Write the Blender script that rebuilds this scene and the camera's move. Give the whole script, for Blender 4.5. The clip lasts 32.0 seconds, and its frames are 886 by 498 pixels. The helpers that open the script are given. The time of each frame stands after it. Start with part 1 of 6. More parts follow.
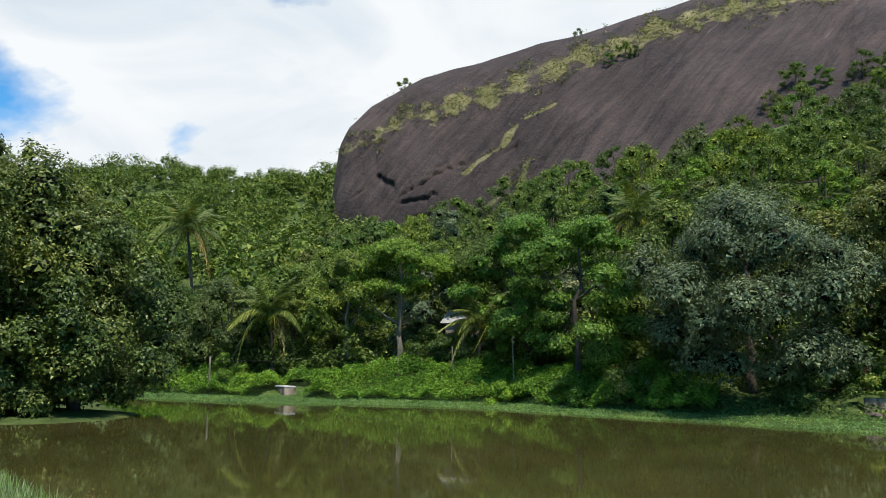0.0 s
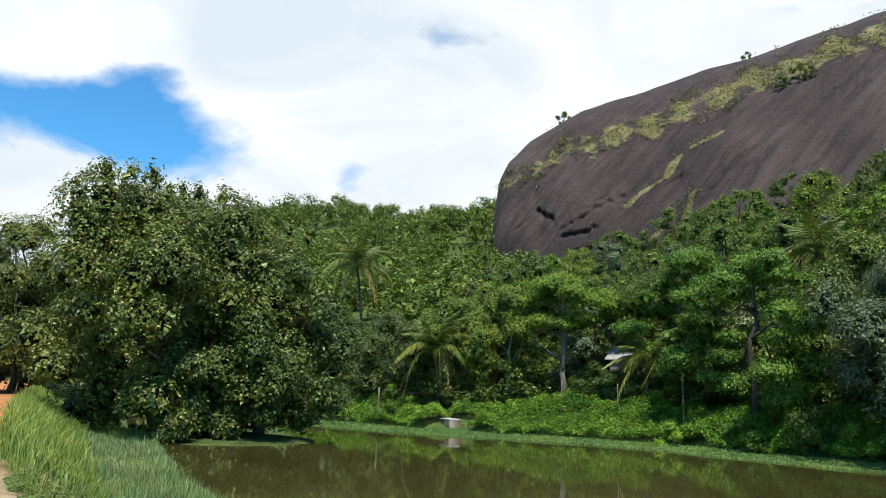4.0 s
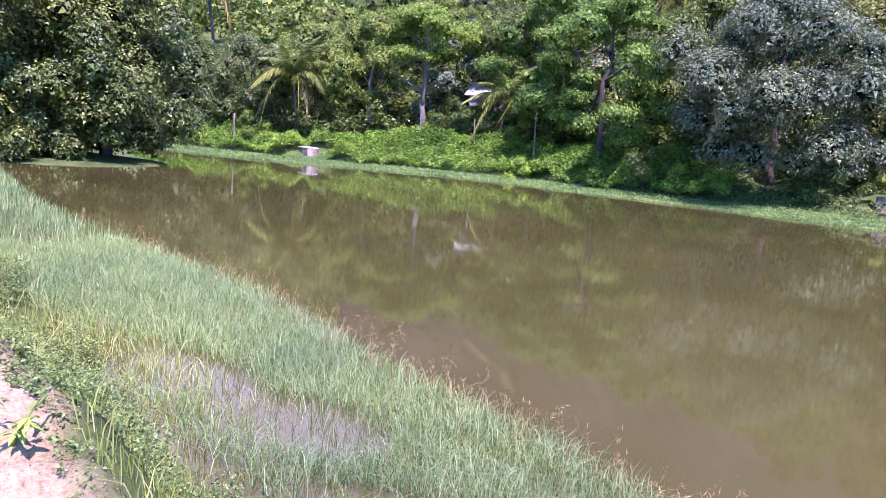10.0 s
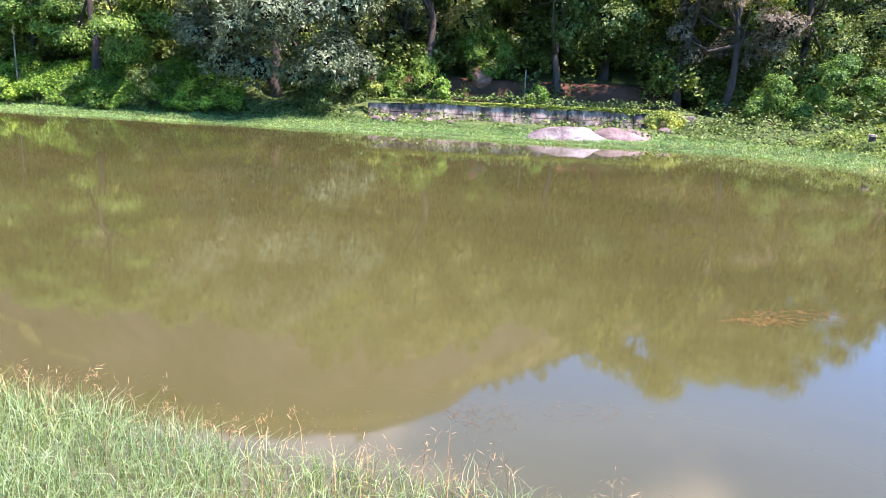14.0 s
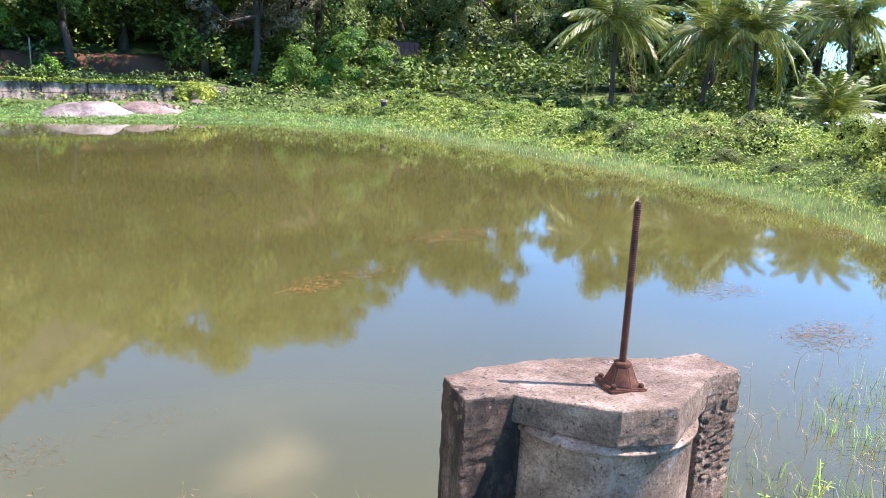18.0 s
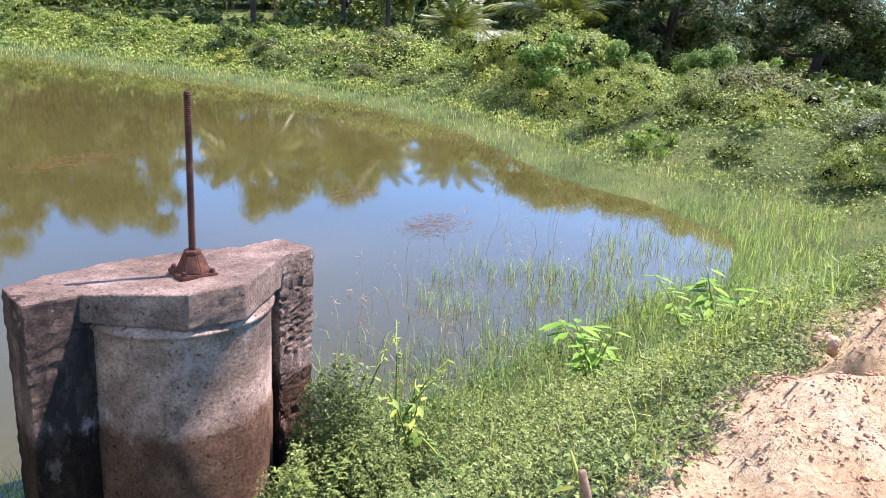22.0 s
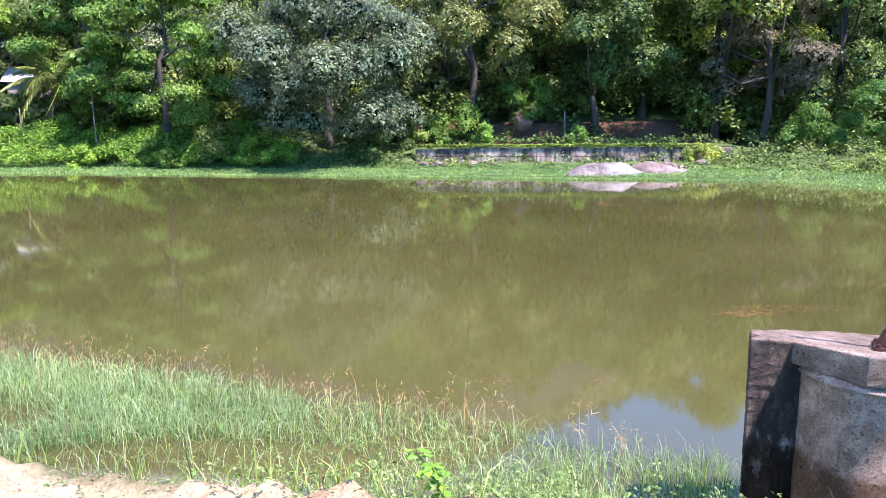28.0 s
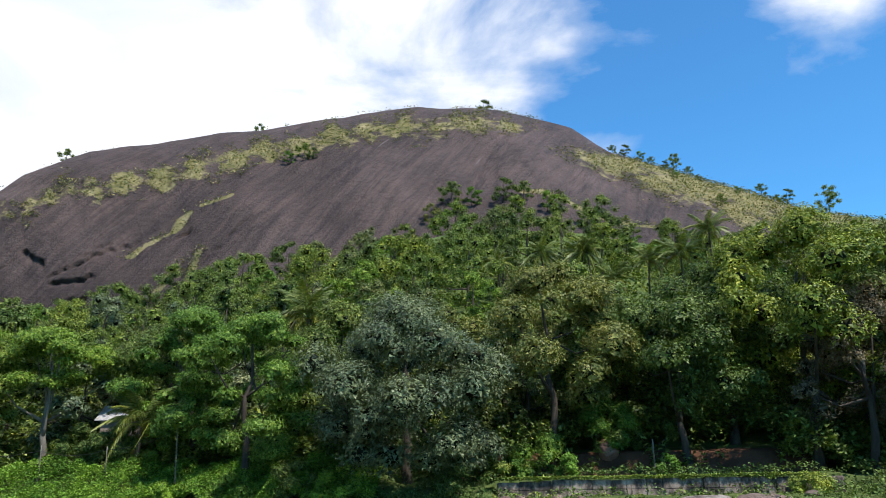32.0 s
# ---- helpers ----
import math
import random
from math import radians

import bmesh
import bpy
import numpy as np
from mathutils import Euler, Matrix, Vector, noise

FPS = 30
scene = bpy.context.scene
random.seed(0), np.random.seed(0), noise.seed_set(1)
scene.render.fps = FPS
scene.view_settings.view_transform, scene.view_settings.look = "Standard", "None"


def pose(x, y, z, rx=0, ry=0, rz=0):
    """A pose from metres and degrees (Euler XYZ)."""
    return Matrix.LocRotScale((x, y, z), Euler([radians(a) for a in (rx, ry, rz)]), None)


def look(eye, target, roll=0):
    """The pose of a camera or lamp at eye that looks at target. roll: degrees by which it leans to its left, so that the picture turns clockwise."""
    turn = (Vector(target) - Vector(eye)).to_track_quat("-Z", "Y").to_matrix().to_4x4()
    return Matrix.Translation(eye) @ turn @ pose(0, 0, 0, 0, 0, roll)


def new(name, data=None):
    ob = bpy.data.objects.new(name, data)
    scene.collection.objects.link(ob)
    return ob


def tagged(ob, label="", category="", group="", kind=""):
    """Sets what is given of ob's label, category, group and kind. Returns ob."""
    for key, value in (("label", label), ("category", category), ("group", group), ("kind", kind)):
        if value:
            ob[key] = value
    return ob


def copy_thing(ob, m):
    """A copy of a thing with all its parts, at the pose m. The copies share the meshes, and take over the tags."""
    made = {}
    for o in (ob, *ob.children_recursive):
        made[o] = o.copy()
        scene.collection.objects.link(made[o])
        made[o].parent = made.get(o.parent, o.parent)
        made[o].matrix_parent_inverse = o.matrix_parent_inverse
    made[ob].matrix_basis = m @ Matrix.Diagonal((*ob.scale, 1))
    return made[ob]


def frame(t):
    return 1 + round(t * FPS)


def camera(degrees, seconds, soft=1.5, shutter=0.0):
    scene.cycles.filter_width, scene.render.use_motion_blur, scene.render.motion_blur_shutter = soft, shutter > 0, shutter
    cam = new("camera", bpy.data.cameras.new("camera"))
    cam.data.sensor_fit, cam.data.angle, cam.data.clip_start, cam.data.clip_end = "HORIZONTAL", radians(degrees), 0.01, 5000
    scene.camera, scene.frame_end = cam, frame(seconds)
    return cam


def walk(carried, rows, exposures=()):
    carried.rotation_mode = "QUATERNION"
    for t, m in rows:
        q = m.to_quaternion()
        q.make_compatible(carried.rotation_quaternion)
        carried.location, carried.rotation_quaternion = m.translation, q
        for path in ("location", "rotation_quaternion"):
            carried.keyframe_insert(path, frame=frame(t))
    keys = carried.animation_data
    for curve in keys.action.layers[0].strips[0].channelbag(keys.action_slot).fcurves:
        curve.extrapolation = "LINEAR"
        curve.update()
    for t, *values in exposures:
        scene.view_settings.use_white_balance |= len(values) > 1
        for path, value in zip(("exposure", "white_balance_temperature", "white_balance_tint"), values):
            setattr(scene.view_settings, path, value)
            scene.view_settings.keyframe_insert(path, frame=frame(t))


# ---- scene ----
cam = camera(59.8, 32.0, soft=0.6)
PATH = [
    (0, (0.281, 0.173, 2.775), (-0.696, 1.894, 3.058), 0.4),
    (0.5, (0.35, -0.004, 2.776), (-0.692, 1.686, 3.024), 0.6),
    (1, (0.374, -0.109, 2.724), (-0.719, 1.548, 2.964), 0.9),
    (1.5, (0.372, -0.117, 2.733), (-0.764, 1.512, 2.972), 0.9),
    (2, (0.413, -0.235, 2.75), (-0.747, 1.376, 2.995), 1.0),
    (2.5, (0.394, -0.251, 2.716), (-0.782, 1.347, 2.966), 1.2),
    (3, (0.407, -0.238, 2.699), (-0.813, 1.315, 3.01), 1.8),
    (3.5, (0.331, -0.249, 2.736), (-0.96, 1.231, 3.113), 1.6),
    (5.5, (0.295, -0.519, 2.922), (-1.025, 0.968, 3.138), 2.8),
    (6, (0.366, -0.53, 2.917), (-0.953, 0.967, 3.047), 3.7),
    (6.5, (0.326, -0.502, 2.871), (-0.97, 1.021, 2.905), 3.9),
    (7, (0.353, -0.51, 2.859), (-0.932, 1.022, 2.825), 3.8),
    (7.5, (0.341, -0.503, 2.837), (-0.928, 1.04, 2.743), 4.4),
    (8, (0.311, -0.488, 2.809), (-0.937, 1.068, 2.658), 4.8),
    (8.5, (0.321, -0.486, 2.793), (-0.904, 1.083, 2.599), 4.1),
    (9, (0.352, -0.487, 2.788), (-0.826, 1.112, 2.551), 3.6),
    (9.5, (0.336, -0.467, 2.764), (-0.762, 1.178, 2.466), 4.2),
    (10, (0.238, -0.296, 2.663), (-0.756, 1.413, 2.362), 4.3),
    (10.5, (0.218, -0.213, 2.642), (-0.651, 1.562, 2.333), 3.6),
    (11, (0.231, -0.133, 2.611), (-0.48, 1.712, 2.307), 2.4),
    (11.5, (0.27, -0.099, 2.605), (-0.333, 1.785, 2.311), 1.8),
    (12, (0.283, -0.062, 2.592), (-0.227, 1.847, 2.283), 1.4),
    (12.5, (0.356, -0.059, 2.596), (0.008, 1.876, 2.232), 0.5),
    (13, (0.355, -0.076, 2.588), (0.159, 1.877, 2.202), 0.5),
    (13.5, (0.313, -0.101, 2.679), (0.301, 1.86, 2.285), 1.8),
    (14, (0.197, -0.091, 2.764), (0.36, 1.853, 2.323), 2.8),
    (14.5, (0.149, 0.217, 2.798), (0.584, 2.116, 2.347), 3.7),
    (16.5, (0.264, 0.231, 2.807), (1.127, 1.972, 2.334), 2.6),
    (17, (0.296, 0.198, 2.817), (1.264, 1.887, 2.358), 2.6),
    (17.5, (0.336, 0.179, 2.824), (1.412, 1.802, 2.366), 2.7),
    (18, (0.354, 0.157, 2.823), (1.556, 1.689, 2.363), 2.8),
    (18.5, (0.377, 0.128, 2.83), (1.7, 1.56, 2.383), 3.1),
    (19, (0.384, 0.088, 2.836), (1.824, 1.404, 2.395), 4.2),
    (19.5, (0.409, 0.085, 2.824), (1.912, 1.322, 2.365), 4.8),
    (20, (0.423, 0.041, 2.815), (2.014, 1.159, 2.345), 4.1),
    (20.5, (0.444, -0.012, 2.808), (2.135, 0.948, 2.346), 3.8),
    (21, (0.462, -0.107, 2.794), (2.201, 0.761, 2.322), 2.8),
    (21.5, (0.504, -0.2, 2.756), (2.219, 0.656, 2.186), 2.9),
    (22, (0.511, -0.36, 2.729), (2.218, 0.492, 2.129), 4.1),
    (22.5, (0.476, -0.463, 2.699), (2.138, 0.463, 2.083), 4.1),
    (23, (0.429, -0.601, 2.706), (2.063, 0.363, 2.073), 3.5),
    (23.5, (0.399, -0.747, 2.694), (1.942, 0.324, 2.005), 2.6),
    (24, (0.408, -0.748, 2.61), (1.843, 0.436, 1.877), 4.9),
    (24.5, (0.587, -1.033, 2.553), (1.692, 0.49, 1.874), 5.0),
    (25, (0.501, -1.162, 2.631), (1.499, 0.435, 1.956), 3.4),
    (25.5, (0.278, -1.173, 2.745), (1.052, 0.532, 2.041), 4.1),
    (26, (0.3, -1.421, 2.761), (0.777, 0.439, 2.2), 2.6),
    (26.5, (0.371, -1.611, 2.747), (0.812, 0.3, 2.353), 3.5),
    (28.5, (0.459, -2.089, 2.739), (0.307, -0.121, 2.414), -1.5),
    (29, (0.4, -1.99, 2.712), (0.108, -0.035, 2.396), -1.6),
    (29.5, (0.324, -1.797, 2.657), (-0.131, 0.135, 2.413), -0.4),
    (30, (0.377, -1.708, 2.680), (-0.152, 0.219, 2.604), 2.4),
    (30.5, (0.321, -1.654, 2.713), (-0.174, 0.281, 2.815), 2.3),
    (31, (0.342, -1.604, 2.711), (-0.059, 0.335, 2.994), 1.5),
    (31.5, (0.354, -1.547, 2.782), (0.077, 0.386, 3.212), -0.5),
    (32, (0.442, -1.493, 2.776), (0.276, 0.433, 3.287), -1.3),
]
walk(cam, [(t, look(eye, target, roll)) for t, eye, target, roll in PATH], [(0, 0.10, 6450, 7), (1, 0.27, 6450, 7), (3.5, 0.22, 6400, 7), (6, 0.20, 6600, 4), (7.2, 1.08, 7000, 4), (8, 1.2, 6300, 20), (9, 1.36, 5600, 50), (10, 1.46, 5550, 63), (11, 1.68, 5650, 60), (12, 1.87, 5720, 60), (14, 1.85, 6100, 40), (17, 1.83, 6200, 25), (20, 1.52, 6350, 42), (22, 1.47, 6350, 38), (24, 1.22, 6320, 33), (26, 1.45, 6120, 22), (28.5, 1.76, 5680, 40), (30, 1.76, 5400, 56), (30.5, 1.76, 5450, 54), (31, 1.76, 5300, 56), (31.5, 0.80, 6150, 22), (32, 0.34, 6300, 12)])

# ---- world, sun, exposure ----
SUN = Vector((0.40, -0.345, 0.85)).normalized()
sun_data = bpy.data.lights.new("sun", "SUN")
sun_data.energy, sun_data.angle, sun_data.color = 5.0, radians(0.53), (1.0, 0.95, 0.87)
sun = new("sun", sun_data)
sun.matrix_world = look(tuple(SUN * 100), (0, 0, 0))

world = bpy.data.worlds.new("world")
scene.world = world
world.use_nodes = True
wn, wl = world.node_tree.nodes, world.node_tree.links
wn.clear()
w_out, w_bg = wn.new("ShaderNodeOutputWorld"), wn.new("ShaderNodeBackground")
sky = wn.new("ShaderNodeTexSky")
sky.sky_type, sky.sun_disc = "NISHITA", False
sky.sun_elevation, sky.sun_rotation = math.asin(SUN.z), math.atan2(SUN.x, SUN.y)
sky.air_density, sky.dust_density, sky.ozone_density = 1.0, 0.3, 2.5
w_tc = wn.new("ShaderNodeTexCoord")
w_map = wn.new("ShaderNodeMapping")
w_map.inputs["Scale"].default_value = (1.0, 1.0, 2.2)
w_map.inputs["Location"].default_value = (0.35, 0.1, 0.0)
w_noise = wn.new("ShaderNodeTexNoise")
w_noise.inputs["Scale"].default_value, w_noise.inputs["Detail"].default_value = 2.1, 9.0
w_noise.inputs["Roughness"].default_value, w_noise.inputs["Distortion"].default_value = 0.55, 0.35
w_ramp = wn.new("ShaderNodeValToRGB")
w_ramp.color_ramp.elements.new(0.82).color = (0.25, 0.25, 0.25, 1.0)
w_ramp.color_ramp.elements[0].position, w_ramp.color_ramp.elements[1].position = 0.79, 0.87
# the cloud bank lies over the hill and the west, broken by one blue gap; clearer sky opens to the east
def w_math(op, a, b):
    m = wn.new("ShaderNodeMath")
    m.operation = op
    for sock, v in zip(m.inputs, (a, b)):
        if isinstance(v, (int, float)):
            sock.default_value = v
        else:
            wl.new(v, sock)
    return m.outputs[0]


w_dot, w_far = wn.new("ShaderNodeVectorMath"), wn.new("ShaderNodeVectorMath")
w_dot.operation, w_far.operation = "DOT_PRODUCT", "DISTANCE"
w_dot.inputs[1].default_value = (-0.8, 0.6, 0.0)
w_far.inputs[1].default_value = (-0.781, 0.356, 0.86)
w_gap = wn.new("ShaderNodeMapRange")
w_gap.inputs[1].default_value, w_gap.inputs[2].default_value, w_gap.inputs[3].default_value, w_gap.inputs[4].default_value = 0.0, 0.285, 0.66, 0.0
w_tint = wn.new("ShaderNodeMix")
w_tint.data_type = "RGBA"
w_fold, w_grey = wn.new("ShaderNodeTexNoise"), wn.new("ShaderNodeValToRGB")
w_fold.inputs["Scale"].default_value, w_fold.inputs["Detail"].default_value, w_fold.inputs["Distortion"].default_value = 3.4, 7.0, 0.6
w_grey.color_ramp.elements[0].position, w_grey.color_ramp.elements[1].position = 0.36, 0.58
w_grey.color_ramp.elements[0].color, w_grey.color_ramp.elements[1].color = (0.80, 0.86, 0.93, 1.0), (1.04, 1.04, 1.05, 1.0)
w_white = wn.new("ShaderNodeMix")
w_white.data_type, w_white.blend_type = "RGBA", "MULTIPLY"
w_white.inputs[0].default_value = 1.0
w_white.inputs[6].default_value = (11.8, 11.95, 12.2, 1.0)
wl.new(w_map.outputs[0], w_fold.inputs["Vector"])
wl.new(w_fold.outputs["Fac"], w_grey.inputs[0])
wl.new(w_grey.outputs[0], w_white.inputs[7])
wl.new(w_white.outputs[2], w_tint.inputs[7])
wl.new(w_tc.outputs["Generated"], w_map.inputs["Vector"])
wl.new(w_map.outputs[0], w_noise.inputs["Vector"])
wl.new(w_tc.outputs["Generated"], w_dot.inputs[0])
w_shift, w_warp = wn.new("ShaderNodeVectorMath"), wn.new("ShaderNodeVectorMath")
w_shift.operation, w_warp.operation = "SUBTRACT", "MULTIPLY_ADD"
w_shift.inputs[1].default_value = (0.5, 0.5, 0.5)
w_warp.inputs[1].default_value = (0.62, 0.62, 0.30)
wl.new(w_noise.outputs["Color"], w_shift.inputs[0])
wl.new(w_shift.outputs[0], w_warp.inputs[0])
wl.new(w_tc.outputs["Generated"], w_warp.inputs[2])
w_flat = wn.new("ShaderNodeVectorMath")
w_flat.operation = "MULTIPLY"
w_flat.inputs[1].default_value = (0.9, 0.9, 3.0)
wl.new(w_warp.outputs[0], w_flat.inputs[0])
wl.new(w_flat.outputs[0], w_far.inputs[0])
wl.new(w_far.outputs["Value"], w_gap.inputs[0])
w_bank = w_math("SUBTRACT", w_math("MULTIPLY", w_math("MAXIMUM", w_math("MINIMUM", w_dot.outputs["Value"], 0.82), 0.20), 0.8), 0.03)
w_puff = wn.new("ShaderNodeVectorMath")
w_puff.operation = "DISTANCE"
w_puff.inputs[1].default_value = (0.388, 0.80, 0.465)
wl.new(w_tc.outputs["Generated"], w_puff.inputs[0])
w_tuft = wn.new("ShaderNodeMapRange")
w_tuft.inputs[1].default_value, w_tuft.inputs[2].default_value, w_tuft.inputs[3].default_value, w_tuft.inputs[4].default_value = 0.0, 0.16, 0.47, 0.0
wl.new(w_puff.outputs["Value"], w_tuft.inputs[0])
w_bank = w_math("ADD", w_bank, w_tuft.outputs[0])
w_wisp = w_math("MULTIPLY", w_math("SUBTRACT", w_fold.outputs["Fac"], 0.5), 0.35)
w_cover = w_math("SUBTRACT", w_math("ADD", w_math("ADD", w_bank, w_wisp), w_math("SUBTRACT", w_math("MULTIPLY", w_noise.outputs["Fac"], 1.2), 0.1)), w_gap.outputs[0])
wl.new(w_cover, w_ramp.inputs[0])
wl.new(w_ramp.outputs[0], w_tint.inputs[0])
w_deep = wn.new("ShaderNodeMix")
w_deep.data_type, w_deep.blend_type = "RGBA", "MULTIPLY"
w_deep.inputs[0].default_value = 1.0
w_deep.inputs[7].default_value = (0.84, 1.85, 2.35, 1.0)
wl.new(sky.outputs[0], w_deep.inputs[6])
wl.new(w_deep.outputs[2], w_tint.inputs[6])
wl.new(w_tint.outputs[2], w_bg.inputs[0])
wl.new(w_bg.outputs[0], w_out.inputs[0])
w_bg.inputs[1].default_value = 0.072

# ---- materials ----
def nodes_of(name):
    m = bpy.data.materials.new(name)
    m.use_nodes = True
    return m, m.node_tree.nodes, m.node_tree.links, m.node_tree.nodes["Principled BSDF"]


def ramp(nodes, stops):
    r = nodes.new("ShaderNodeValToRGB")
    while len(r.color_ramp.elements) < len(stops):
        r.color_ramp.elements.new(0.5)
    for e, (p, c) in zip(r.color_ramp.elements, stops):
        e.position, e.color = p, (*c, 1.0)
    return r


def tex(nodes, links, scale, detail=5.0, rough=0.6, stretch=(1, 1, 1), coord="Object", distort=0.0):
    tc, mp, nz = nodes.new("ShaderNodeTexCoord"), nodes.new("ShaderNodeMapping"), nodes.new("ShaderNodeTexNoise")
    mp.inputs["Scale"].default_value = stretch
    nz.inputs["Scale"].default_value, nz.inputs["Detail"].default_value, nz.inputs["Roughness"].default_value = scale, detail, rough
    nz.inputs["Distortion"].default_value = distort
    links.new(tc.outputs[coord], mp.inputs[0])
    links.new(mp.outputs[0], nz.inputs["Vector"])
    return nz


def mix(nodes, links, fac, a, b, blend="MIX"):
    m = nodes.new("ShaderNodeMix")
    m.data_type, m.blend_type = "RGBA", blend
    for sock, v in ((m.inputs[0], fac), (m.inputs[6], a), (m.inputs[7], b)):
        if isinstance(v, (int, float)):
            sock.default_value = v
        elif isinstance(v, tuple):
            sock.default_value = (*v, 1.0)
        else:
            links.new(v, sock)
    return m.outputs[2]


def rough_mat(name, stops, scale, fine=None, roughness=0.85, bump=0.4, bump_scale=None, dist=0.02, metal=0.0, stretch=(1, 1, 1), spec=0.3, coord="Object"):
    """Two scales of variation: broad stains through the stops, fine grain on top, and relief."""
    m, n, l, p = nodes_of(name)
    broad = tex(n, l, scale, 6, 0.62, stretch, coord)
    r = ramp(n, stops)
    l.new(broad.outputs["Fac"], r.inputs[0])
    grain = tex(n, l, fine or scale * 9, 4, 0.7, (1, 1, 1), coord)
    g = ramp(n, [(0.3, (0.52, 0.52, 0.52)), (0.5, (1.0, 1.0, 1.0)), (0.72, (1.4, 1.4, 1.4))])
    l.new(grain.outputs["Fac"], g.inputs[0])
    l.new(mix(n, l, 1.0, r.outputs[0], g.outputs[0], "MULTIPLY"), p.inputs["Base Color"])
    b = n.new("ShaderNodeBump")
    b.inputs["Strength"].default_value, b.inputs["Distance"].default_value = bump, dist
    rel = tex(n, l, bump_scale or scale * 5, 6, 0.7, (1, 1, 1), coord)
    l.new(rel.outputs["Fac"], b.inputs["Height"])
    l.new(b.outputs[0], p.inputs["Normal"])
    p.inputs["Roughness"].default_value, p.inputs["Metallic"].default_value = roughness, metal
    p.inputs["Specular IOR Level"].default_value = spec
    return m


def leaf_mat(name, dark, light, odd=None, gloss=0.45, spec=0.3, glow=0.16):
    """Leaves: each one has its own shade, each plant its own cast; light passes through."""
    m, n, l, p = nodes_of(name)
    geo, info = n.new("ShaderNodeNewGeometry"), n.new("ShaderNodeObjectInfo")
    stops = [(0.0, tuple(0.7 * c for c in dark)), (0.8, light)] + ([(1.0, odd)] if odd else [])
    r = ramp(n, stops)
    l.new(geo.outputs["Random Per Island"], r.inputs[0])
    cast = ramp(n, [(0.0, (0.72, 0.80, 0.72)), (0.5, (1.0, 1.0, 1.0)), (1.0, (1.25, 1.12, 0.85))])
    l.new(info.outputs["Random"], cast.inputs[0])
    col = mix(n, l, 1.0, r.outputs[0], cast.outputs[0], "MULTIPLY")
    patch = tex(n, l, 0.35, 3, 0.6, (1, 1, 1), "Object")
    pr = ramp(n, [(0.3, (0.62, 0.72, 0.72)), (0.7, (1.28, 1.18, 0.98))])
    l.new(patch.outputs["Fac"], pr.inputs[0])
    col = mix(n, l, 1.0, col, pr.outputs[0], "MULTIPLY")
    l.new(col, p.inputs["Base Color"])
    p.inputs["Roughness"].default_value, p.inputs["Specular IOR Level"].default_value = gloss, spec
    tr, ms = n.new("ShaderNodeBsdfTranslucent"), n.new("ShaderNodeMixShader")
    l.new(mix(n, l, 1.0, col, (1.1, 1.25, 0.5), "MULTIPLY"), tr.inputs[0])
    ms.inputs[0].default_value = glow
    l.new(p.outputs[0], ms.inputs[1])
    l.new(tr.outputs[0], ms.inputs[2])
    l.new(ms.outputs[0], n["Material Output"].inputs[0])
    return m


M = {}
M["leaf_deep"] = leaf_mat("leaf_deep", (0.034, 0.062, 0.013), (0.136, 0.196, 0.044), (0.255, 0.295, 0.095), 0.5, 0.2)
M["leaf_island"] = leaf_mat("leaf_island", (0.042, 0.064, 0.015), (0.158, 0.198, 0.048), (0.35, 0.37, 0.15), 0.42, 0.24)
M["leaf_bright"] = leaf_mat("leaf_bright", (0.052, 0.114, 0.016), (0.168, 0.285, 0.045), (0.260, 0.350, 0.075), 0.5, 0.18, 0.2)
M["leaf_lime"] = leaf_mat("leaf_lime", (0.066, 0.148, 0.016), (0.218, 0.385, 0.044), (0.31, 0.42, 0.09), 0.5, 0.22)
M["leaf_young"] = leaf_mat("leaf_young", (0.095, 0.205, 0.018), (0.235, 0.41, 0.045), (0.33, 0.46, 0.08), 0.5, 0.25, 0.3)
M["leaf_grey"] = leaf_mat("leaf_grey", (0.066, 0.090, 0.048), (0.185, 0.220, 0.120), (0.32, 0.355, 0.21), 0.45, 0.25)
M["leaf_olive"] = leaf_mat("leaf_olive", (0.070, 0.096, 0.026), (0.182, 0.214, 0.070), (0.290, 0.280, 0.120), 0.5, 0.22)
M["leaf_forest"] = leaf_mat("leaf_forest", (0.056, 0.100, 0.016), (0.210, 0.278, 0.048), (0.320, 0.360, 0.085), 0.5, 0.22)
M["leaf_woods"] = leaf_mat("leaf_woods", (0.040, 0.072, 0.012), (0.165, 0.222, 0.040), (0.290, 0.305, 0.075), 0.5, 0.15, 0.14)
M["leaf_mango"] = leaf_mat("leaf_mango", (0.026, 0.042, 0.012), (0.082, 0.112, 0.030), (0.150, 0.175, 0.062), 0.55, 0.12)
M["leaf_purple"] = leaf_mat("leaf_purple", (0.090, 0.074, 0.046), (0.210, 0.165, 0.110), (0.290, 0.220, 0.150), 0.6, 0.2)
M["leaf_palm"] = leaf_mat("leaf_palm", (0.072, 0.108, 0.022), (0.200, 0.245, 0.062), (0.350, 0.335, 0.115), 0.4, 0.35)
M["leaf_dry"] = leaf_mat("leaf_dry", (0.200, 0.150, 0.070), (0.380, 0.290, 0.130), (0.450, 0.360, 0.200), 0.6)
M["leaf_yellow"] = leaf_mat("leaf_yellow", (0.160, 0.200, 0.030), (0.360, 0.340, 0.050), (0.450, 0.380, 0.080), 0.5)
M["grass"] = leaf_mat("grass", (0.190, 0.285, 0.105), (0.370, 0.485, 0.215), (0.56, 0.58, 0.36), 0.45, 0.4, 0.42)
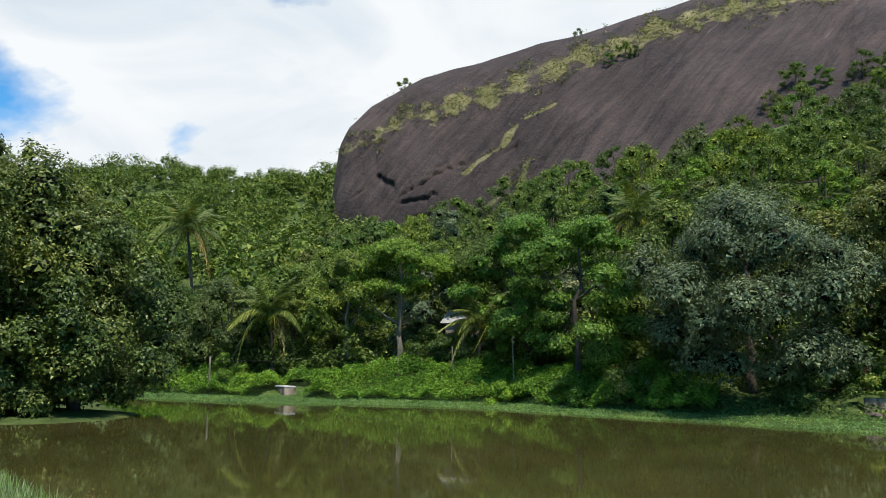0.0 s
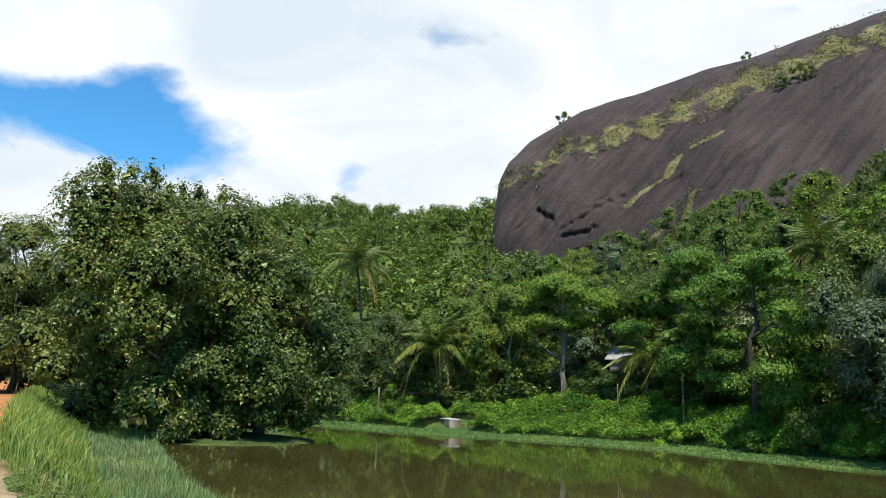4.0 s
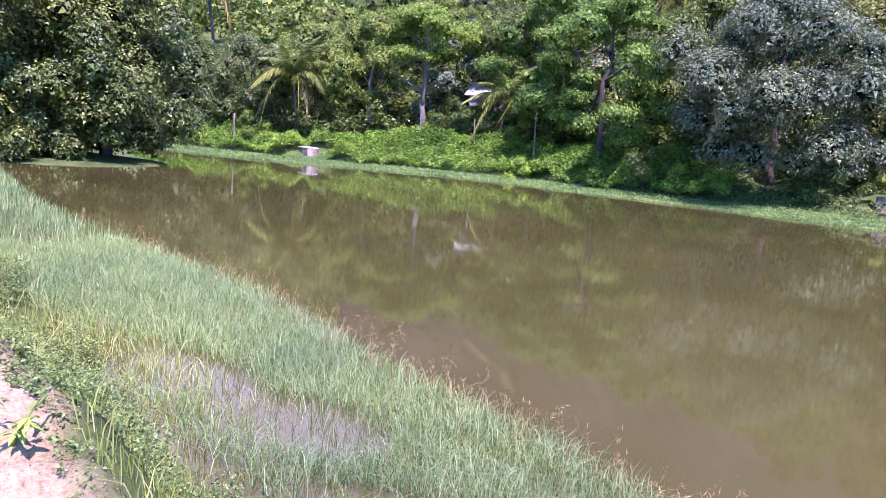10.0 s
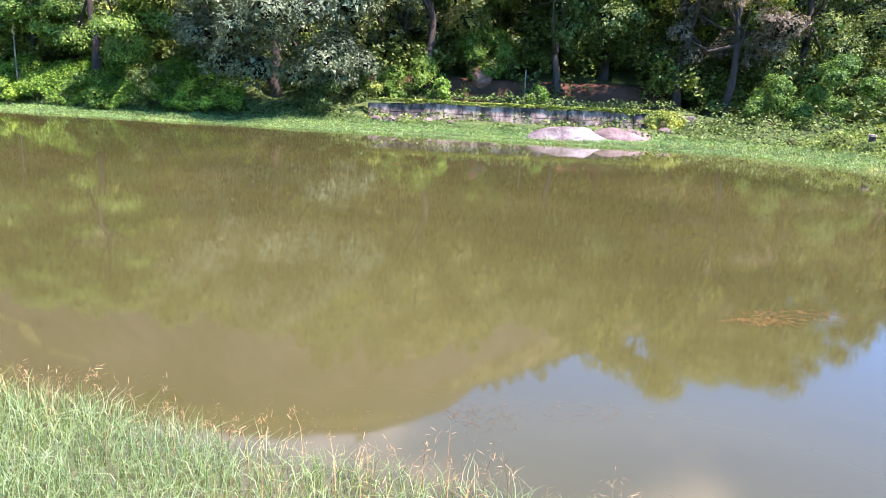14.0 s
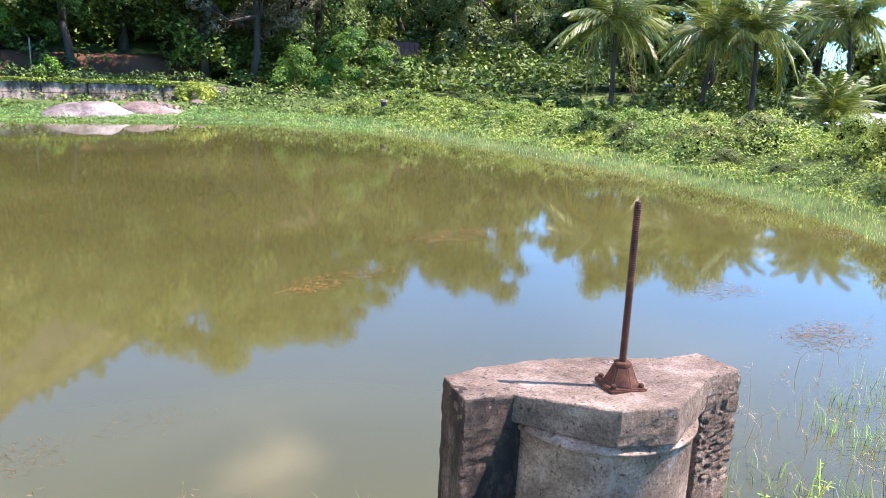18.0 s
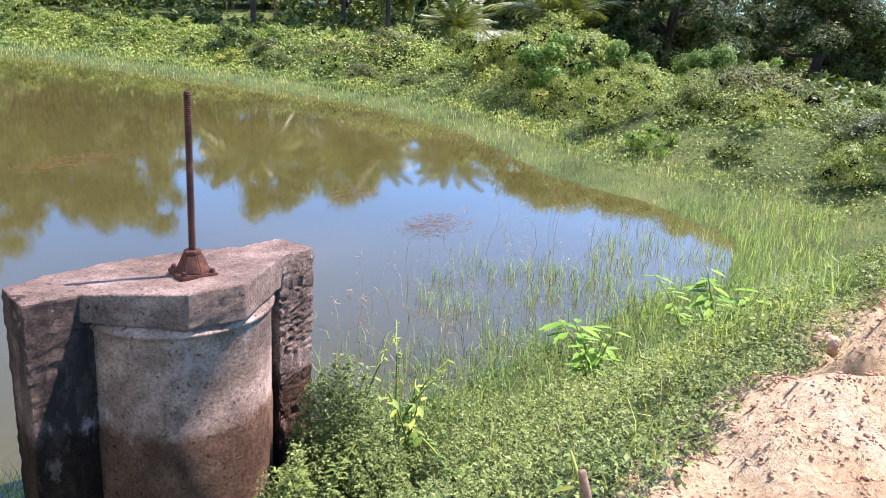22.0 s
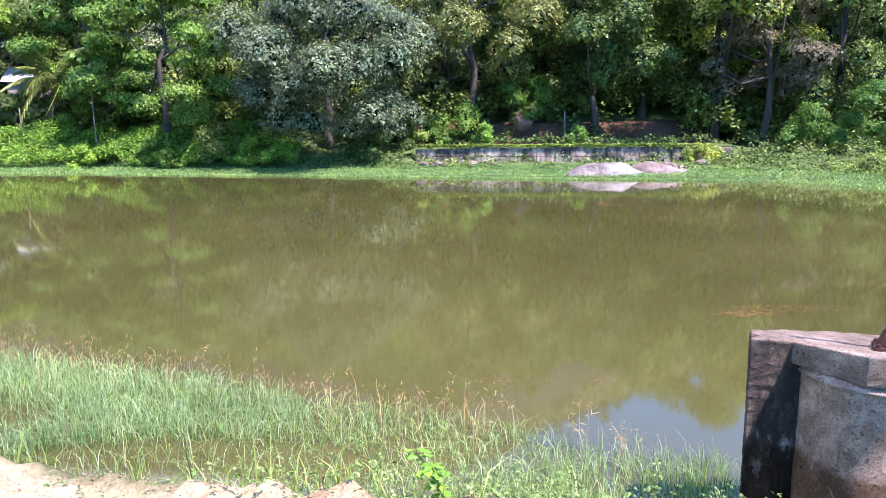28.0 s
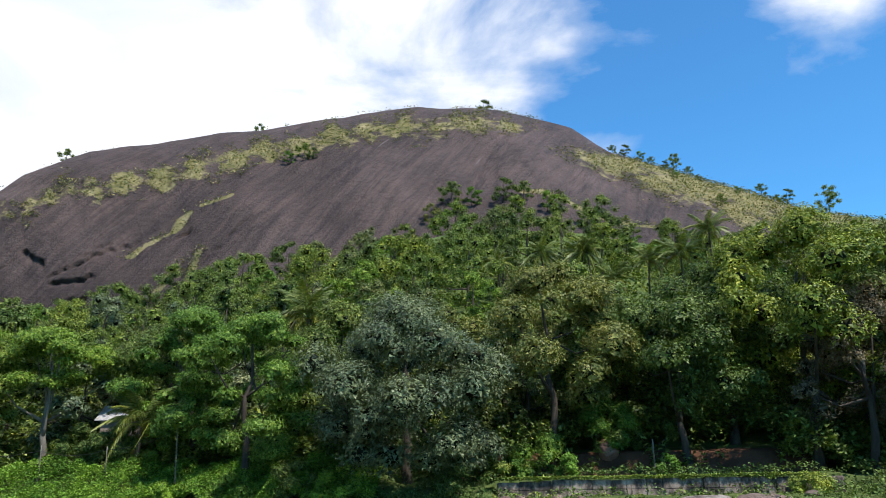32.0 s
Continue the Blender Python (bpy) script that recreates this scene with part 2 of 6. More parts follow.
M["grass_shore"] = leaf_mat("grass_shore", (0.170, 0.240, 0.055), (0.320, 0.420, 0.110), (0.48, 0.48, 0.20), 0.5, 0.3, 0.38)
M["grass_mat"] = leaf_mat("grass_mat", (0.115, 0.225, 0.075), (0.180, 0.315, 0.115), (0.21, 0.34, 0.13), 0.5, 0.3, 0.3)
M["grass_dry"] = leaf_mat("grass_dry", (0.170, 0.150, 0.060), (0.320, 0.280, 0.120), (0.420, 0.360, 0.180), 0.6)
M["seed"] = leaf_mat("seed", (0.200, 0.130, 0.080), (0.360, 0.260, 0.160), (0.450, 0.340, 0.220), 0.7)
M["weed"] = leaf_mat("weed", (0.10, 0.048, 0.014), (0.22, 0.11, 0.030), (0.31, 0.18, 0.055), 0.5, 0.2)
M["herb"] = leaf_mat("herb", (0.105, 0.165, 0.030), (0.305, 0.385, 0.088), (0.33, 0.37, 0.13), 0.5, 0.16)
M["weed_leaf"] = leaf_mat("weed_leaf", (0.040, 0.068, 0.018), (0.178, 0.244, 0.070), (0.29, 0.34, 0.14), 0.6, 0.10)
# near-black colour for crown cores, standing in for shade inside the leaves
M["crown_shade"] = rough_mat("crown_shade", [(0.3, (0.010, 0.011, 0.006)), (0.7, (0.026, 0.028, 0.014))], 2.5, 30, 0.95, 0.8, 12, 0.03, spec=0.05)
M["bark"] = rough_mat("bark", [(0.3, (0.030, 0.023, 0.017)), (0.7, (0.090, 0.070, 0.052))], 2.5, 30, 0.9, 0.8, 12, 0.03, stretch=(1, 1, 0.25))
M["bark_pale"] = rough_mat("bark_pale", [(0.3, (0.105, 0.088, 0.068)), (0.7, (0.24, 0.21, 0.165))], 2.5, 30, 0.85, 0.5, 12, 0.02, stretch=(1, 1, 0.3))
M["sand"] = rough_mat("sand", [(0.25, (0.31, 0.175, 0.098)), (0.5, (0.45, 0.29, 0.18)), (0.75, (0.56, 0.41, 0.29))], 0.8, 22, 0.95, 0.9, 16, 0.03, spec=0.1)
M["rust"] = rough_mat("rust", [(0.3, (0.036, 0.015, 0.009)), (0.55, (0.085, 0.033, 0.018)), (0.8, (0.19, 0.08, 0.037))], 14, 120, 0.8, 0.5, 90, 0.004, 0.25, spec=0.3)
M["stone"] = rough_mat("stone", [(0.3, (0.075, 0.050, 0.040)), (0.5, (0.16, 0.112, 0.090)), (0.75, (0.29, 0.22, 0.185))], 0.9, 14, 0.85, 0.6, 9, 0.03)
M["slab"] = rough_mat("slab", [(0.35, (0.060, 0.044, 0.036)), (0.5, (0.17, 0.135, 0.115)), (0.68, (0.30, 0.255, 0.225))], 0.9, 9, 0.8, 0.5, 7, 0.03)
M["boulder"] = rough_mat("boulder", [(0.3, (0.14, 0.06, 0.04)), (0.6, (0.30, 0.16, 0.11)), (0.8, (0.40, 0.26, 0.19))], 1.2, 14, 0.9, 0.6, 9, 0.03)
M["white_post"] = rough_mat("white_post", [(0.3, (0.45, 0.43, 0.40)), (0.7, (0.72, 0.70, 0.66))], 3, 30, 0.8, 0.2, 30, 0.004)
M["tin"] = rough_mat("tin", [(0.3, (0.34, 0.32, 0.30)), (0.7, (0.60, 0.58, 0.56))], 1.5, 20, 0.45, 0.2, 20, 0.004, 0.2)
M["red_tile"] = rough_mat("red_tile", [(0.3, (0.11, 0.036, 0.026)), (0.7, (0.25, 0.095, 0.066))], 3, 30, 0.8, 0.4, 30, 0.01)
M["plaster"] = rough_mat("plaster", [(0.3, (0.16, 0.12, 0.09)), (0.7, (0.34, 0.27, 0.21))], 1.2, 18, 0.9, 0.2, 20, 0.004)
M["dark"] = rough_mat("dark", [(0.3, (0.012, 0.012, 0.012)), (0.7, (0.04, 0.037, 0.034))], 4, 30, 0.7, 0.2, 20, 0.004)
M["wood"] = rough_mat("wood", [(0.3, (0.11, 0.070, 0.042)), (0.7, (0.28, 0.185, 0.11))], 9, 70, 0.85, 0.4, 60, 0.004, stretch=(1, 1, 0.2))
M["yellow"] = rough_mat("yellow", [(0.3, (0.55, 0.34, 0.03)), (0.7, (0.75, 0.50, 0.06))], 12, 60, 0.6, 0.2, 60, 0.002)


def ground_mat():
    """Earth and turf. Sand and clay where the track runs, told by the mesh's own 'track' layer."""
    m, n, l, p = nodes_of("ground")
    turf = ramp(n, [(0.3, (0.045, 0.065, 0.020)), (0.55, (0.090, 0.125, 0.035)), (0.75, (0.15, 0.15, 0.06))])
    l.new(tex(n, l, 0.7, 7, 0.65).outputs["Fac"], turf.inputs[0])
    sand = ramp(n, [(0.25, (0.32, 0.200, 0.098)), (0.48, (0.455, 0.345, 0.190)), (0.72, (0.560, 0.465, 0.292))])
    l.new(tex(n, l, 1.1, 7, 0.6, distort=0.4).outputs["Fac"], sand.inputs[0])
    clay = ramp(n, [(0.3, (0.42, 0.15, 0.05)), (0.7, (0.58, 0.27, 0.11))])
    l.new(tex(n, l, 0.5, 6, 0.6).outputs["Fac"], clay.inputs[0])
    # contrast raised so the grain also stands in for shade between sand lumps
    grain = ramp(n, [(0.34, (0.50, 0.47, 0.45)), (0.5, (0.98, 0.98, 0.98)), (0.68, (1.30, 1.30, 1.30))])
    l.new(tex(n, l, 38, 7, 0.8).outputs["Fac"], grain.inputs[0])
    attr = n.new("ShaderNodeAttribute")
    attr.attribute_name = "track"
    sep = n.new("ShaderNodeSeparateColor")
    l.new(attr.outputs["Color"], sep.inputs[0])
    bare = mix(n, l, sep.outputs[1], sand.outputs[0], clay.outputs[0])
    col = mix(n, l, sep.outputs[0], turf.outputs[0], bare)
    # the cut bank's red earth, its colour darkened for the tree shade there
    red = ramp(n, [(0.3, (0.060, 0.023, 0.015)), (0.7, (0.13, 0.054, 0.036))])
    l.new(tex(n, l, 0.6, 6, 0.6).outputs["Fac"], red.inputs[0])
    col = mix(n, l, sep.outputs[2], col, red.outputs[0])
    l.new(mix(n, l, 1.0, col, grain.outputs[0], "MULTIPLY"), p.inputs["Base Color"])
    b = n.new("ShaderNodeBump")
    b.inputs["Strength"].default_value, b.inputs["Distance"].default_value = 0.7, 0.07
    l.new(tex(n, l, 15, 9, 0.8).outputs["Fac"], b.inputs["Height"])
    l.new(b.outputs[0], p.inputs["Normal"])
    p.inputs["Roughness"].default_value, p.inputs["Specular IOR Level"].default_value = 0.95, 0.1
    return m


def water_mat():
    """Still, silty pond water: an olive body colour under a smooth, barely rippled surface."""
    m, n, l, p = nodes_of("water")
    body = ramp(n, [(0.3, (0.047, 0.043, 0.012)), (0.55, (0.062, 0.056, 0.016)), (0.75, (0.079, 0.068, 0.022))])
    l.new(tex(n, l, 0.16, 4, 0.5, distort=0.6).outputs["Fac"], body.inputs[0])
    l.new(body.outputs[0], p.inputs["Base Color"])
    p.inputs["Roughness"].default_value, p.inputs["IOR"].default_value = 0.042, 1.40
    b1, b2 = n.new("ShaderNodeBump"), n.new("ShaderNodeBump")
    b1.inputs["Strength"].default_value, b1.inputs["Distance"].default_value = 0.0032, 0.02
    l.new(tex(n, l, 2.6, 3, 0.5, (1.0, 2.2, 1.0)).outputs["Fac"], b1.inputs["Height"])
    b2.inputs["Strength"].default_value, b2.inputs["Distance"].default_value = 0.006, 0.2
    l.new(tex(n, l, 0.35, 2, 0.5, (1.0, 2.0, 1.0)).outputs["Fac"], b2.inputs["Height"])
    l.new(b1.outputs[0], b2.inputs["Normal"])
    l.new(b2.outputs[0], p.inputs["Normal"])
    return m


def rock_mat():
    """Dark, weathered granite: rain streaks down the face, pale runs, lichen and dry grass on the ledges."""
    m, n, l, p = nodes_of("granite")
    base = ramp(n, [(0.25, (0.030, 0.0188, 0.0156)), (0.5, (0.058, 0.0375, 0.0315)), (0.75, (0.098, 0.066, 0.0555))])
    l.new(tex(n, l, 0.035, 8, 0.65, distort=0.3).outputs["Fac"], base.inputs[0])
    def slanted(scale, detail, rough, across, distort):
        nz = tex(n, l, scale, detail, rough, (1.0, across, across), distort=distort)
        mp = nz.inputs["Vector"].links[0].from_node
        mp.vector_type = "TEXTURE"
        mp.inputs["Rotation"].default_value = (0.0, 0.50, 0.0)
        return nz.outputs["Fac"]
    runs = ramp(n, [(0.36, (0.56, 0.55, 0.56)), (0.50, (0.96, 0.96, 0.96)), (0.66, (1.42, 1.36, 1.33))])
    l.new(slanted(0.55, 7, 0.75, 9.0, 0.35), runs.inputs[0])
    col = mix(n, l, 1.0, base.outputs[0], runs.outputs[0], "MULTIPLY")
    seams = ramp(n, [(0.470, (1, 1, 1)), (0.487, (0.42, 0.40, 0.40)), (0.504, (1, 1, 1))])
    l.new(slanted(0.085, 6, 0.6, 7.0, 0.8), seams.inputs[0])
    col = mix(n, l, 0.75, col, seams.outputs[0], "MULTIPLY")
    pale = ramp(n, [(0.64, (0, 0, 0)), (0.78, (1, 1, 1))])
    l.new(slanted(0.5, 5, 0.7, 16.0, 0.0), pale.inputs[0])
    spot = ramp(n, [(0.5, (0, 0, 0)), (0.62, (1, 1, 1))])
    l.new(tex(n, l, 0.02, 3, 0.5).outputs["Fac"], spot.inputs[0])
    both = mix(n, l, 1.0, pale.outputs[0], spot.outputs[0], "MULTIPLY")
    col = mix(n, l, both, col, (0.27, 0.22, 0.20))
    attr = n.new("ShaderNodeAttribute")
    attr.attribute_name = "growth"
    turf = ramp(n, [(0.3, (0.085, 0.088, 0.022)), (0.5, (0.20, 0.168, 0.062)), (0.7, (0.34, 0.275, 0.135))])
    l.new(tex(n, l, 0.25, 7, 0.7).outputs["Fac"], turf.inputs[0])
    edge = n.new("ShaderNodeMath")
    edge.operation = "MULTIPLY_ADD"
    edge.inputs[1].default_value = 1.0
    nz = tex(n, l, 0.22, 8, 0.72)
    l.new(attr.outputs["Fac"], edge.inputs[0])
    l.new(nz.outputs["Fac"], edge.inputs[2])
    er = ramp(n, [(0.86, (0, 0, 0)), (0.96, (1, 1, 1))])
    l.new(edge.outputs[0], er.inputs[0])
    col = mix(n, l, er.outputs[0], col, turf.outputs[0])
    l.new(col, p.inputs["Base Color"])
    b = n.new("ShaderNodeBump")
    b.inputs["Strength"].default_value, b.inputs["Distance"].default_value = 0.7, 1.2
    l.new(tex(n, l, 0.40, 10, 0.74).outputs["Fac"], b.inputs["Height"])
    l.new(b.outputs[0], p.inputs["Normal"])
    p.inputs["Roughness"].default_value, p.inputs["Specular IOR Level"].default_value = 0.75, 0.3
    return m


def concrete_mat(name="concrete", pale=1.0, damp_at=0.43, lime_at=0.62):
    """Old cast concrete: warm brown-grey, black damp and moss low down, pale lime runs and rough aggregate."""
    m, n, l, p = nodes_of(name)
    base = ramp(n, [(a, tuple(v * pale for v in c)) for a, c in ((0.25, (0.066, 0.044, 0.030)), (0.5, (0.168, 0.120, 0.085)), (0.75, (0.35, 0.262, 0.195)))])
    l.new(tex(n, l, 3.0, 8, 0.65).outputs["Fac"], base.inputs[0])
    grain = ramp(n, [(0.3, (0.45, 0.43, 0.42)), (0.5, (1.0, 1.0, 1.0)), (0.7, (1.55, 1.55, 1.52))])
    l.new(tex(n, l, 60, 6, 0.78).outputs["Fac"], grain.inputs[0])
    col = mix(n, l, 1.0, base.outputs[0], grain.outputs[0], "MULTIPLY")
    # dark spots in the colour only, standing in for the shade of pits
    pit_shade = ramp(n, [(0.60, (1, 1, 1)), (0.68, (0.38, 0.36, 0.35))])
    l.new(tex(n, l, 34, 3, 0.6).outputs["Fac"], pit_shade.inputs[0])
    col = mix(n, l, 1.0, col, pit_shade.outputs[0], "MULTIPLY")
    lime = ramp(n, [(lime_at, (0, 0, 0)), (lime_at + 0.05, (1, 1, 1))])
    l.new(tex(n, l, 3.6, 7, 0.72, (1, 1, 0.5)).outputs["Fac"], lime.inputs[0])
    col = mix(n, l, lime.outputs[0], col, (0.64, 0.55, 0.48))
    damp = tex(n, l, 4.0, 6, 0.7, (1, 1, 0.4))
    dr = ramp(n, [(damp_at, (0, 0, 0)), (damp_at + 0.16, (1, 1, 1))])
    l.new(damp.outputs["Fac"], dr.inputs[0])
    col = mix(n, l, dr.outputs[0], col, (0.055, 0.042, 0.034))
    # the old high-water mark
    tc, sp, nz = n.new("ShaderNodeTexCoord"), n.new("ShaderNodeSeparateXYZ"), tex(n, l, 6, 4, 0.6)
    l.new(tc.outputs["Object"], sp.inputs[0])
    add = n.new("ShaderNodeMath")
    add.operation = "MULTIPLY_ADD"
    add.inputs[1].default_value = 0.16
    l.new(nz.outputs["Fac"], add.inputs[0])
    l.new(sp.outputs["Z"], add.inputs[2])
    wr = ramp(n, [(0.44, (1, 1, 1)), (0.53, (0, 0, 0))])
    l.new(add.outputs[0], wr.inputs[0])
    col = mix(n, l, wr.outputs[0], col, mix(n, l, 1.0, col, (0.40, 0.33, 0.27), "MULTIPLY"))
    l.new(col, p.inputs["Base Color"])
    b = n.new("ShaderNodeBump")
    b.inputs["Strength"].default_value, b.inputs["Distance"].default_value = 1.0, 0.05
    l.new(tex(n, l, 24, 10, 0.8).outputs["Fac"], b.inputs["Height"])
    l.new(b.outputs[0], p.inputs["Normal"])
    p.inputs["Roughness"].default_value, p.inputs["Specular IOR Level"].default_value = 0.9, 0.15
    return m


def wall_mat():
    """Limewashed masonry with black algae runs."""
    m, n, l, p = nodes_of("old_wall")
    base = ramp(n, [(0.38, (0.022, 0.017, 0.014)), (0.48, (0.10, 0.076, 0.060)), (0.57, (0.30, 0.22, 0.168)), (0.72, (0.48, 0.375, 0.30))])
    l.new(tex(n, l, 1.6, 7, 0.68, (1, 1, 0.55)).outputs["Fac"], base.inputs[0])
    grain = ramp(n, [(0.3, (0.7, 0.68, 0.66)), (0.7, (1.2, 1.2, 1.2))])
    l.new(tex(n, l, 14, 5, 0.7).outputs["Fac"], grain.inputs[0])
    l.new(mix(n, l, 1.0, base.outputs[0], grain.outputs[0], "MULTIPLY"), p.inputs["Base Color"])
    b = n.new("ShaderNodeBump")
    b.inputs["Strength"].default_value, b.inputs["Distance"].default_value = 0.8, 0.03
    l.new(tex(n, l, 7, 7, 0.7).outputs["Fac"], b.inputs["Height"])
    l.new(b.outputs[0], p.inputs["Normal"])
    p.inputs["Roughness"].default_value = 0.9
    return m


# same concrete for cap, well and right pier, lightened partly for sunlight on them
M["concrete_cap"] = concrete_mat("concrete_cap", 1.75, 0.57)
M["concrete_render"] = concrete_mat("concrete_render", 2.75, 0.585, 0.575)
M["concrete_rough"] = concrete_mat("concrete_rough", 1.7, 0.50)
M["ground"], M["water"], M["granite"], M["concrete"], M["old_wall"] = ground_mat(), water_mat(), rock_mat(), concrete_mat(), wall_mat()

# ---- mesh helpers ----
def mesh_of(name, verts, quads, material, smooth=False):
    """A mesh from arrays of corners and four-cornered faces."""
    v, q = np.asarray(verts, np.float32), np.asarray(quads, np.int32)
    me = bpy.data.meshes.new(name)
    me.vertices.add(len(v))
    me.vertices.foreach_set("co", v.ravel())
    me.loops.add(q.size)
    me.loops.foreach_set("vertex_index", q.ravel())
    me.polygons.add(len(q))
    me.polygons.foreach_set("loop_start", np.arange(0, q.size, q.shape[1], dtype=np.int32))
    if smooth:
        me.polygons.foreach_set("use_smooth", np.ones(len(q), bool))
    me.materials.append(material)
    me.update(calc_edges=True)
    me.validate()
    return me


def child(name, me, parent, label="", at=None):
    ob = new(name, me)
    ob.parent = parent
    if at is not None:
        ob.matrix_basis = at
    if label:
        ob["label"] = label
    return ob


def part(name, bm, material, parent, label="", smooth=False):
    me = bpy.data.meshes.new(name)
    bm.to_mesh(me)
    bm.free()
    if smooth:
        me.polygons.foreach_set("use_smooth", np.ones(len(me.polygons), bool))
    me.materials.append(material)
    return child(name, me, parent, label)


def thing(name, label, category, at=None, group="", kind=""):
    ob = new(name)
    ob.empty_display_size = 0.2
    if at is not None:
        ob.matrix_basis = at
    return tagged(ob, label, category, group, kind)


def units(rng, n):
    v = rng.normal(size=(n, 3))
    return v / np.linalg.norm(v, axis=1, keepdims=True)


def leaf_quads(rng, p, size, aspect=0.42, droop=0.35, facing=None, spread=1.0, lift=0.0):
    """One pointed blade for every place p: base, two shoulders, tip."""
    n = len(p)
    d = units(rng, n) * spread
    if facing is not None:
        d = d + facing
    d[:, 2] += lift - droop
    d /= np.linalg.norm(d, axis=1, keepdims=True) + 1e-9
    up = units(rng, n) * 0.7
    up[:, 2] += 1.0
    s = np.cross(d, up)
    s /= np.linalg.norm(s, axis=1, keepdims=True) + 1e-9
    ln = (np.asarray(size) * rng.uniform(0.6, 1.25, n))[:, None]
    w = ln * aspect * 0.5
    mid = p + d * ln * 0.45
    v = np.stack([p, mid + s * w, p + d * ln, mid - s * w], 1).reshape(-1, 3)
    return v, np.arange(4 * n).reshape(-1, 4)


def blades(rng, p, height, width, lean=0.35):
    """Grass: every blade bends over in two lengths and narrows to its tip."""
    n = len(p)
    h = (np.asarray(height) * rng.uniform(0.55, 1.2, n))[:, None]
    a = rng.uniform(0, 2 * np.pi, n)
    out = np.stack([np.cos(a), np.sin(a), 0 * a], 1)
    b = rng.uniform(0, 2 * np.pi, n)
    s = np.stack([np.cos(b), np.sin(b), 0 * b], 1) * (np.asarray(width) * rng.uniform(0.7, 1.3, n))[:, None] * 0.5
    bend = (rng.uniform(0.05, 1.0, n) * lean)[:, None]
    m = p + out * h * bend * 0.35 + np.array([0, 0, 1.0]) * h * 0.6
    t = p + out * h * bend * 1.1 + np.array([0, 0, 1.0]) * h * (1.0 - 0.35 * bend)
    v = np.stack([p - s, p + s, m + s * 0.8, m - s * 0.8, t + s * 0.12, t - s * 0.12], 1).reshape(-1, 3)
    i = 6 * np.arange(n)[:, None]
    return v, np.concatenate([i + [0, 1, 2, 3], i + [3, 2, 4, 5]], 0)


def join(parts):
    vs, qs, k = [], [], 0
    for v, q in parts:
        vs.append(v)
        qs.append(np.asarray(q) + k)
        k += len(v)
    return np.concatenate(vs), np.concatenate(qs)


def tube(path, radii, sides=8, rng=None, rough=0.0, cap=True):
    """A round limb along a path, with closed ends."""
    path = np.asarray(path, float)
    t = np.gradient(path, axis=0)
    t /= np.linalg.norm(t, axis=1, keepdims=True) + 1e-9
    ref = np.where(np.abs(t[:, 2:3]) > 0.9, [[1.0, 0, 0]], [[0, 0, 1.0]])
    a = np.cross(t, ref)
    a /= np.linalg.norm(a, axis=1, keepdims=True)
    b = np.cross(t, a)
    ang = np.linspace(0, 2 * np.pi, sides, endpoint=False)
    r = np.asarray(radii, float)[:, None] * np.ones(sides)
    if rng is not None:
        r = r * (1 + rough * rng.normal(size=r.shape))
    ring = path[:, None] + r[..., None] * (a[:, None] * np.cos(ang)[None, :, None] + b[:, None] * np.sin(ang)[None, :, None])
    v = ring.reshape(-1, 3)
    i, j = np.meshgrid(np.arange(len(path) - 1), np.arange(sides), indexing="ij")
    k = (j + 1) % sides
    q = np.stack([i * sides + j, i * sides + k, (i + 1) * sides + k, (i + 1) * sides + j], -1).reshape(-1, 4)
    if cap:
        n = len(path)
        v = np.concatenate([v, path[-1:], path[:1]])
        top, low = (n - 1) * sides, 0
        e = [[top + x, top + (x + 1) % sides, top + (x + 2) % sides, n * sides] for x in range(0, sides, 2)]
        e += [[(x + 2) % sides, (x + 1) % sides, x, n * sides + 1] for x in range(0, sides, 2)]
        q = np.concatenate([q, e])
    return v, q


def trefoils(rng, p, size):
    """Leaves of three leaflets on one stalk, roughly level, each set turned its own way."""
    n = len(p)
    nn = units(rng, n) * 0.55 + np.array([0.1, -0.1, 1.0])
    nn /= np.linalg.norm(nn, axis=1, keepdims=True)
    d = units(rng, n)
    d -= nn * (d * nn).sum(1, keepdims=True)
    d /= np.linalg.norm(d, axis=1, keepdims=True) + 1e-9
    s = np.cross(nn, d)
    ln = (np.asarray(size) * rng.uniform(0.6, 1.25, n))[:, None]
    out = []
    for a in (-1.25, 0.0, 1.25):
        e, f = d * math.cos(a) + s * math.sin(a), s * math.cos(a) - d * math.sin(a)
        tip = p + e * ln - nn * ln * rng.uniform(0.0, 0.35, (n, 1))
        mid = p + e * ln * 0.55 + nn * ln * 0.08
        out.append(np.stack([p, mid + f * ln * 0.32, tip, mid - f * ln * 0.32], 1))
    v = np.concatenate(out, 1).reshape(-1, 3)
    return v, np.arange(12 * n).reshape(-1, 4)


def slips(rng, p, out, size, aspect, droop):
    """Small pointed leaves, one face each, for crowns across the water."""
    n = len(p)
    nn = out * 1.1 + units(rng, n) * 0.8 + np.array([0, 0, 0.45])
    nn /= np.linalg.norm(nn, axis=1, keepdims=True) + 1e-9
    d = units(rng, n)
    d[:, 2] -= droop
    d -= nn * (d * nn).sum(1, keepdims=True)
    d /= np.linalg.norm(d, axis=1, keepdims=True) + 1e-9
    side = np.cross(nn, d)
    ln = (np.asarray(size) * rng.uniform(0.6, 1.3, n))[:, None]
    w = ln * aspect * 0.62
    v = np.stack([p - side * w, p + side * w, p + d * ln], 1).reshape(-1, 3)
    return v, np.arange(3 * n).reshape(-1, 3)


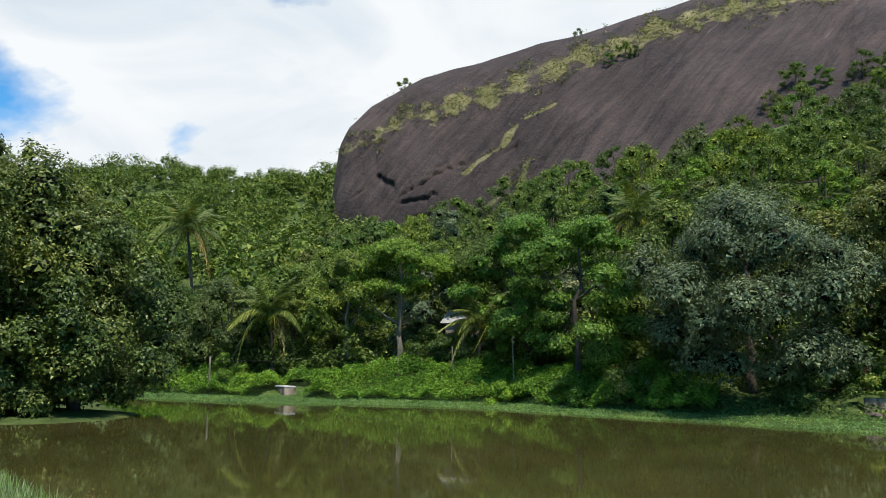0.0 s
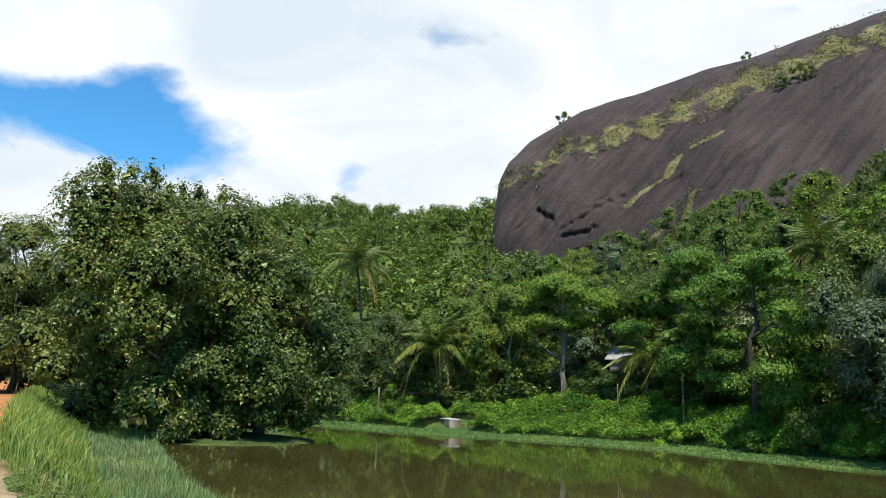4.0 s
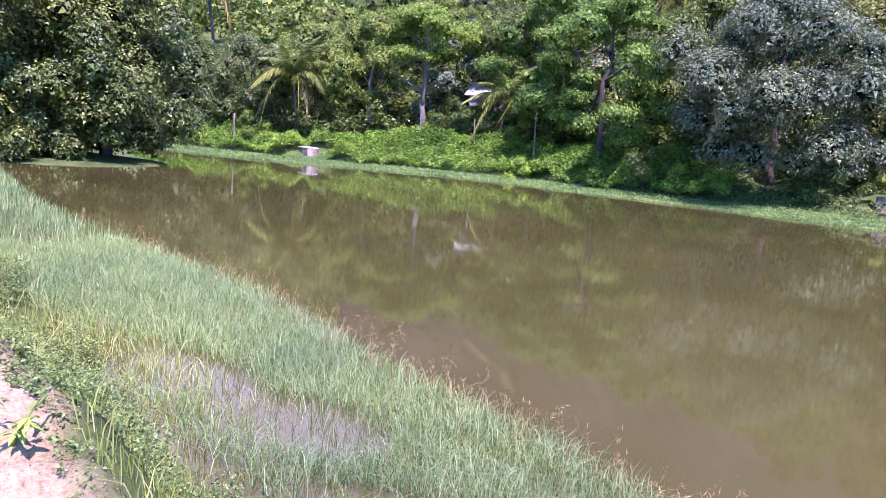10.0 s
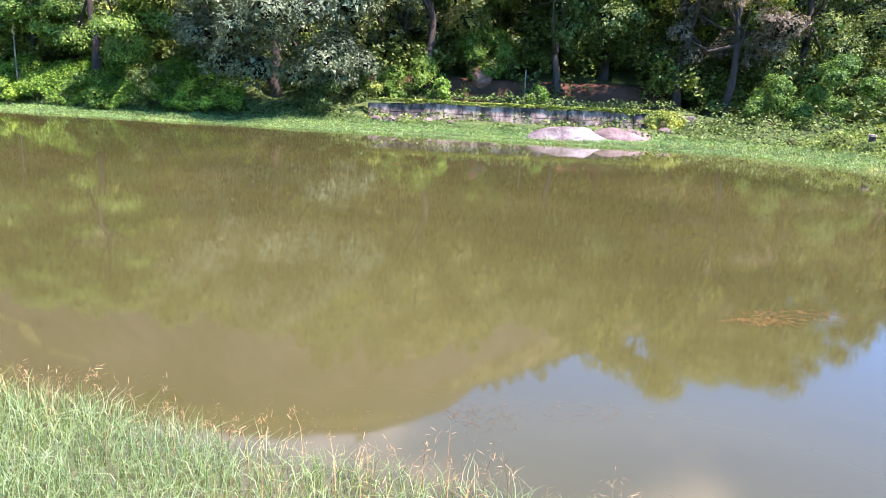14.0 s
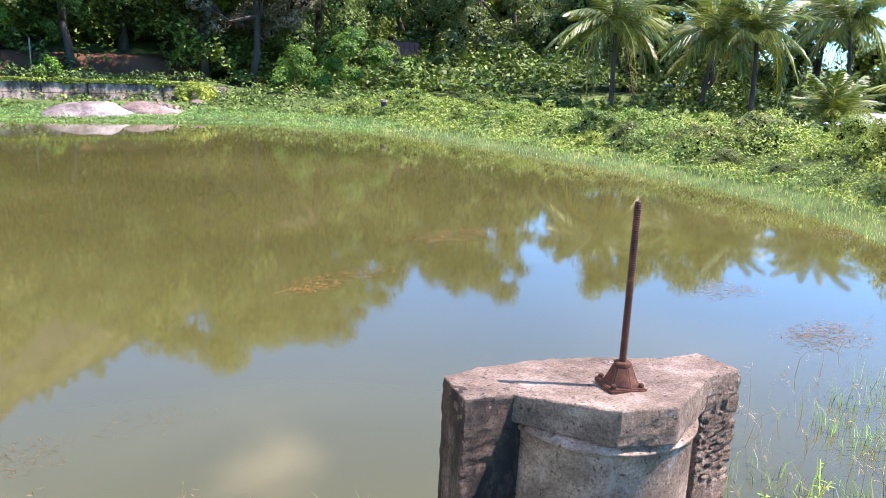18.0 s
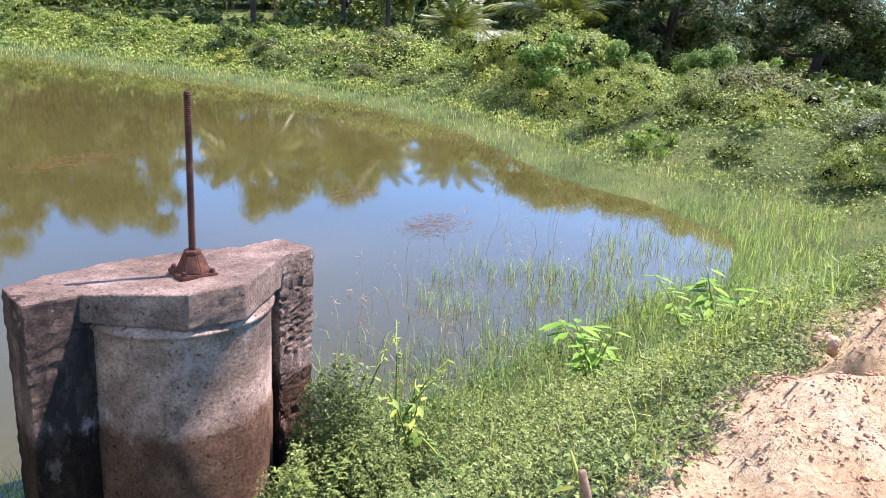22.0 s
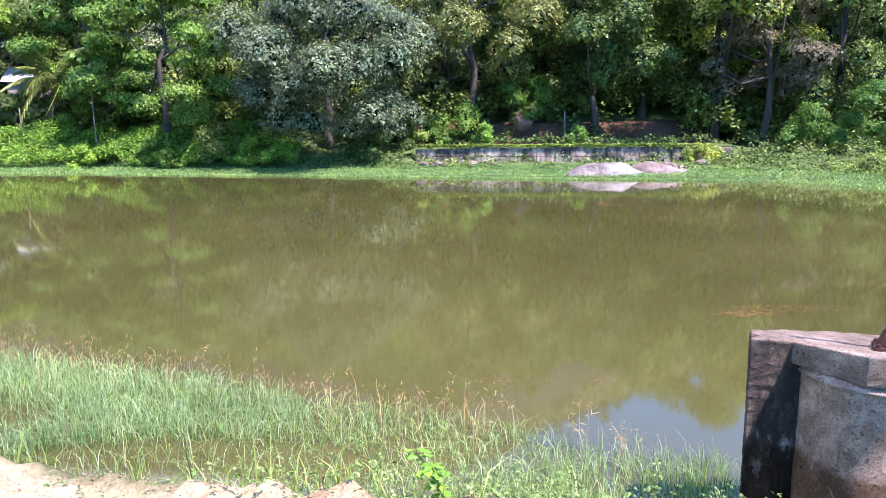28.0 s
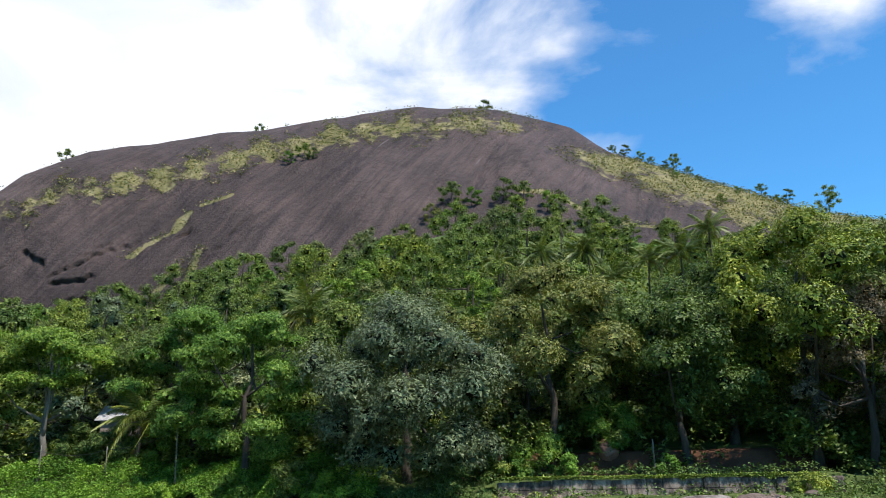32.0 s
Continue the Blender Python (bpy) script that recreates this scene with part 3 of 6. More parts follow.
def crown_leaves(rng, blobs, n, size, aspect=0.42, droop=0.35, shell=0.82):
    """Leaves in tufts over the outsides of a heap of clumps, and larger ones that close the inside."""
    c = np.array([b[0] for b in blobs], float)
    r = np.array([b[1] for b in blobs], float)
    wgt = (r.prod(1) ** (2 / 3))
    n = int(n * 1.9)
    size = size * 0.70
    core = n // 9
    k = rng.choice(len(blobs), core, p=wgt / wgt.sum())
    u = units(rng, core)
    inner = slips(rng, c[k] + u * r[k] * rng.uniform(0.3, 0.75, core)[:, None], u, np.full(core, size * 2.0), 0.7, droop)
    n = n - core
    tufts = max(20, n // 9)
    k = rng.choice(len(blobs), tufts, p=wgt / wgt.sum())
    u = units(rng, tufts)
    flip = (u[:, 2] < -0.45) & (rng.uniform(size=tufts) < 0.7)
    u[:, 2] = np.where(flip, -u[:, 2], u[:, 2])
    p = c[k] + u * r[k] * rng.uniform(shell, 1.08, tufts)[:, None]
    p = np.repeat(p, 9, 0)[:n]
    u = np.repeat(u, 9, 0)[:n]
    p = p + rng.normal(size=p.shape) * np.asarray(size) * 0.75
    return join([inner, slips(rng, p, u, np.full(len(p), size), aspect, droop)])


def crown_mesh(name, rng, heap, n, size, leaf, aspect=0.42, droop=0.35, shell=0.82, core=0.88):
    """A crown: leaves round the clumps, and in each a near-black lump coloured as the inner shade."""
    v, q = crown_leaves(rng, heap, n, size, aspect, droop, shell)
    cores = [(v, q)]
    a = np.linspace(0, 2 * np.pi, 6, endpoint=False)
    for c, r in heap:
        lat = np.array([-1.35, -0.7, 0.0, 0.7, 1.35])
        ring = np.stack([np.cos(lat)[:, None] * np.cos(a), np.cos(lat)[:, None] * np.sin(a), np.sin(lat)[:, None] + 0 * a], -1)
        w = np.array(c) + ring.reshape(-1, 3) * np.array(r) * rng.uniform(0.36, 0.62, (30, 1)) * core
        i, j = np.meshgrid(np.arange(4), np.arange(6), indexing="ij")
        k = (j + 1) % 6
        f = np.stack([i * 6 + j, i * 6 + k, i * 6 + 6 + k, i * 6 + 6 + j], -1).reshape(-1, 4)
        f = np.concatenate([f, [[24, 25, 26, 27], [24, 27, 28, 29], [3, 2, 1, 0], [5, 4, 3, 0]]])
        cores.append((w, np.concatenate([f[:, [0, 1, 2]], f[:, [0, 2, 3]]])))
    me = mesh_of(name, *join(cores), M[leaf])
    me.materials.append(M["crown_shade"])
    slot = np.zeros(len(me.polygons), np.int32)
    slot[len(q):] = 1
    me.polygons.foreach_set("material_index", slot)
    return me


def blob_heap(rng, height, radius, low, count, flat=0.75, clump=(0.17, 0.31)):
    """Clumps that make up a crown: unequal, off-centre, fuller towards the top."""
    out = []
    for i in range(count):
        f = (i + 0.5) / count
        z = low + (height - low) * (0.12 + 0.80 * f)
        env = radius * math.sqrt(max(0.08, 1 - abs(2 * (f - 0.42)) ** 2.4))
        a, d = rng.uniform(0, 2 * math.pi), env * math.sqrt(rng.uniform(0.12, 1.0))
        s = radius * rng.uniform(*clump)
        out.append(((d * math.cos(a), d * math.sin(a), z), (s, s, s * flat * rng.uniform(0.8, 1.1))))
    return out


def build_tree(name, label, seed, height, radius, low, leaf, n, size, trunk_r=0.22, count=26, bark="bark", at=None, aspect=0.42, droop=0.35, group="", flat=0.75, stems=1, limbs=6, clump=(0.16, 0.29), leaders=()):
    """A tree: tapered trunk, limbs that reach into the clumps, and a leafy crown."""
    rng = np.random.default_rng(seed)
    t = thing(name, label, "tree", at, group)
    heap = blob_heap(rng, height, radius, low, count, flat, clump)
    for s in range(stems):
        off = np.array([rng.normal() * 0.3 * (stems > 1), rng.normal() * 0.3 * (stems > 1), 0.0])
        z = np.linspace(-0.3, height * 0.78, 9)
        bend = rng.normal(size=2) * 0.05 * height
        path = np.stack([off[0] * (1 + 2 * z / height) + bend[0] * (z / height) ** 2, off[1] * (1 + 2 * z / height) + bend[1] * (z / height) ** 2, z], 1)
        path[1:-1, :2] += rng.normal(size=(7, 2)) * 0.012 * height
        rad = trunk_r * np.linspace(1.15, 0.25, 9) ** 1.1
        rad[0] *= 1.25
        trunk = child("trunk", mesh_of("trunk", *tube(path, rad, 8, rng, 0.04), M[bark], True), t)
    lines = []
    for b in [heap[i] for i in rng.choice(count, min(limbs, count), replace=False)]:
        k = rng.integers(3, 7)
        a, e = path[k], np.array(b[0])
        m = (a + e) / 2 + np.array([0, 0, -0.06 * height])
        lines.append(tube(np.stack([a, (a + m) / 2, m, (m + e) / 2, e]), rad[k] * np.array([0.7, 0.55, 0.42, 0.3, 0.14]), 6))
    for ln in lines:
        child("limb", mesh_of("limb", *ln, M[bark], True), trunk)
    heap += [((x, y, z), (r, r, r * 1.5)) for x, y, z, r in leaders]
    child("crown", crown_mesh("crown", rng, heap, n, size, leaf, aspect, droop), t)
    return t


def build_frond_mesh(seed, length, droop, leaflets=64, material="leaf_palm", narrow=1.0):
    """A palm frond: an arching midrib with two rows of hanging leaflets."""
    rng = np.random.default_rng(seed)
    s = np.linspace(0, 1, 12)
    path = np.stack([length * s * (1 - 0.25 * droop * s), 0.05 * length * np.sin(3 * s) * rng.normal(), length * (0.35 * s - (0.35 + 0.55 * droop) * s ** 2.2)], 1)
    parts = [tube(path, 0.035 * (1 - 0.85 * s) + 0.006, 4)]
    u = np.linspace(0.16, 0.99, leaflets)
    base = np.stack([np.interp(u, s, path[:, i]) for i in range(3)], 1)
    fwd = np.gradient(base, axis=0)
    fwd /= np.linalg.norm(fwd, axis=1, keepdims=True)
    for side in (-1, 1):
        ln = length * 0.24 * (np.sin(np.pi * (0.12 + 0.83 * u)) ** 0.7) * rng.uniform(0.85, 1.1, leaflets)
        d = fwd * 0.55 + np.array([0, side * 0.72, -0.50]) + rng.normal(size=(leaflets, 3)) * 0.12
        d /= np.linalg.norm(d, axis=1, keepdims=True)
        w = np.cross(d, np.array([0, 0, 1.0]))
        w /= np.linalg.norm(w, axis=1, keepdims=True)
        w = w * 0.024 * narrow
        tip = base + d * ln[:, None] + np.array([0, 0, -0.22]) * ln[:, None]
        mid = base + d * ln[:, None] * 0.5
        v = np.stack([base - w * 0.5, base + w * 0.5, mid + w, mid - w, tip + w * 0.1, tip - w * 0.1], 1).reshape(-1, 3)
        i = 6 * np.arange(leaflets)[:, None]
        parts.append((v, np.concatenate([i + [0, 1, 2, 3], i + [3, 2, 4, 5]])))
    return mesh_of("frond", *join(parts), M[material])


FRONDS = [build_frond_mesh(5 + i, ln, dr) for i, (ln, dr) in enumerate(((3.6, 0.3), (3.7, 0.7), (3.6, 1.1), (3.4, 1.6)))]
DRY_FROND = build_frond_mesh(31, 3.3, 2.1, 24, "leaf_dry")
YELLOW_FROND = build_frond_mesh(32, 3.4, 1.7, 26, "leaf_yellow")


def build_palm(label, seed, at, height, size=1.0, lean=0.12, fronds=20, dry=2, young=False, group="coconut palms"):
    rng = np.random.default_rng(seed)
    t = thing("coconut_palm", label, "palm", at, group)
    a = rng.uniform(0, 2 * math.pi)
    z = np.linspace(-0.3, height, 12)
    off = lean * height * (z / height) ** 2 if height > 1 else z * 0
    path = np.stack([off * math.cos(a), off * math.sin(a), z], 1)
    if height > 0.6:
        child("trunk", mesh_of("trunk", *tube(path, np.interp(z, [-0.3, 0.6, height], [0.24, 0.16, 0.10]) * size, 8, rng, 0.05), M["bark"], True), t)
    head = Vector(path[-1])
    for i in range(fronds):
        f = i / fronds
        k = min(3, int(f * 4)) if not young else min(1, int(f * 2.2))
        me = FRONDS[k]
        if i >= fronds - dry:
            me = DRY_FROND if i % 2 else YELLOW_FROND
        tilt = (-66 + 66 * f if not young else -86 + 46 * f) + rng.normal() * 6
        m = Matrix.Translation(head) @ pose(0, 0, 0, 0, 0, i * 137.5 + rng.normal() * 8) @ pose(0, 0, 0, rng.normal() * 12, tilt, 0) @ Matrix.Scale(size * rng.uniform(0.85, 1.1), 4)
        child("frond", me, t, "", m)
    return t


# ---- the lake and the land ----
NEAR_SHORE = [(-62, 31), (-57, 25.2), (-46, 21.2), (-35, 16.6), (-20, 10.2), (-14, 7.9), (-10, 6.0), (-7, 4.5), (-4, 3.5), (-1.3, 2.7), (0, 2.45), (1.4, 2.42), (2.2, 2.28), (3.0, 2.12), (4.3, 2.12), (5.5, 1.72), (7.4, 1.2), (9.2, 0.4)]
FAR_SHORE = [(11.2, 0.6), (12.6, 2.2), (13.2, 4.0), (14.8, 5.5), (16.6, 7.5), (17.8, 9.6), (18.6, 12.1), (18.9, 15.5), (19.1, 19.5), (19.2, 24), (18.6, 29), (16, 32.2), (12, 33.6), (9, 34.0),
             (6.7, 34.4), (2.4, 35.8), (-3, 37.0), (-8.9, 38.2), (-14, 39.2), (-20, 40.8), (-26, 40.4), (-31, 38.5), (-36, 37.2), (-44, 37.0), (-56, 36.5)]
LAKE = np.array(NEAR_SHORE + FAR_SHORE, float)


def shore_distance(x, y):
    """Metres from the waterline: positive on land, negative over water."""
    best, inside = np.full(x.shape, 1e9), np.zeros(x.shape, bool)
    for a, b in zip(LAKE, np.roll(LAKE, -1, 0)):
        d = b - a
        s = np.clip(((x - a[0]) * d[0] + (y - a[1]) * d[1]) / (d @ d), 0, 1)
        best = np.minimum(best, np.hypot(x - a[0] - s * d[0], y - a[1] - s * d[1]))
        cross = ((a[1] > y) != (b[1] > y)) & (x < (b[0] - a[0]) * (y - a[1]) / (b[1] - a[1] + 1e-12) + a[0])
        inside ^= cross
    return np.where(inside, -best, best)


def track_edge(x):
    """Where the bare track on the bund begins, on its water side."""
    return np.interp(x, [-95.6, -65.2, -28.7, -18.2, -15, -10.4, -6, -4.7, -3.7, -2.7, -1.7, -1.0, -0.3, 0.1, 1.0, 2.0, 2.5, 3.2, 3.7, 4.9, 7.9, 12.2, 17.5], [36.5, 25.2, 10.4, 6.4, 5.15, 3.85, 2.47, 2.06, 1.90, 1.64, 1.12, 0.84, 0.66, 0.55, 0.32, 0.08, 0.0, -0.16, -0.33, -0.64, -1.6, -3.7, -7.0])


def smooth(a, b, v):
    t = np.clip((v - a) / (b - a), 0, 1)
    return t * t * (3 - 2 * t)


def wave(x, y, scale, seed=0.0):
    """A cheap, smooth unevenness."""
    x, y = x / scale + seed, y / scale - seed * 1.7
    return (np.sin(x * 1.9 + 1.3 * np.sin(y * 1.1)) + np.sin(y * 2.3 + 1.1 * np.sin(x * 1.7 + 2)) + np.sin((x + y) * 3.1 + np.sin(x * 2.2)) * 0.6) / 2.6


TABLE = np.random.default_rng(3).uniform(size=(256, 256))


def lumps(x, y, scale, seed=0):
    """Rounded heaps with sharp creases between them, 0 to 1."""
    u, v = x / scale + 17.3 * seed, y / scale + 9.1 * seed
    u, v = u * 0.85 + v * 0.53, v * 0.85 - u * 0.53
    i, j = np.floor(u).astype(int), np.floor(v).astype(int)
    f, g = u - i, v - j
    f, g = f * f * (3 - 2 * f), g * g * (3 - 2 * g)
    a, b = TABLE[i % 256, j % 256], TABLE[(i + 1) % 256, j % 256]
    c, d = TABLE[i % 256, (j + 1) % 256], TABLE[(i + 1) % 256, (j + 1) % 256]
    return np.abs((a * (1 - f) + b * f) * (1 - g) + (c * (1 - f) + d * f) * g - 0.5) * 2


def hill(x, y):
    foot = np.interp(x, [-600, -380, -335, -308, -275, -240, -220, -155, -110, -75, -35, -5, 25, 55, 100, 200], [4, 14, 40, 48, 46, 42, 38, 36, 28, 24, 38, 44, 40, 33, 20, 5])
    g = np.clip((y - 45) / 105, 0, 1.6)
    return foot * (g ** 1.12) * smooth(44, 60, y)


def land(x, y):
    x, y = np.asarray(x, float), np.asarray(y, float)
    d = shore_distance(x, y)
    near = y < np.interp(x, [-80, -58, -20, 10, 12, 40], [34, 28, 18, 3, 0.5, 0.5])
    east = (x > 10.5) & (y < 33) & ~near
    up = track_edge(x) - y
    e = np.where(d > 0, 0, d)
    bund = np.where(d > 0, 1.30 * smooth(0.2, 1.0, 1 - np.clip(-up / np.maximum(-up + d, 0.2), 0, 1) * 1.0), 0)
    bund = np.where(up > 0, 1.30 - 0.14 * smooth(0.5, 1.6, up) - smooth(5.0, 11, up) * 1.6, bund)
    levee = 0.20 * smooth(0, 1.2, d) + 0.72 * smooth(1.2, 4.4, d) - 0.9 * smooth(7.5, 12, d)
    along = smooth(9.5, 12.5, x)
    rise = np.interp(x, [-60, -44, -36, -28, -8, -2, 16, 22], [0.6, 0.7, 0.9, 1.5, 1.7, 0.9, 0.8, 0.7])
    shelf = 0.14 * smooth(0, 1.6, d) + rise * smooth(1.6, 6.0, d) + 0.04 * np.clip(d - 5, 0, 40)
    wall_y = 41.3 - 0.04 * (x + 0.6)
    span = smooth(-1.2, -0.6, x) * (1 - smooth(17.2, 18.0, x))
    terrace = np.where(y > wall_y + 0.45, 1.22 + 0.03 * np.clip(y - wall_y, 0, 30) + 1.2 * smooth(44.9, 45.7, y), 0.06 + 0.38 * smooth(0, 5.5, d))
    shelf = shelf * (1 - span) + terrace * span
    far = shelf + hill(x, y)
    h = np.where(near, bund * (1 - along) + levee * along, np.where(east, levee, far))
    h = np.where(d <= 0, np.maximum(-1.3, 0.28 * d), h + 0.02)
    h = h + np.where(d > 0.3, wave(x, y, 1.7) * 0.05 + wave(x, y, 0.6, 3) * 0.018, 0)
    # the loose spoil along the track's edge
    spoil = np.exp(-((up - 0.55) / 0.5) ** 2) * np.interp(x, [-30, -3, -1, 0.8, 2.3, 4.0, 7], [0.0, 0.03, 0.02, 0.02, 0.14, 0.30, 0.05])
    spoil = spoil + np.exp(-((up - 0.10) / 0.26) ** 2) * np.interp(x, [-12, -5, -2.6, -1.4, -0.9, -0.2, 0.3, 0.8], [0.0, 0.03, 0.05, 0.05, 0.04, 0.04, 0.03, 0.0])
    h = h + np.where(near, spoil * (0.7 + 1.0 * lumps(x, y, 0.42)), 0)
    loose = np.interp(up, [-0.35, 0.0, 1.3, 3.0, 6], [0.0, 1.0, 0.9, 0.35, 0.3]) * np.interp(x, [-20, -6, -2, 6, 9], [0.2, 0.6, 1.0, 1.0, 0.2])
    h = h + np.where(near, loose * (0.085 * (lumps(x, y, 0.55, 1) - 0.4) + 0.075 * (lumps(x, y, 0.23, 2) - 0.35) + 0.034 * (lumps(x, y, 0.061, 5) - 0.3) + 0.055 * (lumps(x, y, 0.095, 3) - 0.4)), 0)
    isl = np.hypot((x + 35.2) / 5.2, (y - 22.6) / 4.6)
    return np.where(isl < 1.25, np.maximum(h, 0.45 * (1 - isl) + 0.02), h)


def axis(lo, hi, fine, dense_lo, dense_hi, grow=1.16):
    mid = np.arange(dense_lo, dense_hi, fine)
    right, left, s = [dense_hi], [dense_lo], fine
    while right[-1] < hi:
        s = min(s * grow, 400)
        right.append(right[-1] + s)
    s = fine
    while left[-1] > lo:
        s = min(s * grow, 400)
        left.append(left[-1] - s)
    return np.concatenate([left[:0:-1], mid, right])


gx, gy = axis(-3200, 3200, 0.05, -3.0, 6.6, 1.07), axis(-1500, 3500, 0.05, -2.2, 2.0, 1.07)
gx = np.unique(np.concatenate([gx, np.arange(-60, 24, 0.8)]))
gy = np.unique(np.concatenate([gy, np.arange(2, 8, 0.25), np.arange(33, 47, 0.32)]))
X, Y = np.meshgrid(gx, gy, indexing="ij")
Z = land(X, Y)
verts = np.stack([X, Y, Z], -1).reshape(-1, 3)
ii, jj = np.meshgrid(np.arange(len(gx) - 1), np.arange(len(gy) - 1), indexing="ij")
k0 = ii * len(gy) + jj
ground_me = mesh_of("ground", verts, np.stack([k0, k0 + len(gy), k0 + len(gy) + 1, k0 + 1], -1).reshape(-1, 4), M["ground"], True)
up = track_edge(X) - Y
bare = smooth(-0.22, 0.12, up + 0.16 * wave(X, Y, 0.45, 4)) * (1 - smooth(4.3, 5.2, up + 0.3 * wave(X, Y, 0.8))) * (Y < 45) * (1 - smooth(5.4, 8.5, X + 0.6 * wave(X, Y, 0.8, 7)))
clay = smooth(-9, -20, X + 2 * wave(X, Y, 2.0))
redbank = smooth(44.6, 45.0, Y) * (1 - smooth(46.2, 47, Y)) * smooth(-4, -2, X) * (1 - smooth(17, 19, X)) * 0.9
layer = ground_me.color_attributes.new("track", "FLOAT_COLOR", "POINT")
layer.data.foreach_set("color", np.stack([bare, clay, redbank, np.ones_like(bare)], -1).astype(np.float32).ravel())
ground = tagged(new("ground", ground_me), "sandy bund track and overgrown banks round a pond", "ground", kind="structure")

wx = np.linspace(-66, 22, 45)
wy = np.linspace(-2, 44, 24)
WX, WY = np.meshgrid(wx, wy, indexing="ij")
ii, jj = np.meshgrid(np.arange(44), np.arange(23), indexing="ij")
k0 = ii * 24 + jj
water = new("water", mesh_of("water", np.stack([WX, WY, 0 * WX], -1).reshape(-1, 3), np.stack([k0, k0 + 24, k0 + 25, k0 + 1], -1).reshape(-1, 4), M["water"], True))
tagged(water, "still olive-brown pond water with faint ripples", "water", kind="structure")


def on_land(x, y, dz=0.0):
    return float(land(np.array([float(x)]), np.array([float(y)]))[0]) + dz


# ---- the granite dome ----
def dome():
    ks = np.linspace(-0.785, 0.56, 340)
    crest_k = [-0.785, -0.776, -0.764, -0.745, -0.70, -0.60, -0.484, -0.353, -0.2326, -0.116, -0.005, 0.06, 0.098, 0.149, 0.237, 0.321, 0.405, 0.488, 0.56]
    crest_e = [0.15, 0.27, 0.347, 0.377, 0.407, 0.438, 0.444, 0.452, 0.461, 0.471, 0.461, 0.447, 0.433, 0.396, 0.364, 0.331, 0.299, 0.285, 0.26]
    yc = np.interp(ks, [-0.785, -0.70, -0.48, -0.10, 0.10, 0.30, 0.56], [160, 178, 205, 238, 232, 215, 200])
    ec = np.interp(ks, crest_k, crest_e) * np.interp(ks, [-0.77, -0.7, 0.1, 0.3], [1.0, 0.985, 0.975, 0.985])
    xc, zc = ks * yc, 2.8 + ec * yc
    yf = np.interp(ks, [-0.785, -0.7, -0.4, 0.2, 0.56], [152, 146, 143, 142, 140])
    xf = ks * yf
    zf = land(xf, yf) - 6
    s = np.concatenate([np.linspace(0, 1, 200) ** 1.6, np.linspace(1, 1.5, 20)[1:]])
    S, K = np.meshgrid(s, np.arange(len(ks)))
    pw = np.interp(ks, [-0.78, -0.6, 0.0, 0.25, 0.56], [2.6, 2.0, 1.65, 1.3, 1.1])[:, None]
    y = yf[:, None] + (yc - yf)[:, None] * S
    x = xf[:, None] + (xc - xf)[:, None] * S
    z = np.where(S <= 1, zf[:, None] + (zc - zf)[:, None] * (1 - (1 - np.clip(S, 0, 1)) ** pw), zc[:, None] - 90 * np.clip(S - 1, 0, 1) ** 1.6)
    # broad swells, joints and scooped hollows in the face
    kk = ks[:, None] + 0 * S
    z = z + wave(kk * 150, S * 20, 9, 1) * 1.6 * np.clip(1.2 - S, 0, 1) * smooth(0, 0.2, S)
    y = y + wave(kk * 190 + 12 * S, S * 60, 13, 4) * 1.0 * smooth(0.02, 0.2, S) * (1 - smooth(0.8, 1.0, S))
    # overhung shelves and slanting cracks: a sharp lip above, a hollow below
    for k0, s0, k1, s1, lip, fall, dp in ((-0.692, 0.262, -0.655, 0.212, 0.004, 0.030, 3.2), (-0.645, 0.176, -0.520, 0.262, 0.003, 0.011, 2.2), (-0.645, 0.158, -0.576, 0.170, 0.003, 0.013, 3.0), (-0.632, 0.116, -0.586, 0.129, 0.003, 0.012, 3.0), (-0.464, 0.243, -0.443, 0.251, 0.003, 0.012, 2.6),
                                          (-0.600, 0.222, -0.556, 0.256, 0.003, 0.007, 1.5), (-0.560, 0.303, -0.530, 0.375, 0.004, 0.012, 0.9), (-0.436, 0.142, -0.352, 0.236, 0.003, 0.009, 1.2), (-0.505, 0.160, -0.455, 0.225, 0.003, 0.007, 0.9), (-0.735, 0.20, -0.700, 0.23, 0.003, 0.010, 1.2), (0.10, 0.17, 0.17, 0.20, 0.003, 0.006, 1.0)):
        u = (kk - k0) / (k1 - k0)
        line = s0 + (s1 - s0) * u + 0.006 * wave(kk * 300, 0 * S, 1.9, k0 * 40)
        ends = smooth(-0.08, 0.12, u) * (1 - smooth(0.85, 1.1, u))
        rag = 1 + 0.5 * wave(kk * 300, S * 90, 1.7, k0 * 70)
        y = y + 0.42 * dp * ends * rag * np.exp(-(np.clip(S - line, 0, 9) / lip) ** 2 - (np.clip(line - S, 0, 9) / (fall * (0.55 + 0.3 * wave(kk * 300, 0 * S, 2.7, k1 * 50)))) ** 2)
    y = y + 0.16 * wave(kk * 260, S * 45, 3.1, 9) * smooth(0.02, 0.1, S) * (1 - smooth(0.75, 0.95, S))
    v = np.stack([x, y, z], -1).reshape(-1, 3)
    n = len(s)
    i, j = np.meshgrid(np.arange(len(ks) - 1), np.arange(n - 1), indexing="ij")
    k = i * n + j
    me = mesh_of("rock_dome", v, np.stack([k, k + n, k + n + 1, k + 1], -1).reshape(-1, 4), M["granite"], True)
    # ledges that hold turf: a band along the brow, a stepped one lower down, and the whole east shoulder
    h = (z - 2.8) / y
    line = np.interp(kk, [-0.76, -0.66, -0.48, -0.33, -0.2, -0.05, 0.08], [0.34, 0.375, 0.395, 0.425, 0.445, 0.452, 0.44])
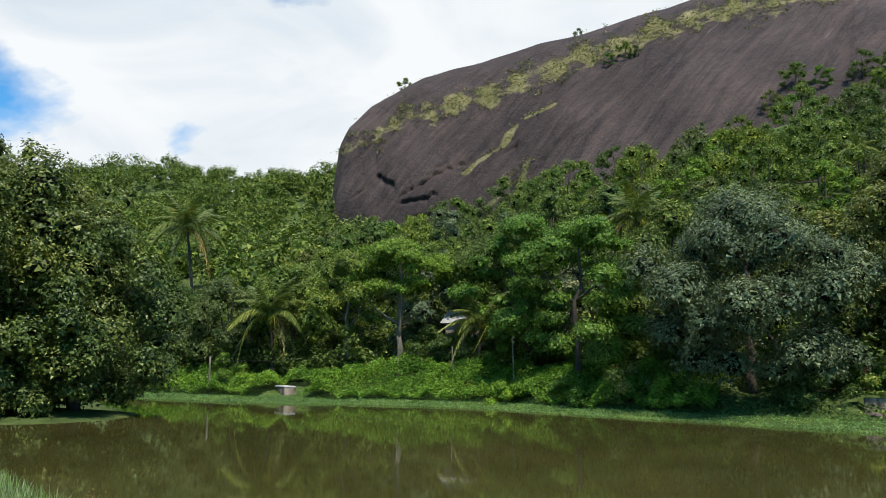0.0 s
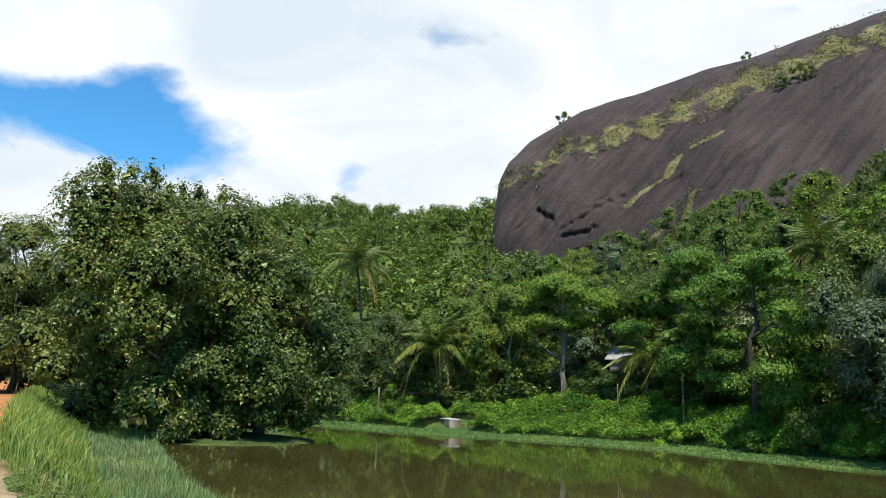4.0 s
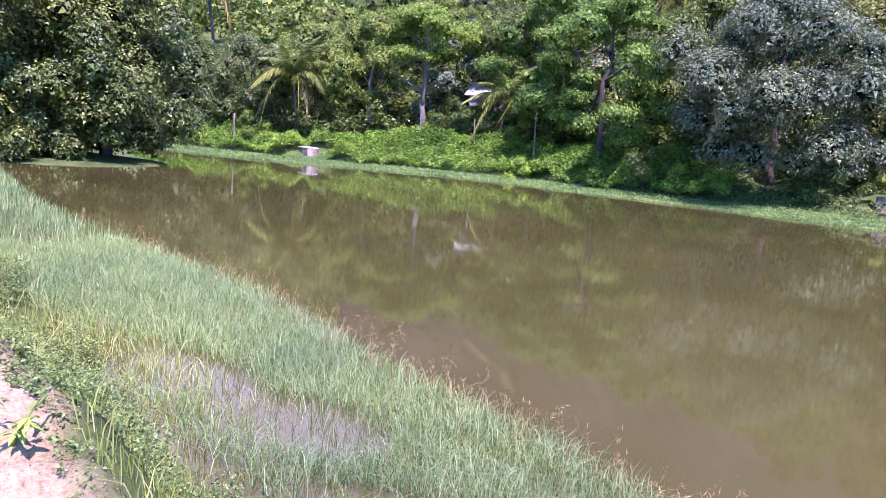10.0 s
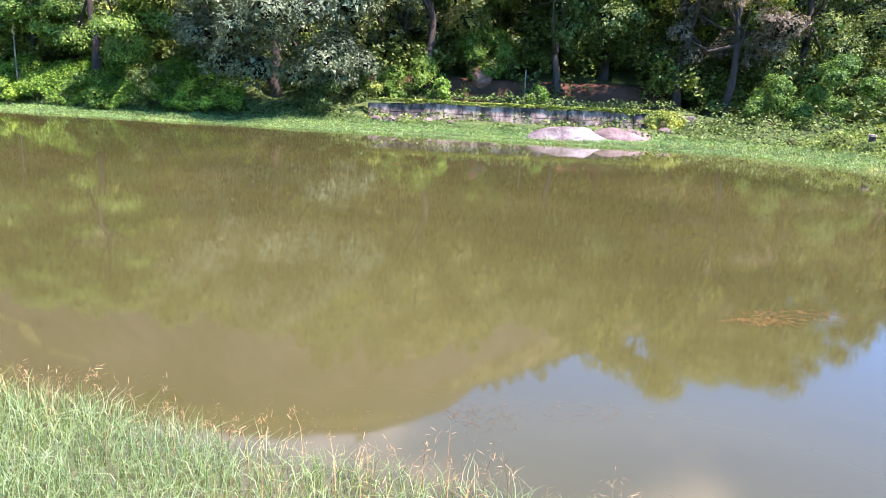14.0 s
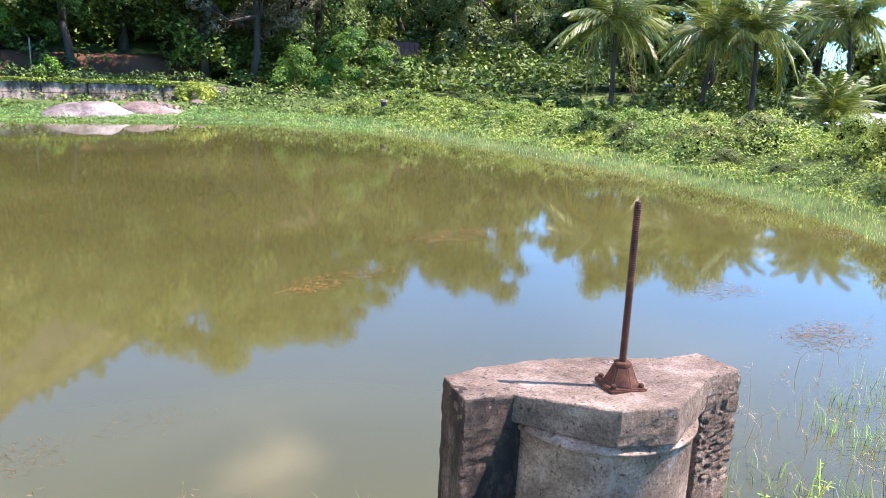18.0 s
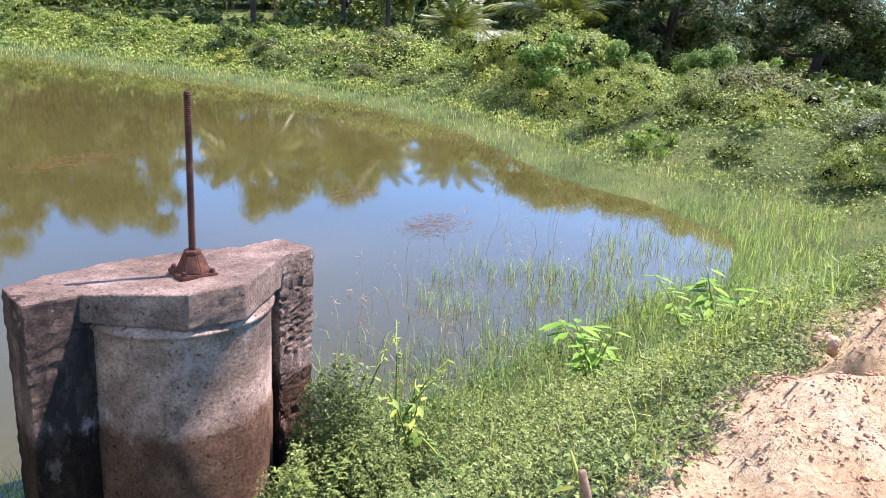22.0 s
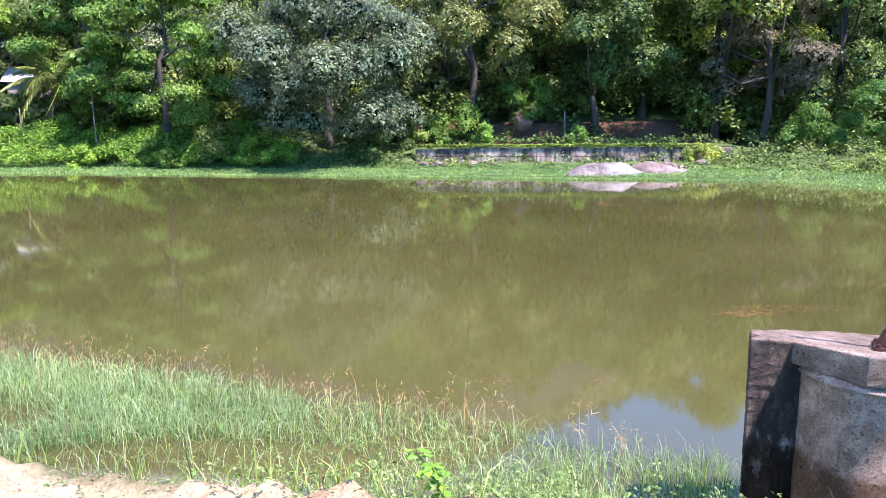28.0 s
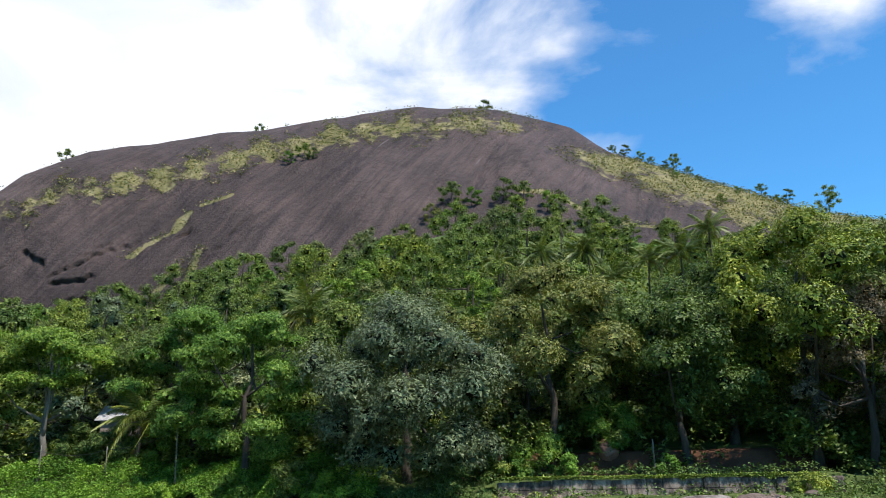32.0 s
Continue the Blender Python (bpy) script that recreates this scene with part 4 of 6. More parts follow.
    band = np.exp(-((h - line - 0.010 * wave(kk * 200, 0 * S, 6, 2)) / 0.030) ** 2) * np.interp(kk, [-0.785, -0.74, -0.5, -0.1, 0.03, 0.08], [0.30, 0.46, 0.54, 0.52, 0.42, 0.0]) * (0.85 + 0.30 * wave(kk * 260, S * 40, 4, 6))
    brow = 0.42 * smooth(0.86, 0.97, S) * np.interp(kk, [-0.78, -0.5, -0.3, -0.02, 0.03, 0.06], [0.5, 0.6, 1, 1.1, 1.0, 0.0])
    strips = np.zeros_like(S)
    for k0, s0, k1, s1, wide in ((-0.482, 0.135, -0.459, 0.170, 0.014), (-0.442, 0.118, -0.429, 0.182, 0.012), (-0.505, 0.254, -0.464, 0.268, 0.010), (-0.464, 0.268, -0.450, 0.300, 0.014), (-0.425, 0.312, -0.385, 0.318, 0.010), (-0.530, 0.225, -0.515, 0.245, 0.010), (0.03, 0.19, 0.20, 0.235, 0.014)):
        u = np.clip(((kk - k0) * (k1 - k0) + (S - s0) * (s1 - s0)) / ((k1 - k0) ** 2 + (s1 - s0) ** 2), 0, 1)
        off = np.hypot(kk - k0 - u * (k1 - k0), S - s0 - u * (s1 - s0))
        strips = np.maximum(strips, 0.55 * np.exp(-(off / wide) ** 2))
    east = smooth(0.0, 0.06, kk - 0.165 + 0.30 * (0.9 - S)) * smooth(0.25, 0.6, S) * (0.48 + 0.08 * wave(kk * 200, S * 40, 5, 8))
    g = np.maximum.reduce([band, brow, strips, east])
    att = me.attributes.new("growth", "FLOAT", "POINT")
    att.data.foreach_set("value", g.astype(np.float32).ravel())
    tagged(new("rock_dome", me), "huge bare dome of dark weathered granite with turf ledges", "rock hill", kind="structure")
    return x, y, z, g, S, kk


ROCK = dome()

# ---- trees ----
def up_leaves(rng, p, size):
    return slips(rng, p, units(rng, len(p)) * 0.4 + np.array([0, 0, 0.5]), size, 0.6, 0.3)


def stand(x, y, turn=0.0, size=1.0, dz=0.0):
    return pose(x, y, on_land(x, y, dz), 0, 0, turn) @ Matrix.Scale(size, 4)


# the island and its great tree, leafy down to the water
l_rng = np.random.default_rng(66)
tips = []
for k in range(34):
    a, deep = -6.4 + 0.35 * k + l_rng.normal() * 0.2, l_rng.uniform(-3.2, 3.0)
    top = np.interp(a, [-7, -4, -2, 0, 3.8, 4.8, 5.6], [10.2, 11.6, 12.5, 12.8, 13.0, 12.2, 10.0])
    fill = k % 2 == 0
    r = l_rng.uniform(1.0, 1.5) if fill else l_rng.uniform(0.32, 0.55)
    tips.append((-0.49 * a - 0.87 * deep, -0.87 * a + 0.49 * deep, top - (1.5 + l_rng.uniform(0, 1.2) if fill else l_rng.uniform(-0.3, 0.9)), r))
    if fill:
        tips.append((-0.49 * a - 0.87 * deep, -0.87 * a + 0.49 * deep, top - 4.2 + l_rng.uniform(-0.8, 0.8), r * 1.2))
build_tree("island_tree", "dense dark-green tree hanging over the water on an islet", 11, 12.2, 7.3, -1.0, "leaf_island", 84000, 0.235, 0.4, 100, clump=(0.13, 0.25), at=stand(-37.2, 20.9), stems=3, limbs=10, flat=0.9, aspect=0.55, leaders=tips)
build_tree("island_tree", "lower spreading tree on the islet, leaves touching the pond", 12, 9.4, 4.4, -0.6, "leaf_island", 24000, 0.235, 0.25, 44, clump=(0.16, 0.30), at=stand(-33.4, 24.2), stems=2, limbs=6, flat=0.9, aspect=0.55)
build_tree("island_tree", "low bushy tree at the islet's edge over the water", 13, 4.6, 3.0, -0.4, "leaf_island", 10000, 0.235, 0.15, 22, at=stand(-34.2, 20.2), stems=2, limbs=4, flat=0.9, aspect=0.55)

# the row along the far shore
SHORE = [
    # x, y, height, radius, low, leaf, leaves, size, label
    (-5.5, 42.3, 10.4, 5.5, -0.2, "leaf_grey", 19000, 0.30, "broad tree with drooping silvery grey-green leaves"),
    (-15.2, 43.6, 11.6, 4.6, 0.6, "leaf_bright", 11000, 0.26, "spreading tree with layered bright green leaves"),
    (-20.2, 47.6, 12.2, 4.2, 1.0, "leaf_bright", 9000, 0.26, "tall green tree above the pond's far bank"),
    (-29.6, 46.6, 10.6, 4.0, 5.4, "leaf_bright", 9000, 0.26, "slender green tree with a bare pale trunk"),
    (-34.5, 47.0, 10.4, 3.8, 2.4, "leaf_forest", 8000, 0.26, "slim tree with a high green crown"),
    (-38.8, 46.0, 9.6, 3.6, 3.4, "leaf_forest", 8000, 0.26, "green tree behind the pump block"),
    (-44.0, 44.5, 9.0, 4.2, 0.8, "leaf_olive", 8000, 0.26, "bushy olive tree at the pond's corner"),
    (-50.5, 43.5, 9.5, 4.6, 0.6, "leaf_deep", 8000, 0.28, "dense dark tree at the pond's corner"),
    (-23.5, 51.0, 10.5, 4.0, 3.0, "leaf_deep", 7000, 0.28, "dark tree behind a small house"),
    (-10.6, 49.0, 11.6, 5.0, 1.0, "leaf_deep", 8000, 0.28, "dark green tree on the slope"),
    (2.7, 45.8, 11.5, 4.9, 2.0, "leaf_olive", 12000, 0.26, "broad brownish-olive tree above the retaining wall"),
    (10.2, 45.0, 10.2, 4.4, 3.0, "leaf_deep", 9000, 0.28, "dark shaded tree above the retaining wall"),
    (17.4, 45.2, 14.8, 6.2, 2.6, "leaf_forest", 12000, 0.28, "tall leafy tree at the wall's end"),
    (19.8, 43.4, 10.6, 3.5, 2.0, "leaf_purple", 6000, 0.22, "tree with purplish-brown flowering top"),
    (25.0, 45.5, 14.8, 5.6, 0.6, "leaf_deep", 10000, 0.28, "tall dark tree hung with creepers"),
    (30.0, 52.0, 17.5, 6.0, 1.0, "leaf_deep", 9000, 0.30, "tall dark tree behind a tiled house"),
    # the next three trees are added to deepen the shade behind the wall
    (6.4, 49.8, 9.4, 4.4, 2.6, "leaf_deep", 9000, 0.27, "dark tree crowded behind the retaining wall"),
    (13.8, 48.6, 11.8, 5.0, 2.8, "leaf_deep", 10000, 0.27, "dark tree with a wide shading crown"),
    (22.4, 49.6, 15.6, 5.6, 1.6, "leaf_deep", 10000, 0.28, "tall dark tree crowded among others"),
    (36.0, 42.5, 12.4, 5.2, 0.8, "leaf_olive", 10000, 0.26, "rounded grey-green tree beside a tiled house"),
    (42.5, 46.0, 14.5, 5.6, 0.8, "leaf_deep", 8000, 0.30, "dark tree behind the palms"),
]
for i, (x, y, h, r, low, leaf, n, size, label) in enumerate(SHORE):
    build_tree("tree", label, 100 + i, h - (1.0 if x < -8 else 0.0), r, low, leaf, int(n * (2.4 if leaf == "leaf_grey" else 1.9)), size * (0.66 if leaf == "leaf_grey" else 0.86), 0.16 + 0.007 * h, 64 if leaf == "leaf_grey" else 36, "bark_pale" if i in (3, 4) else "bark", stand(x, y), aspect=0.5, droop=0.7 if leaf == "leaf_grey" else 0.35, group="trees along the shore", flat=0.45 if leaf == "leaf_bright" else 0.8)

# a crown of its own on the lowland, and trees at the track's far end
build_tree("mango_tree", "round dense mango tree with dark glossy leaves", 61, 5.8, 3.7, 0.2, "leaf_mango", 34000, 0.19, 0.3, 64, at=stand(35.4, 7.0), aspect=0.32, limbs=8)
build_tree("mango_tree", "wide dark mango tree behind the levee", 62, 4.7, 3.5, 0.3, "leaf_mango", 22000, 0.20, 0.3, 44, at=stand(40.5, 1.2), aspect=0.32)
for i, (x, y, h, r, leaf) in enumerate(((-75.5, 27.0, 15.0, 5.2, "leaf_olive"), (-75.0, 30.4, 11.5, 4.6, "leaf_olive"), (-84.0, 26.0, 14.0, 5.5, "leaf_purple"), (-66.0, 32.5, 11.0, 4.8, "leaf_deep"), (-92, 24.0, 13, 6.0, "leaf_olive"), (-70.0, 36.0, 12.0, 5.0, "leaf_deep"), (-86, 32.0, 10, 5.0, "leaf_deep"))):
    build_tree("tree", "tall brownish tree beside the clay track", 300 + i, h * 1.12, r * 1.15, -0.3, leaf, 10000, 0.38, 0.3, 44, clump=(0.22, 0.36), at=stand(x, y), group="trees by the track")


for i, (x, y, h, r) in enumerate(((44.5, 36.5, 12.0, 4.8), (50.0, 33.5, 11.0, 4.8), (49.0, 41.0, 13.5, 5.2), (55.0, 28.5, 8.6, 4.4), (57.5, 22.0, 7.4, 4.6), (60.0, 15.5, 6.8, 4.6), (62.0, 8.5, 6.4, 4.6), (60.0, 1.0, 6.0, 4.6), (55.0, -6.0, 4.8, 4.4), (52.0, 19.0, 6.6, 3.8), (48.5, 11.5, 5.4, 3.4), (57.0, 36.0, 11.0, 5.0), (36.0, 52.0, 12.5, 5.2), (43.0, 53.0, 13.0, 5.4), (26.0, 57.0, 12.5, 5.2))):
    build_tree("tree", "dark leafy tree behind the palms", 330 + i, h, r, 0.4, ("leaf_deep", "leaf_forest", "leaf_olive")[i % 3], 5200, 0.34, 0.25, 34, at=stand(x, y), aspect=0.55, group="trees behind the palms", limbs=3)

# hillside trees: a few kinds, set out over the slope
KINDS = []
for i, (leaf, h, r, flat) in enumerate((("leaf_forest", 9, 4.2, 0.75), ("leaf_bright", 8, 3.8, 0.6), ("leaf_deep", 9.5, 4.0, 0.8), ("leaf_olive", 8, 3.8, 0.75), ("leaf_lime", 6.5, 3.6, 0.7), ("leaf_forest", 11, 4.4, 0.8), ("leaf_grey", 8, 3.8, 0.8))):
    KINDS.append(build_tree("tree", "leafy tree on the forested hillside", 400 + i, h, r, 0.2, leaf, 3600, 0.29, 0.2, 20, at=pose(0, 0, -60), aspect=0.55, group="hillside trees", flat=flat, limbs=3))
rng = np.random.default_rng(77)
spots = []
tries = 0
while len(spots) < 290 and tries < 20000:
    tries += 1
    y = 49 + 98 * rng.uniform() ** 1.35
    x = rng.uniform(-0.80 * y - 6, 1.05 * y + 4)
    if x > 26 and y < 52 or (2 < x < 26 and 78 < y < 96) or (abs(x + 24.5) < 4 and y < 53):
        continue
    gap = 3.1 + 0.020 * y
    if all((x - a) ** 2 + (y - b) ** 2 > gap * gap for a, b in spots):
        spots.append((x, y))
for x, y in spots:
    k = rng.choice(len(KINDS), p=[0.27, 0.10, 0.20, 0.18, 0.06, 0.12, 0.07])
    size = rng.uniform(0.65, 1.12)
    if -0.03 < x / y < 0.34 and 54 < y < 90:
        size = min(size, max(0.25, (0.185 * y + 2.5 - on_land(x, y)) / 9.5))
    copy_thing(KINDS[k], stand(x, y, rng.uniform(0, 360), size, -0.2))
# trees that stand on the rock's brow and east shoulder
ROCK_KS, ROCK_S = ROCK[5][:, 0], ROCK[4][0]
for k, (rk, s, size) in ((0, (-0.64, 0.97, 0.55)), (5, (-0.35, 0.97, 0.48)), (2, (-0.025, 0.975, 0.75)), (1, (-0.305, 0.42, 0.5)), (0, (-0.285, 0.43, 0.55)), (2, (-0.270, 0.425, 0.4)),
                         (0, (0.150, 0.97, 0.42)), (2, (0.165, 0.96, 0.5)), (1, (0.185, 0.93, 0.45)), (5, (0.227, 0.98, 0.62)), (0, (0.249, 0.97, 0.42)), (0, (0.34, 0.98, 0.5)), (2, (0.372, 0.98, 0.55)), (5, (0.425, 0.98, 0.85)), (0, (0.20, 0.85, 0.35)), (1, (0.23, 0.70, 0.35)), (2, (0.215, 0.80, 0.35)), (0, (0.29, 0.60, 0.4)), (3, (0.26, 0.85, 0.3)), (1, (0.31, 0.80, 0.3)), (0, (0.36, 0.85, 0.35)),
                         (0, (-0.073, 0.145, 0.72)), (1, (-0.045, 0.15, 0.62)), (2, (0.0, 0.150, 0.68)), (0, (0.027, 0.156, 0.58)), (1, (0.06, 0.140, 0.66)), (0, (0.108, 0.146, 0.58)), (2, (0.137, 0.150, 0.5)), (3, (-0.10, 0.11, 0.6)), (0, (0.17, 0.14, 0.5)), (3, (0.075, 0.205, 0.28)), (1, (0.12, 0.215, 0.28)), (0, (0.16, 0.225, 0.25))):
    i = int(np.clip(np.searchsorted(ROCK_KS, rk), 0, len(ROCK_KS) - 1))
    j = int(np.searchsorted(ROCK_S, s))
    copy_thing(KINDS[k], pose(float(ROCK[0][i, j]), float(ROCK[1][i, j]), float(ROCK[2][i, j]) - 0.4, 0, 0, k * 50) @ Matrix.Scale(size, 4))
for o in KINDS:
    for c in o.children_recursive:
        bpy.data.objects.remove(c)
    bpy.data.objects.remove(o)

# tufts on the rock's ledges
rng = np.random.default_rng(15)
gg = ROCK[3] + 0.22 * wave(ROCK[0], ROCK[1] + ROCK[2], 2.2, 3) + 0.15 * wave(ROCK[0], ROCK[1], 6, 5)
ti, tj = np.nonzero((gg > 0.37) & (ROCK[4] <= 1.0))
pick = rng.choice(len(ti), min(8500, len(ti)), replace=False)
p = np.stack([a[ti[pick], tj[pick]] for a in ROCK[:3]], 1)
p = np.repeat(p, 4, 0) + rng.normal(size=(4 * len(p), 3)) * [0.7, 0.5, 0.25] + [0, -0.3, 0.3]
tagged(new("ledge_turf", mesh_of("ledge_turf", *up_leaves(rng, p[::2], np.full(len(p[::2]), 0.42)), M["leaf_olive"])), "green tufts on the granite ledges", "turf", kind="stuff")
tagged(new("dry_turf", mesh_of("dry_turf", *up_leaves(rng, p[1::2], np.full(len(p[1::2]), 0.45)), M["grass_dry"])), "dry grass tufts on the granite ledges", "turf", kind="stuff")

# the woods on the far ridges: one mass of clumps
rng = np.random.default_rng(9)
bits = []
for _ in range(640):
    y = rng.uniform(88, 250)
    x = rng.uniform(-2.1 * y, -0.70 * y)
    z = on_land(x, y)
    s = rng.uniform(2.2, 4.6)
    blobs = [((x + rng.normal() * s * 0.55, y + rng.normal() * s * 0.55, z + s * rng.uniform(0.5, 1.9)), (s * 0.62, s * 0.62, s * 0.5)) for _ in range(6)]
    bits.append(crown_leaves(rng, blobs, 300, 0.80, 0.6))
for _ in range(170):
    a = rng.uniform(-0.35, 0.95)
    dist = rng.uniform(58, 130)
    x, y = dist * math.cos(a), dist * math.sin(a)
    if y > 0.75 * x or (x < 46 and y > 20):
        continue
    s = rng.uniform(1.2, 2.0)
    blobs = [((x + rng.normal() * s * 0.9, y + rng.normal() * s * 0.9, s * rng.uniform(0.4, 1.5)), (s * 0.75, s * 0.75, s * 0.7)) for _ in range(5)]
    bits.append(crown_leaves(rng, blobs, 420, 0.6, 0.5))
tagged(new("far_woods", mesh_of("far_woods", *join(bits), M["leaf_woods"])), "unbroken green woods on the far slopes", "woods", kind="stuff")

# ---- palms ----
for i, (x, y, h, size, dry, fr) in enumerate((
        (35.4, 29.9, 5.1, 1.05, 5, 24), (38.4, 26.0, 4.7, 0.95, 3, 22), (39.8, 23.8, 5.0, 0.95, 3, 22), (45.6, 21.4, 5.9, 1.0, 1, 20), (43.5, 29.0, 6.0, 0.9, 2, 18), (56.3, 15.5, 7.1, 0.9, 1, 18),
        (58.8, 13.9, 7.9, 0.85, 1, 18), (52.3, 4.1, 6.9, 0.9, 1, 20), (52.4, 1.8, 6.0, 0.85, 2, 18), (53.0, -1.0, 5.4, 0.9, 2, 18), (53.8, 27.5, 7.2, 0.9, 1, 16))):
    build_palm("coconut palm with arching green and yellowed fronds", 500 + i, stand(x, y), h - on_land(x, y), size, 0.10, fr + 8, dry)
for i, (x, y) in enumerate(((33.0, 10.8), (34.6, 16.7))):
    build_palm("young coconut palm with upright fronds from the ground", 530 + i, stand(x, y), 1.5 if i == 0 else 0.9, 1.05 if i == 0 else 0.75, 0.0, 22, 1 if i else 0, True, "young palms")
for i, (x, y, top, size, dry) in enumerate(((-15.2, 58.5, 13.4, 1.0, 6), (-38.6, 43.6, 5.6, 1.0, 5), (-55.0, 51.0, 14.4, 1.15, 2), (-23.2, 46.4, 4.8, 0.9, 4), (-17.5, 67.0, 14.8, 0.9, 3),
                                            (4.9, 88.4, 23.5, 0.80, 3), (8.8, 88.1, 23.3, 0.78, 2), (-0.6, 88.5, 22.6, 0.66, 2), (12.6, 87.7, 20.0, 0.90, 4), (16.5, 87.1, 21.9, 0.82, 2), (20.2, 86.3, 22.1, 1.00, 5), (23.5, 85.5, 24.6, 0.86, 3), (10.2, 88.0, 24.3, 0.60, 2))):
    build_palm("coconut palm rising out of the hillside trees", 560 + i, stand(x, y), top + (1.6 if y > 80 else 0.0) - on_land(x, y), size, 0.08, 22, dry, group="hillside palms")

# ---- banks of creepers and grass ----
def scatter(rng, n, x0, x1, y0, y1, keep):
    x, y = rng.uniform(x0, x1, n), rng.uniform(y0, y1, n)
    d = shore_distance(x, y)
    ok = keep(x, y, d)
    return x[ok], y[ok], d[ok]


def heaped(rng, x, y, tall, grain=1.6, seed=0.0):
    """Places in a rolling mass of low growth, from the ground to its uneven top."""
    top = tall * (0.18 + 1.15 * lumps(x, y, grain, seed) + 0.55 * lumps(x, y, grain * 0.42, seed + 2))
    z = land(x, y) + top * rng.uniform(0.25, 1.0, len(x)) ** 0.5
    return np.stack([x, y, z], 1)


rng = np.random.default_rng(21)
x, y, d = scatter(rng, 90000, -56, 26, 43, 54, lambda x, y, d: (d > 5.5) & ((x < -2.5) | (x > 15) | (y > 46.0) | ((y > 44.6) & (lumps(x, y, 1.6, 5) > 0.38))))
far_x, far_y = rng.uniform(-95, 75, 120000), 50 + 85 * rng.uniform(0, 1, 120000) ** 1.3
ok = np.abs(far_x + 4) < 12 + 0.85 * far_y
far_x, far_y = far_x[ok], far_y[ok]
tagged(new("hill_scrub", mesh_of("hill_scrub", *up_leaves(rng, heaped(rng, far_x, far_y, 2.4, 3.2, 17), np.full(len(far_x), 0.40)), M["leaf_woods"])), "green scrub between the hillside trees", "undergrowth", kind="stuff")
tagged(new("undergrowth", mesh_of("undergrowth", *up_leaves(rng, heaped(rng, x, y, 2.4, 2.2, 9), np.full(len(x), 0.27)), M["leaf_deep"])), "dark undergrowth below the shore trees", "undergrowth", kind="stuff")
x, y, d = scatter(rng, 110000, 23, 60, -4, 62, lambda x, y, d: (d > 10.5) & (np.hypot(x, y) < 68) & (y < 60))
tagged(new("lowland_growth", mesh_of("lowland_growth", *up_leaves(rng, heaped(rng, x, y, np.interp(np.hypot(x, y), [25, 45, 66], [0.4, 1.3, 3.6]), 2.6, 13), np.full(len(x), 0.31)), M["leaf_deep"])), "dark shrubs below the palms", "undergrowth", kind="stuff")
x, y, d = scatter(rng, 230000, -52, -7, 39, 47, lambda x, y, d: (d > 1.6) & (d < 6.8) & (np.hypot(x + 34.4, y - 40.2) > 1.7))
tagged(new("creeper_bank", mesh_of("creeper_bank", *up_leaves(rng, heaped(rng, x, y, 1.0, 1.9), np.full(len(x), 0.115)), M["leaf_lime"])), "bright green creepers spilling down the far bank", "creepers", kind="stuff")
x, y, d = scatter(rng, 30000, -10, 26, 33, 47, lambda x, y, d: (d > 2.2) & (d < 9.5) & (y > np.interp(x, [-2, 16, 19, 26], [30, 30, 33, 30])) & ((x < -1.2) | (x > 15.2) | (d < 3.4) | (d > 6.4)))
tagged(new("low_growth", mesh_of("low_growth", *up_leaves(rng, heaped(rng, x, y, 0.55, 1.4, 3), np.full(len(x), 0.15)), M["weed_leaf"])), "low mixed weeds round the old wall", "weeds", kind="stuff")
x, y, d = scatter(rng, 330000, -62, 20, 28, 46, lambda x, y, d: (d > -0.9) & (d < 3.6) & (y > 28))
tagged(new("shore_grass", mesh_of("shore_grass", *up_leaves(rng, np.stack([x, y, np.maximum(land(x, y), -0.02) + rng.uniform(0.02, 0.10, len(x))], 1), np.full(len(x), 0.075)), M["grass_mat"])), "short green grass along the far waterline", "grass", kind="stuff")
x, y, d = scatter(rng, 330000, 10.5, 34, -9, 34, lambda x, y, d: (d > 1.0) & (d < 9.5) & (x > np.interp(y, [-9, -3, 0, 4], [22, 14, 11.5, 10.5])))
near_k = np.hypot(x, y)
tagged(new("levee_creepers", mesh_of("levee_creepers", *up_leaves(rng, heaped(rng, x, y, np.interp(d, [1.0, 1.6, 3.0, 9], [0.08, 0.22, 0.50, 0.40]) * np.interp(y, [12, 24], [1.0, 0.6]), 1.3, 5), np.interp(near_k, [12, 30], [0.040, 0.095])), M["herb"])), "tangled creepers and shrubs covering the levee", "creepers", kind="stuff")
x, y, d = scatter(rng, 60000, 9.5, 24, -6, 34, lambda x, y, d: (d > np.interp(x, [12, 17, 20], [0.05, -0.15, -0.5])) & (d < 2.0) & (x > 10))
dry = rng.uniform(size=len(x)) < np.interp(x, [11, 18], [0.42, 0.2])
x, y, d, xd, yd = x[~dry], y[~dry], d[~dry], x[dry], y[dry]
tagged(new("levee_grass", mesh_of("levee_grass", *blades(rng, np.stack([x, y, np.maximum(land(x, y), -0.08)], 1), np.interp(d, [-1.3, 0, 2], [0.08, 0.11, 0.18]), np.interp(np.hypot(x, y), [10, 32], [0.008, 0.030])), M["grass"])), "green grass fringing the levee's waterline", "grass", kind="stuff")
tagged(new("levee_dry_grass", mesh_of("levee_dry_grass", *blades(rng, np.stack([xd, yd, np.maximum(land(xd, yd), -0.08)], 1), 0.17, np.interp(np.hypot(xd, yd), [10, 32], [0.007, 0.024]), 0.9), M["grass_dry"])), "straw-coloured dry grass along the levee's foot", "grass", kind="stuff")
